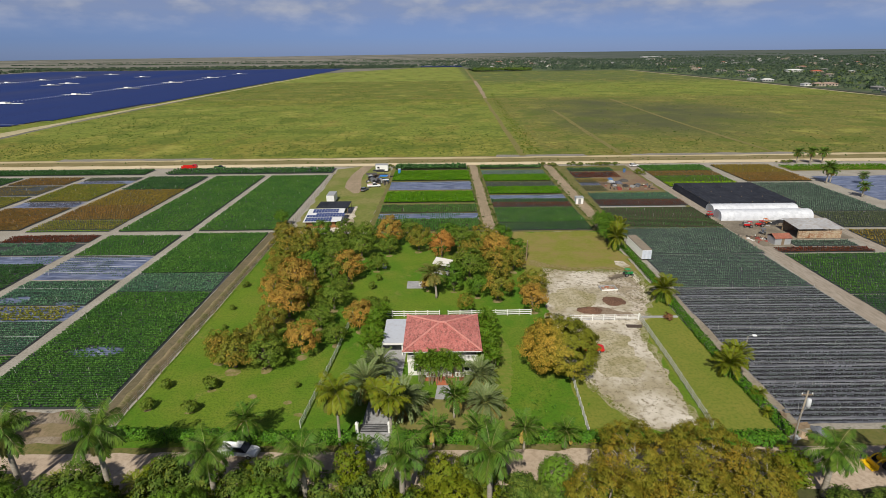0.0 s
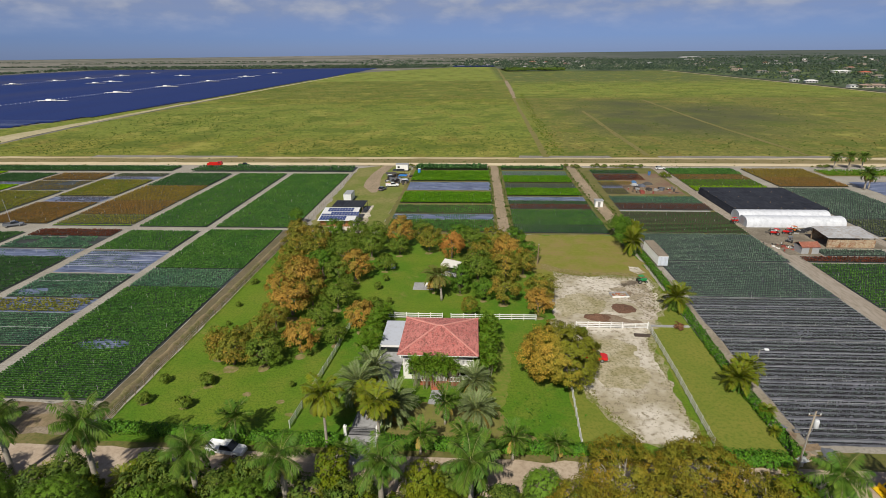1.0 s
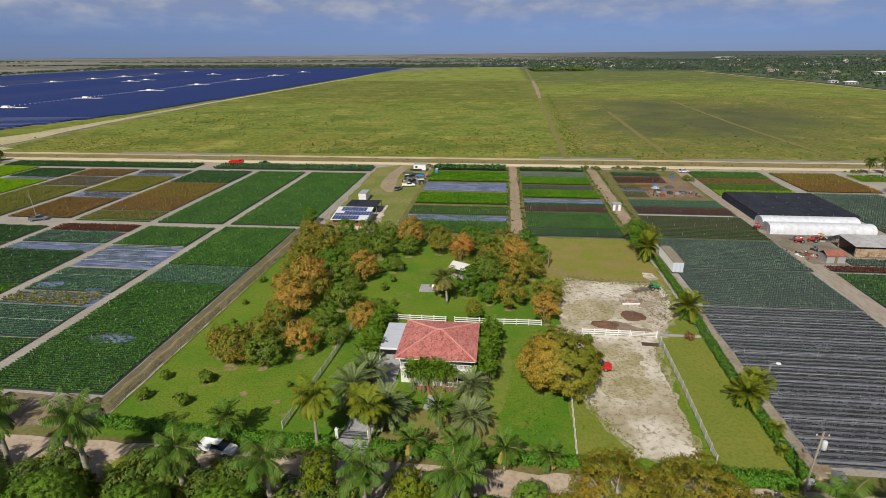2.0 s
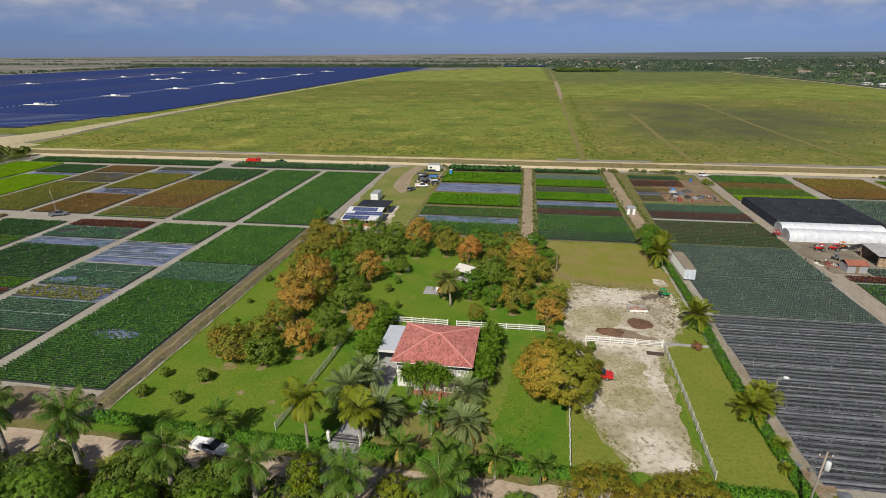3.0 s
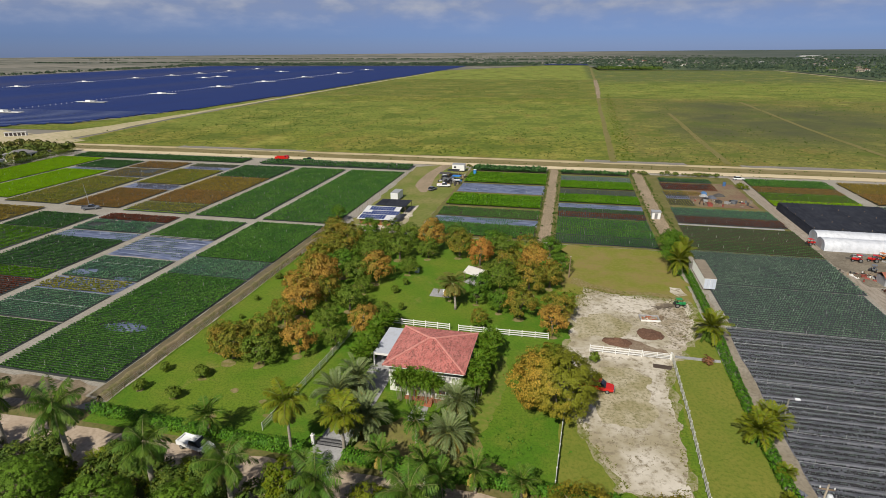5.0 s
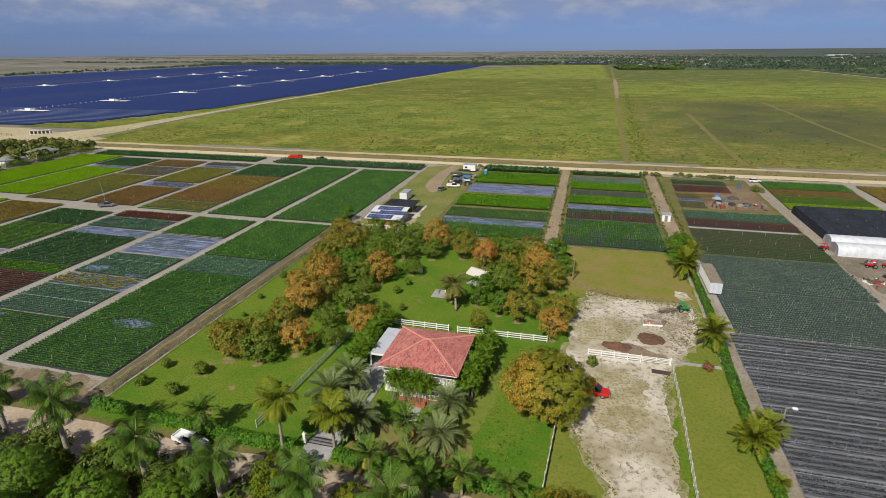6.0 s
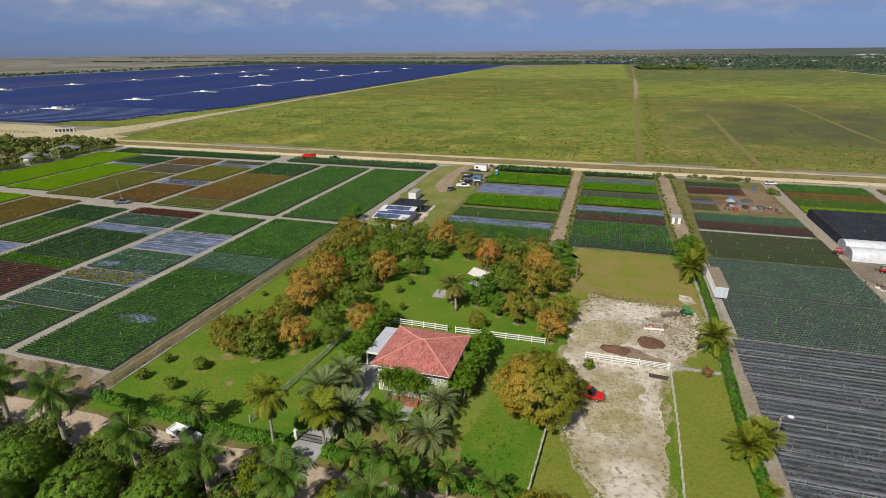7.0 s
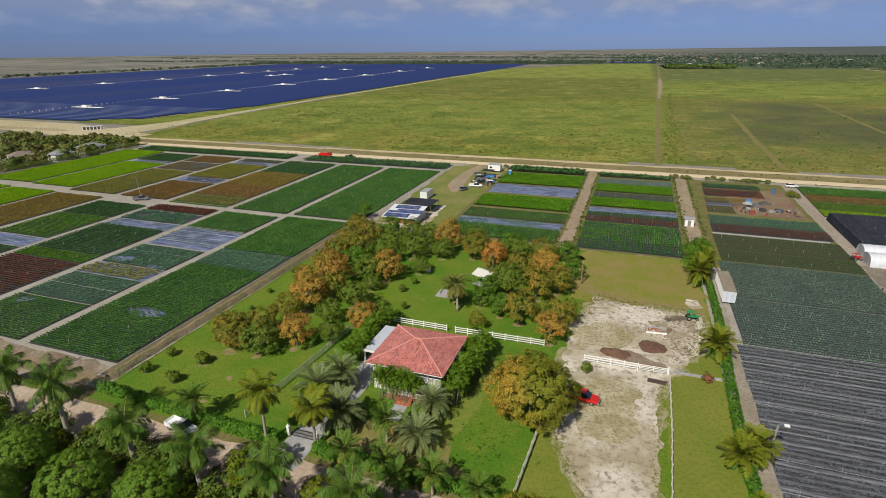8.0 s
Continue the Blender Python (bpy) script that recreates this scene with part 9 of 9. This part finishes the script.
low_fence = thing("chain_fence", Matrix.Identity(4), "dark low fence along the solar farm's gravel", "fence")
for k in range(24):
    boxes("post", WOOD, low_fence, (-440 + 4.0 * k, -439.8 + 4.0 * k, 281.9 + 0.1 * k, 282.1 + 0.1 * k, 0.1, 1.7))
for z_ in (0.6, 1.1, 1.6):
    bm_ = bmesh.new()
    tube(bm_, [(-440, 282, z_), (-348, 284.3, z_)], [0.06, 0.06], 4)
    part("rail", bm_, WOOD, low_fence)

# ---- scattered growth, woods and houses in the distance ----
def clump_quads(xs, ys, sizes, leaves, seed, flat=0.7, base=0.0, leaf=1.0):
    g = np.random.default_rng(seed)
    n = len(xs)
    c = np.stack([xs, ys, np.asarray(sizes) * flat * 0.55 + base], 1)
    v = unit(g.normal(0, 1, (n * leaves, 3)))
    v[:, 2] = np.abs(v[:, 2]) * 1.0 - 0.25
    sz = np.repeat(sizes, leaves)
    at = np.repeat(c, leaves, 0) + v * sz[:, None] * np.array([0.5, 0.5, 0.5 * flat]) * g.uniform(0.6, 1, n * leaves)[:, None]
    out = unit(v + g.normal(0, 0.25, v.shape))
    along = unit(np.cross(out, g.normal(0, 1, out.shape)))
    return leaf_quads(at - along * sz[:, None] * 0.2 * leaf, along, out, sz * 0.5 * leaf, sz * 0.42 * leaf)


n = 20000
sx, sy = rng.uniform(-295, 470, n * 3), 284 + 720 * rng.random(n * 3) ** 1.35
dens = np.array([noise.noise((x * 0.012, y * 0.008, 3)) for x, y in zip(sx, sy)])
ok = (dens + rng.normal(0, 0.22, n * 3) > 0.0) & ~((sx > 30) & (sx < 56)) & ((sx < 56) | (rng.random(n * 3) < 0.28))
sx, sy = sx[ok][:n], sy[ok][:n]
tagged(quads_object("field_shrubs", clump_quads(sx, sy, rng.gamma(4.0, 0.15, len(sx)).clip(0.25, 1.3), 4, 5, 0.6, 0.1, leaf=1.2), SHRUB_LEAF), "scattered low shrubs in the fallow field", "shrubs", kind="stuff")

sx = rng.normal(49.0, 2.6, 420)
sy = 285 + 420 * rng.random(420) ** 1.3
tagged(quads_object("path_weeds", clump_quads(sx + (sy - 300) * 0.035, sy, rng.uniform(0.5, 1.2, 420), 9, 8, 0.5, 0.1), MANGO_GREEN), "greener weeds along the field path", "weeds", kind="stuff")
n = 300
sx = rng.uniform(-330, 300, n)
tagged(quads_object("bank_weeds", clump_quads(sx, rng.choice((266.0, 270.5, 255.2), n) + rng.normal(0, 1.0, n), rng.uniform(0.3, 0.9, n), 10, 6, 0.7), SHRUB_LEAF), "weeds along the dry bank", "weeds", kind="stuff")
n = 420
wx = rng.choice((12.2, 16.9, 47.2, 52.6), n) + rng.normal(0, 0.45, n)
tagged(quads_object("track_weeds", clump_quads(wx, rng.uniform(156, 253, n), rng.uniform(0.35, 1.0, n), 8, 16, 0.7), SHRUB_LEAF), "weeds along the dirt tracks", "weeds", kind="stuff")
sx = np.concatenate([rng.uniform(58, 84, 40), rng.uniform(-32, -14, 14), rng.uniform(46, 54, 8), rng.uniform(158, 166, 7)])
tagged(quads_object("roadside_bushes", clump_quads(sx, 253.2 + rng.normal(0, 0.8, len(sx)), rng.uniform(1.0, 2.4, len(sx)), 60, 7, 0.8, leaf=0.5), SCRUB_LEAF), "ragged bushes along the dirt road", "bushes", kind="stuff")


def woods(name, x0, x1, y0, y1, n, lo, hi, seed, label, keep=None, mat=None, leaves=24, leaf=1.0):
    g = np.random.default_rng(seed)
    xs, ys = g.uniform(x0, x1, n), g.uniform(y0, y1, n)
    if keep:
        k = np.array([keep(x, y) for x, y in zip(xs, ys)])
        xs, ys = xs[k], ys[k]
    base = np.array([lift(a, b) for a, b in zip(xs, ys)]) - 0.3
    leaves = 10 if mat is None else leaves
    q = clump_quads(xs, ys, g.uniform(lo, hi, len(xs)), leaves, seed, 0.9, leaf=leaf)
    q[:, :, 2] += np.repeat(base, leaves)[:, None]
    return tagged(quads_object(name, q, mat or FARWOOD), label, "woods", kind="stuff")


woods("near_woods", -420, -246, 150, 262, 760, 3.6, 7.5, 31, "scrubby woods round the houses beyond the nursery", mat=SCRUB_LEAF, leaves=84, leaf=0.45, keep=lambda x, y: y < 262 - 0.10 * (-246 - x))
east_edge = lambda y: float(np.interp(y, (250, 560, 900, 1150, 1446, 1447, 1900), (520, 500, 504, 498, 488, 80, 74)))
woods("eastern_woods", 320, 2400, 380, 1700, 12500, 3, 7, 32, "dark trees of the settled land", keep=lambda x, y: x > east_edge(y) + 12)
woods("garden_trees", 500, 2000, 420, 1700, 2600, 3, 7, 38, "brighter green garden trees among the distant houses", keep=lambda x, y: x > east_edge(y) + 12 and noise.noise((x * 0.006, y * 0.004, 8)) > 0.02, mat=leafy("far_garden_leaves", (0.110, 0.175, 0.045), (0.150, 0.180, 0.055), (0.085, 0.140, 0.040), patch=0.03, through_light=0.05), leaves=10)
woods("northern_woods", -500, 2600, 1500, 2700, 7500, 5, 10, 33, "dark tree belts beyond the fallow field", keep=lambda x, y: (y > 1900 or x > east_edge(y) + 10) and (x > -40 or noise.noise((x * 0.004, y * 0.01, 2)) > 0.1))
woods("grove", 84, 232, 1450, 1490, 120, 7, 12, 37, "small grove at the end of the fallow field", mat=SHRUB_LEAF, leaves=24)


def tree_belt(y0, x0, x1, n, lo, hi, seed, label):
    """One long thin belt of low woods far out on the plain."""
    g = np.random.default_rng(seed)
    xs = g.uniform(x0, x1, n)
    ys = y0 + np.array([60 * noise.noise((x * 0.002, seed, 1)) for x in xs]) + g.normal(0, 9, n)
    gaps = np.array([noise.noise((x * 0.0016, seed, 5)) for x in xs]) > -0.25
    xs, ys = xs[gaps], ys[gaps]
    q = clump_quads(xs, ys, g.uniform(lo, hi, len(xs)), 10, seed, 0.24)
    q[:, :, 2] += np.repeat([lift(a, b) - 0.4 for a, b in zip(xs, ys)], 10)[:, None]
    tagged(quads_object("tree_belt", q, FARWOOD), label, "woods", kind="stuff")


for k, (y0, x0, x1, n, lo, hi) in enumerate(((2150, -2400, 100, 420, 9, 16), (2650, -2600, 2600, 800, 8, 14), (2950, -3000, 3000, 800, 8, 14), (3250, -600, 3400, 620, 8, 14))):
    tree_belt(y0, x0, x1, n, lo, hi, 200 + k, "thin dark belt of trees far out on the plain")
woods("solar_woods", -1400, -90, 1798, 1960, 3000, 4, 9, 35, "line of trees behind the solar farm")
woods("solar_woods", -1320, -1245, 450, 1850, 420, 5, 9, 36, "ragged trees beyond the solar farm")


def far_house(x, y, w, d, h, roof_mat, wall_mat, label, turn=0, group="distant houses", base=0.0):
    t = thing("distant_house", pose(x, y, base, 0, 0, turn), label, "house", group)
    boxes("wall", wall_mat, t, (-w / 2, w / 2, -d / 2, d / 2, -0.5, h))
    bm = bmesh.new()
    o, r = 0.6, h * 0.5
    v = [bm.verts.new(p) for p in ((-w / 2 - o, -d / 2 - o, h + 0.02), (w / 2 + o, -d / 2 - o, h + 0.02), (w / 2 + o, d / 2 + o, h + 0.02), (-w / 2 - o, d / 2 + o, h + 0.02), (-w / 2 + d / 2, 0, h + r), (w / 2 - d / 2, 0, h + r))]
    for q in ((0, 1, 5, 4), (1, 2, 5), (2, 3, 4, 5), (3, 0, 4), (3, 2, 1, 0)):
        bm.faces.new([v[i] for i in q])
    part("roof", bm, roof_mat, t)
    nwin = max(2, int(w / 4))
    for k in range(nwin):
        xx = -w / 2 + w * (k + 0.5) / nwin
        boxes("window", DARKGLASS, t, (xx - w / nwin * 0.22, xx + w / nwin * 0.22, -d / 2 - 0.06, -d / 2 - 0.01, h * 0.35, h * 0.8))


roofs = [paint("dull_white_roof", (0.40, 0.40, 0.40), 0.7), TAUPE, TAUPE, paint("dull_brown_roof", (0.20, 0.16, 0.13), 0.8), paint("grey_shingle", (0.22, 0.21, 0.21), 0.8), paint("rust_tile", (0.34, 0.14, 0.09), 0.8)]
far_house(-252, 187, 13, 9, 3.0, roofs[4], WALLWHITE, "white bungalow among scrubby trees", 80, "neighbouring houses")
far_house(-250, 208, 10, 7, 3.4, paint("grey_roof", (0.24, 0.24, 0.25), 0.7), WALLWHITE, "white house with a grey roof among trees", 85, "neighbouring houses")
far_house(-254, 228, 12, 8, 3.6, roofs[4], WALLWHITE, "small grey-roofed house among trees", 85, "neighbouring houses")
far_house(-262, 196, 10, 8, 4.0, roofs[3], WALLWHITE, "white flat house behind the windbreak", 70, "neighbouring houses")
BEIGE, GREYWALL = paint("beige_wall", (0.42, 0.36, 0.29), 0.8), paint("grey_wall", (0.30, 0.30, 0.30), 0.8)
hg = random.Random(12)
for i in range(130):
    y = hg.uniform(520, 2600)
    x = hg.uniform(east_edge(y) + 45 if y < 1900 else 40, 560 + y * 0.75)
    s = 0.75 + y / 6000
    far_house(x, y, hg.uniform(11, 22) * s, hg.uniform(9, 13) * s, hg.uniform(3.2, 4.6) * s, hg.choice(roofs), hg.choice((WALLWHITE, BEIGE, GREYWALL)), "distant pale house among dark trees", hg.choice((0, 90, 8, -6)),
              base=lift(x, y))
far_house(532, 776, 30, 12, 3.6, paint("pale_brown_roof", (0.36, 0.25, 0.20), 0.7), BEIGE, "long low brown building at the field edge", -4)
far_house(769, 1154, 20, 14, 4.5, paint("red_long_roof", (0.45, 0.11, 0.06), 0.7), BEIGE, "house with a bright red roof among trees", -4)
far_house(767, 1225, 34, 16, 4.2, WHITE, WALLWHITE, "long white-roofed building among trees", 6)
for i, (x, y) in enumerate(((512, 784), (516, 640), (519, 598), (524, 552), (530, 520), (520, 894), (518, 936), (548, 700), (556, 610), (572, 560))):
    far_house(x, y, 11 + 3 * (i % 3), 9, 3.0 + 0.3 * (i % 2), (roofs[0], roofs[4], WHITE)[i % 3], (WALLWHITE, GREYWALL)[i % 2], "low pale house behind the field ditch", (4, 90, -8)[i % 3])
far_house(1105, 3000, 100, 40, 6, roofs[0], WALLWHITE, "long white warehouse far off", 0, base=3.0)
sheet("marsh_strip", [(-2600, 1900), (-350, 2050), (-150, 2350), (-2600, 2350)], 0.6, surface("pale_marsh", (0.24, 0.21, 0.14), (0.15, 0.15, 0.085), (0.10, 0.11, 0.06), 0.004, 0.02, bump=0, stretch=(0.3, 1.5, 1)), "pale brown marsh beyond the solar farm", "marsh", 80, 0.0)

second = thing("solar_farm", pose(0, 1866, 0.3), "small distant solar field of dark blue rows", "solar farm")
for k in range(14):
    bm = bmesh.new()
    box(bm, -70, 70, 9.0 * k, 9.0 * k + 5.5, 1.2, 1.5)
    box(bm, -68, 68, 9.0 * k + 2.5, 9.0 * k + 3.0, 0.0, 1.19)
    part("solar_table", bm, SOLARFAR, second)
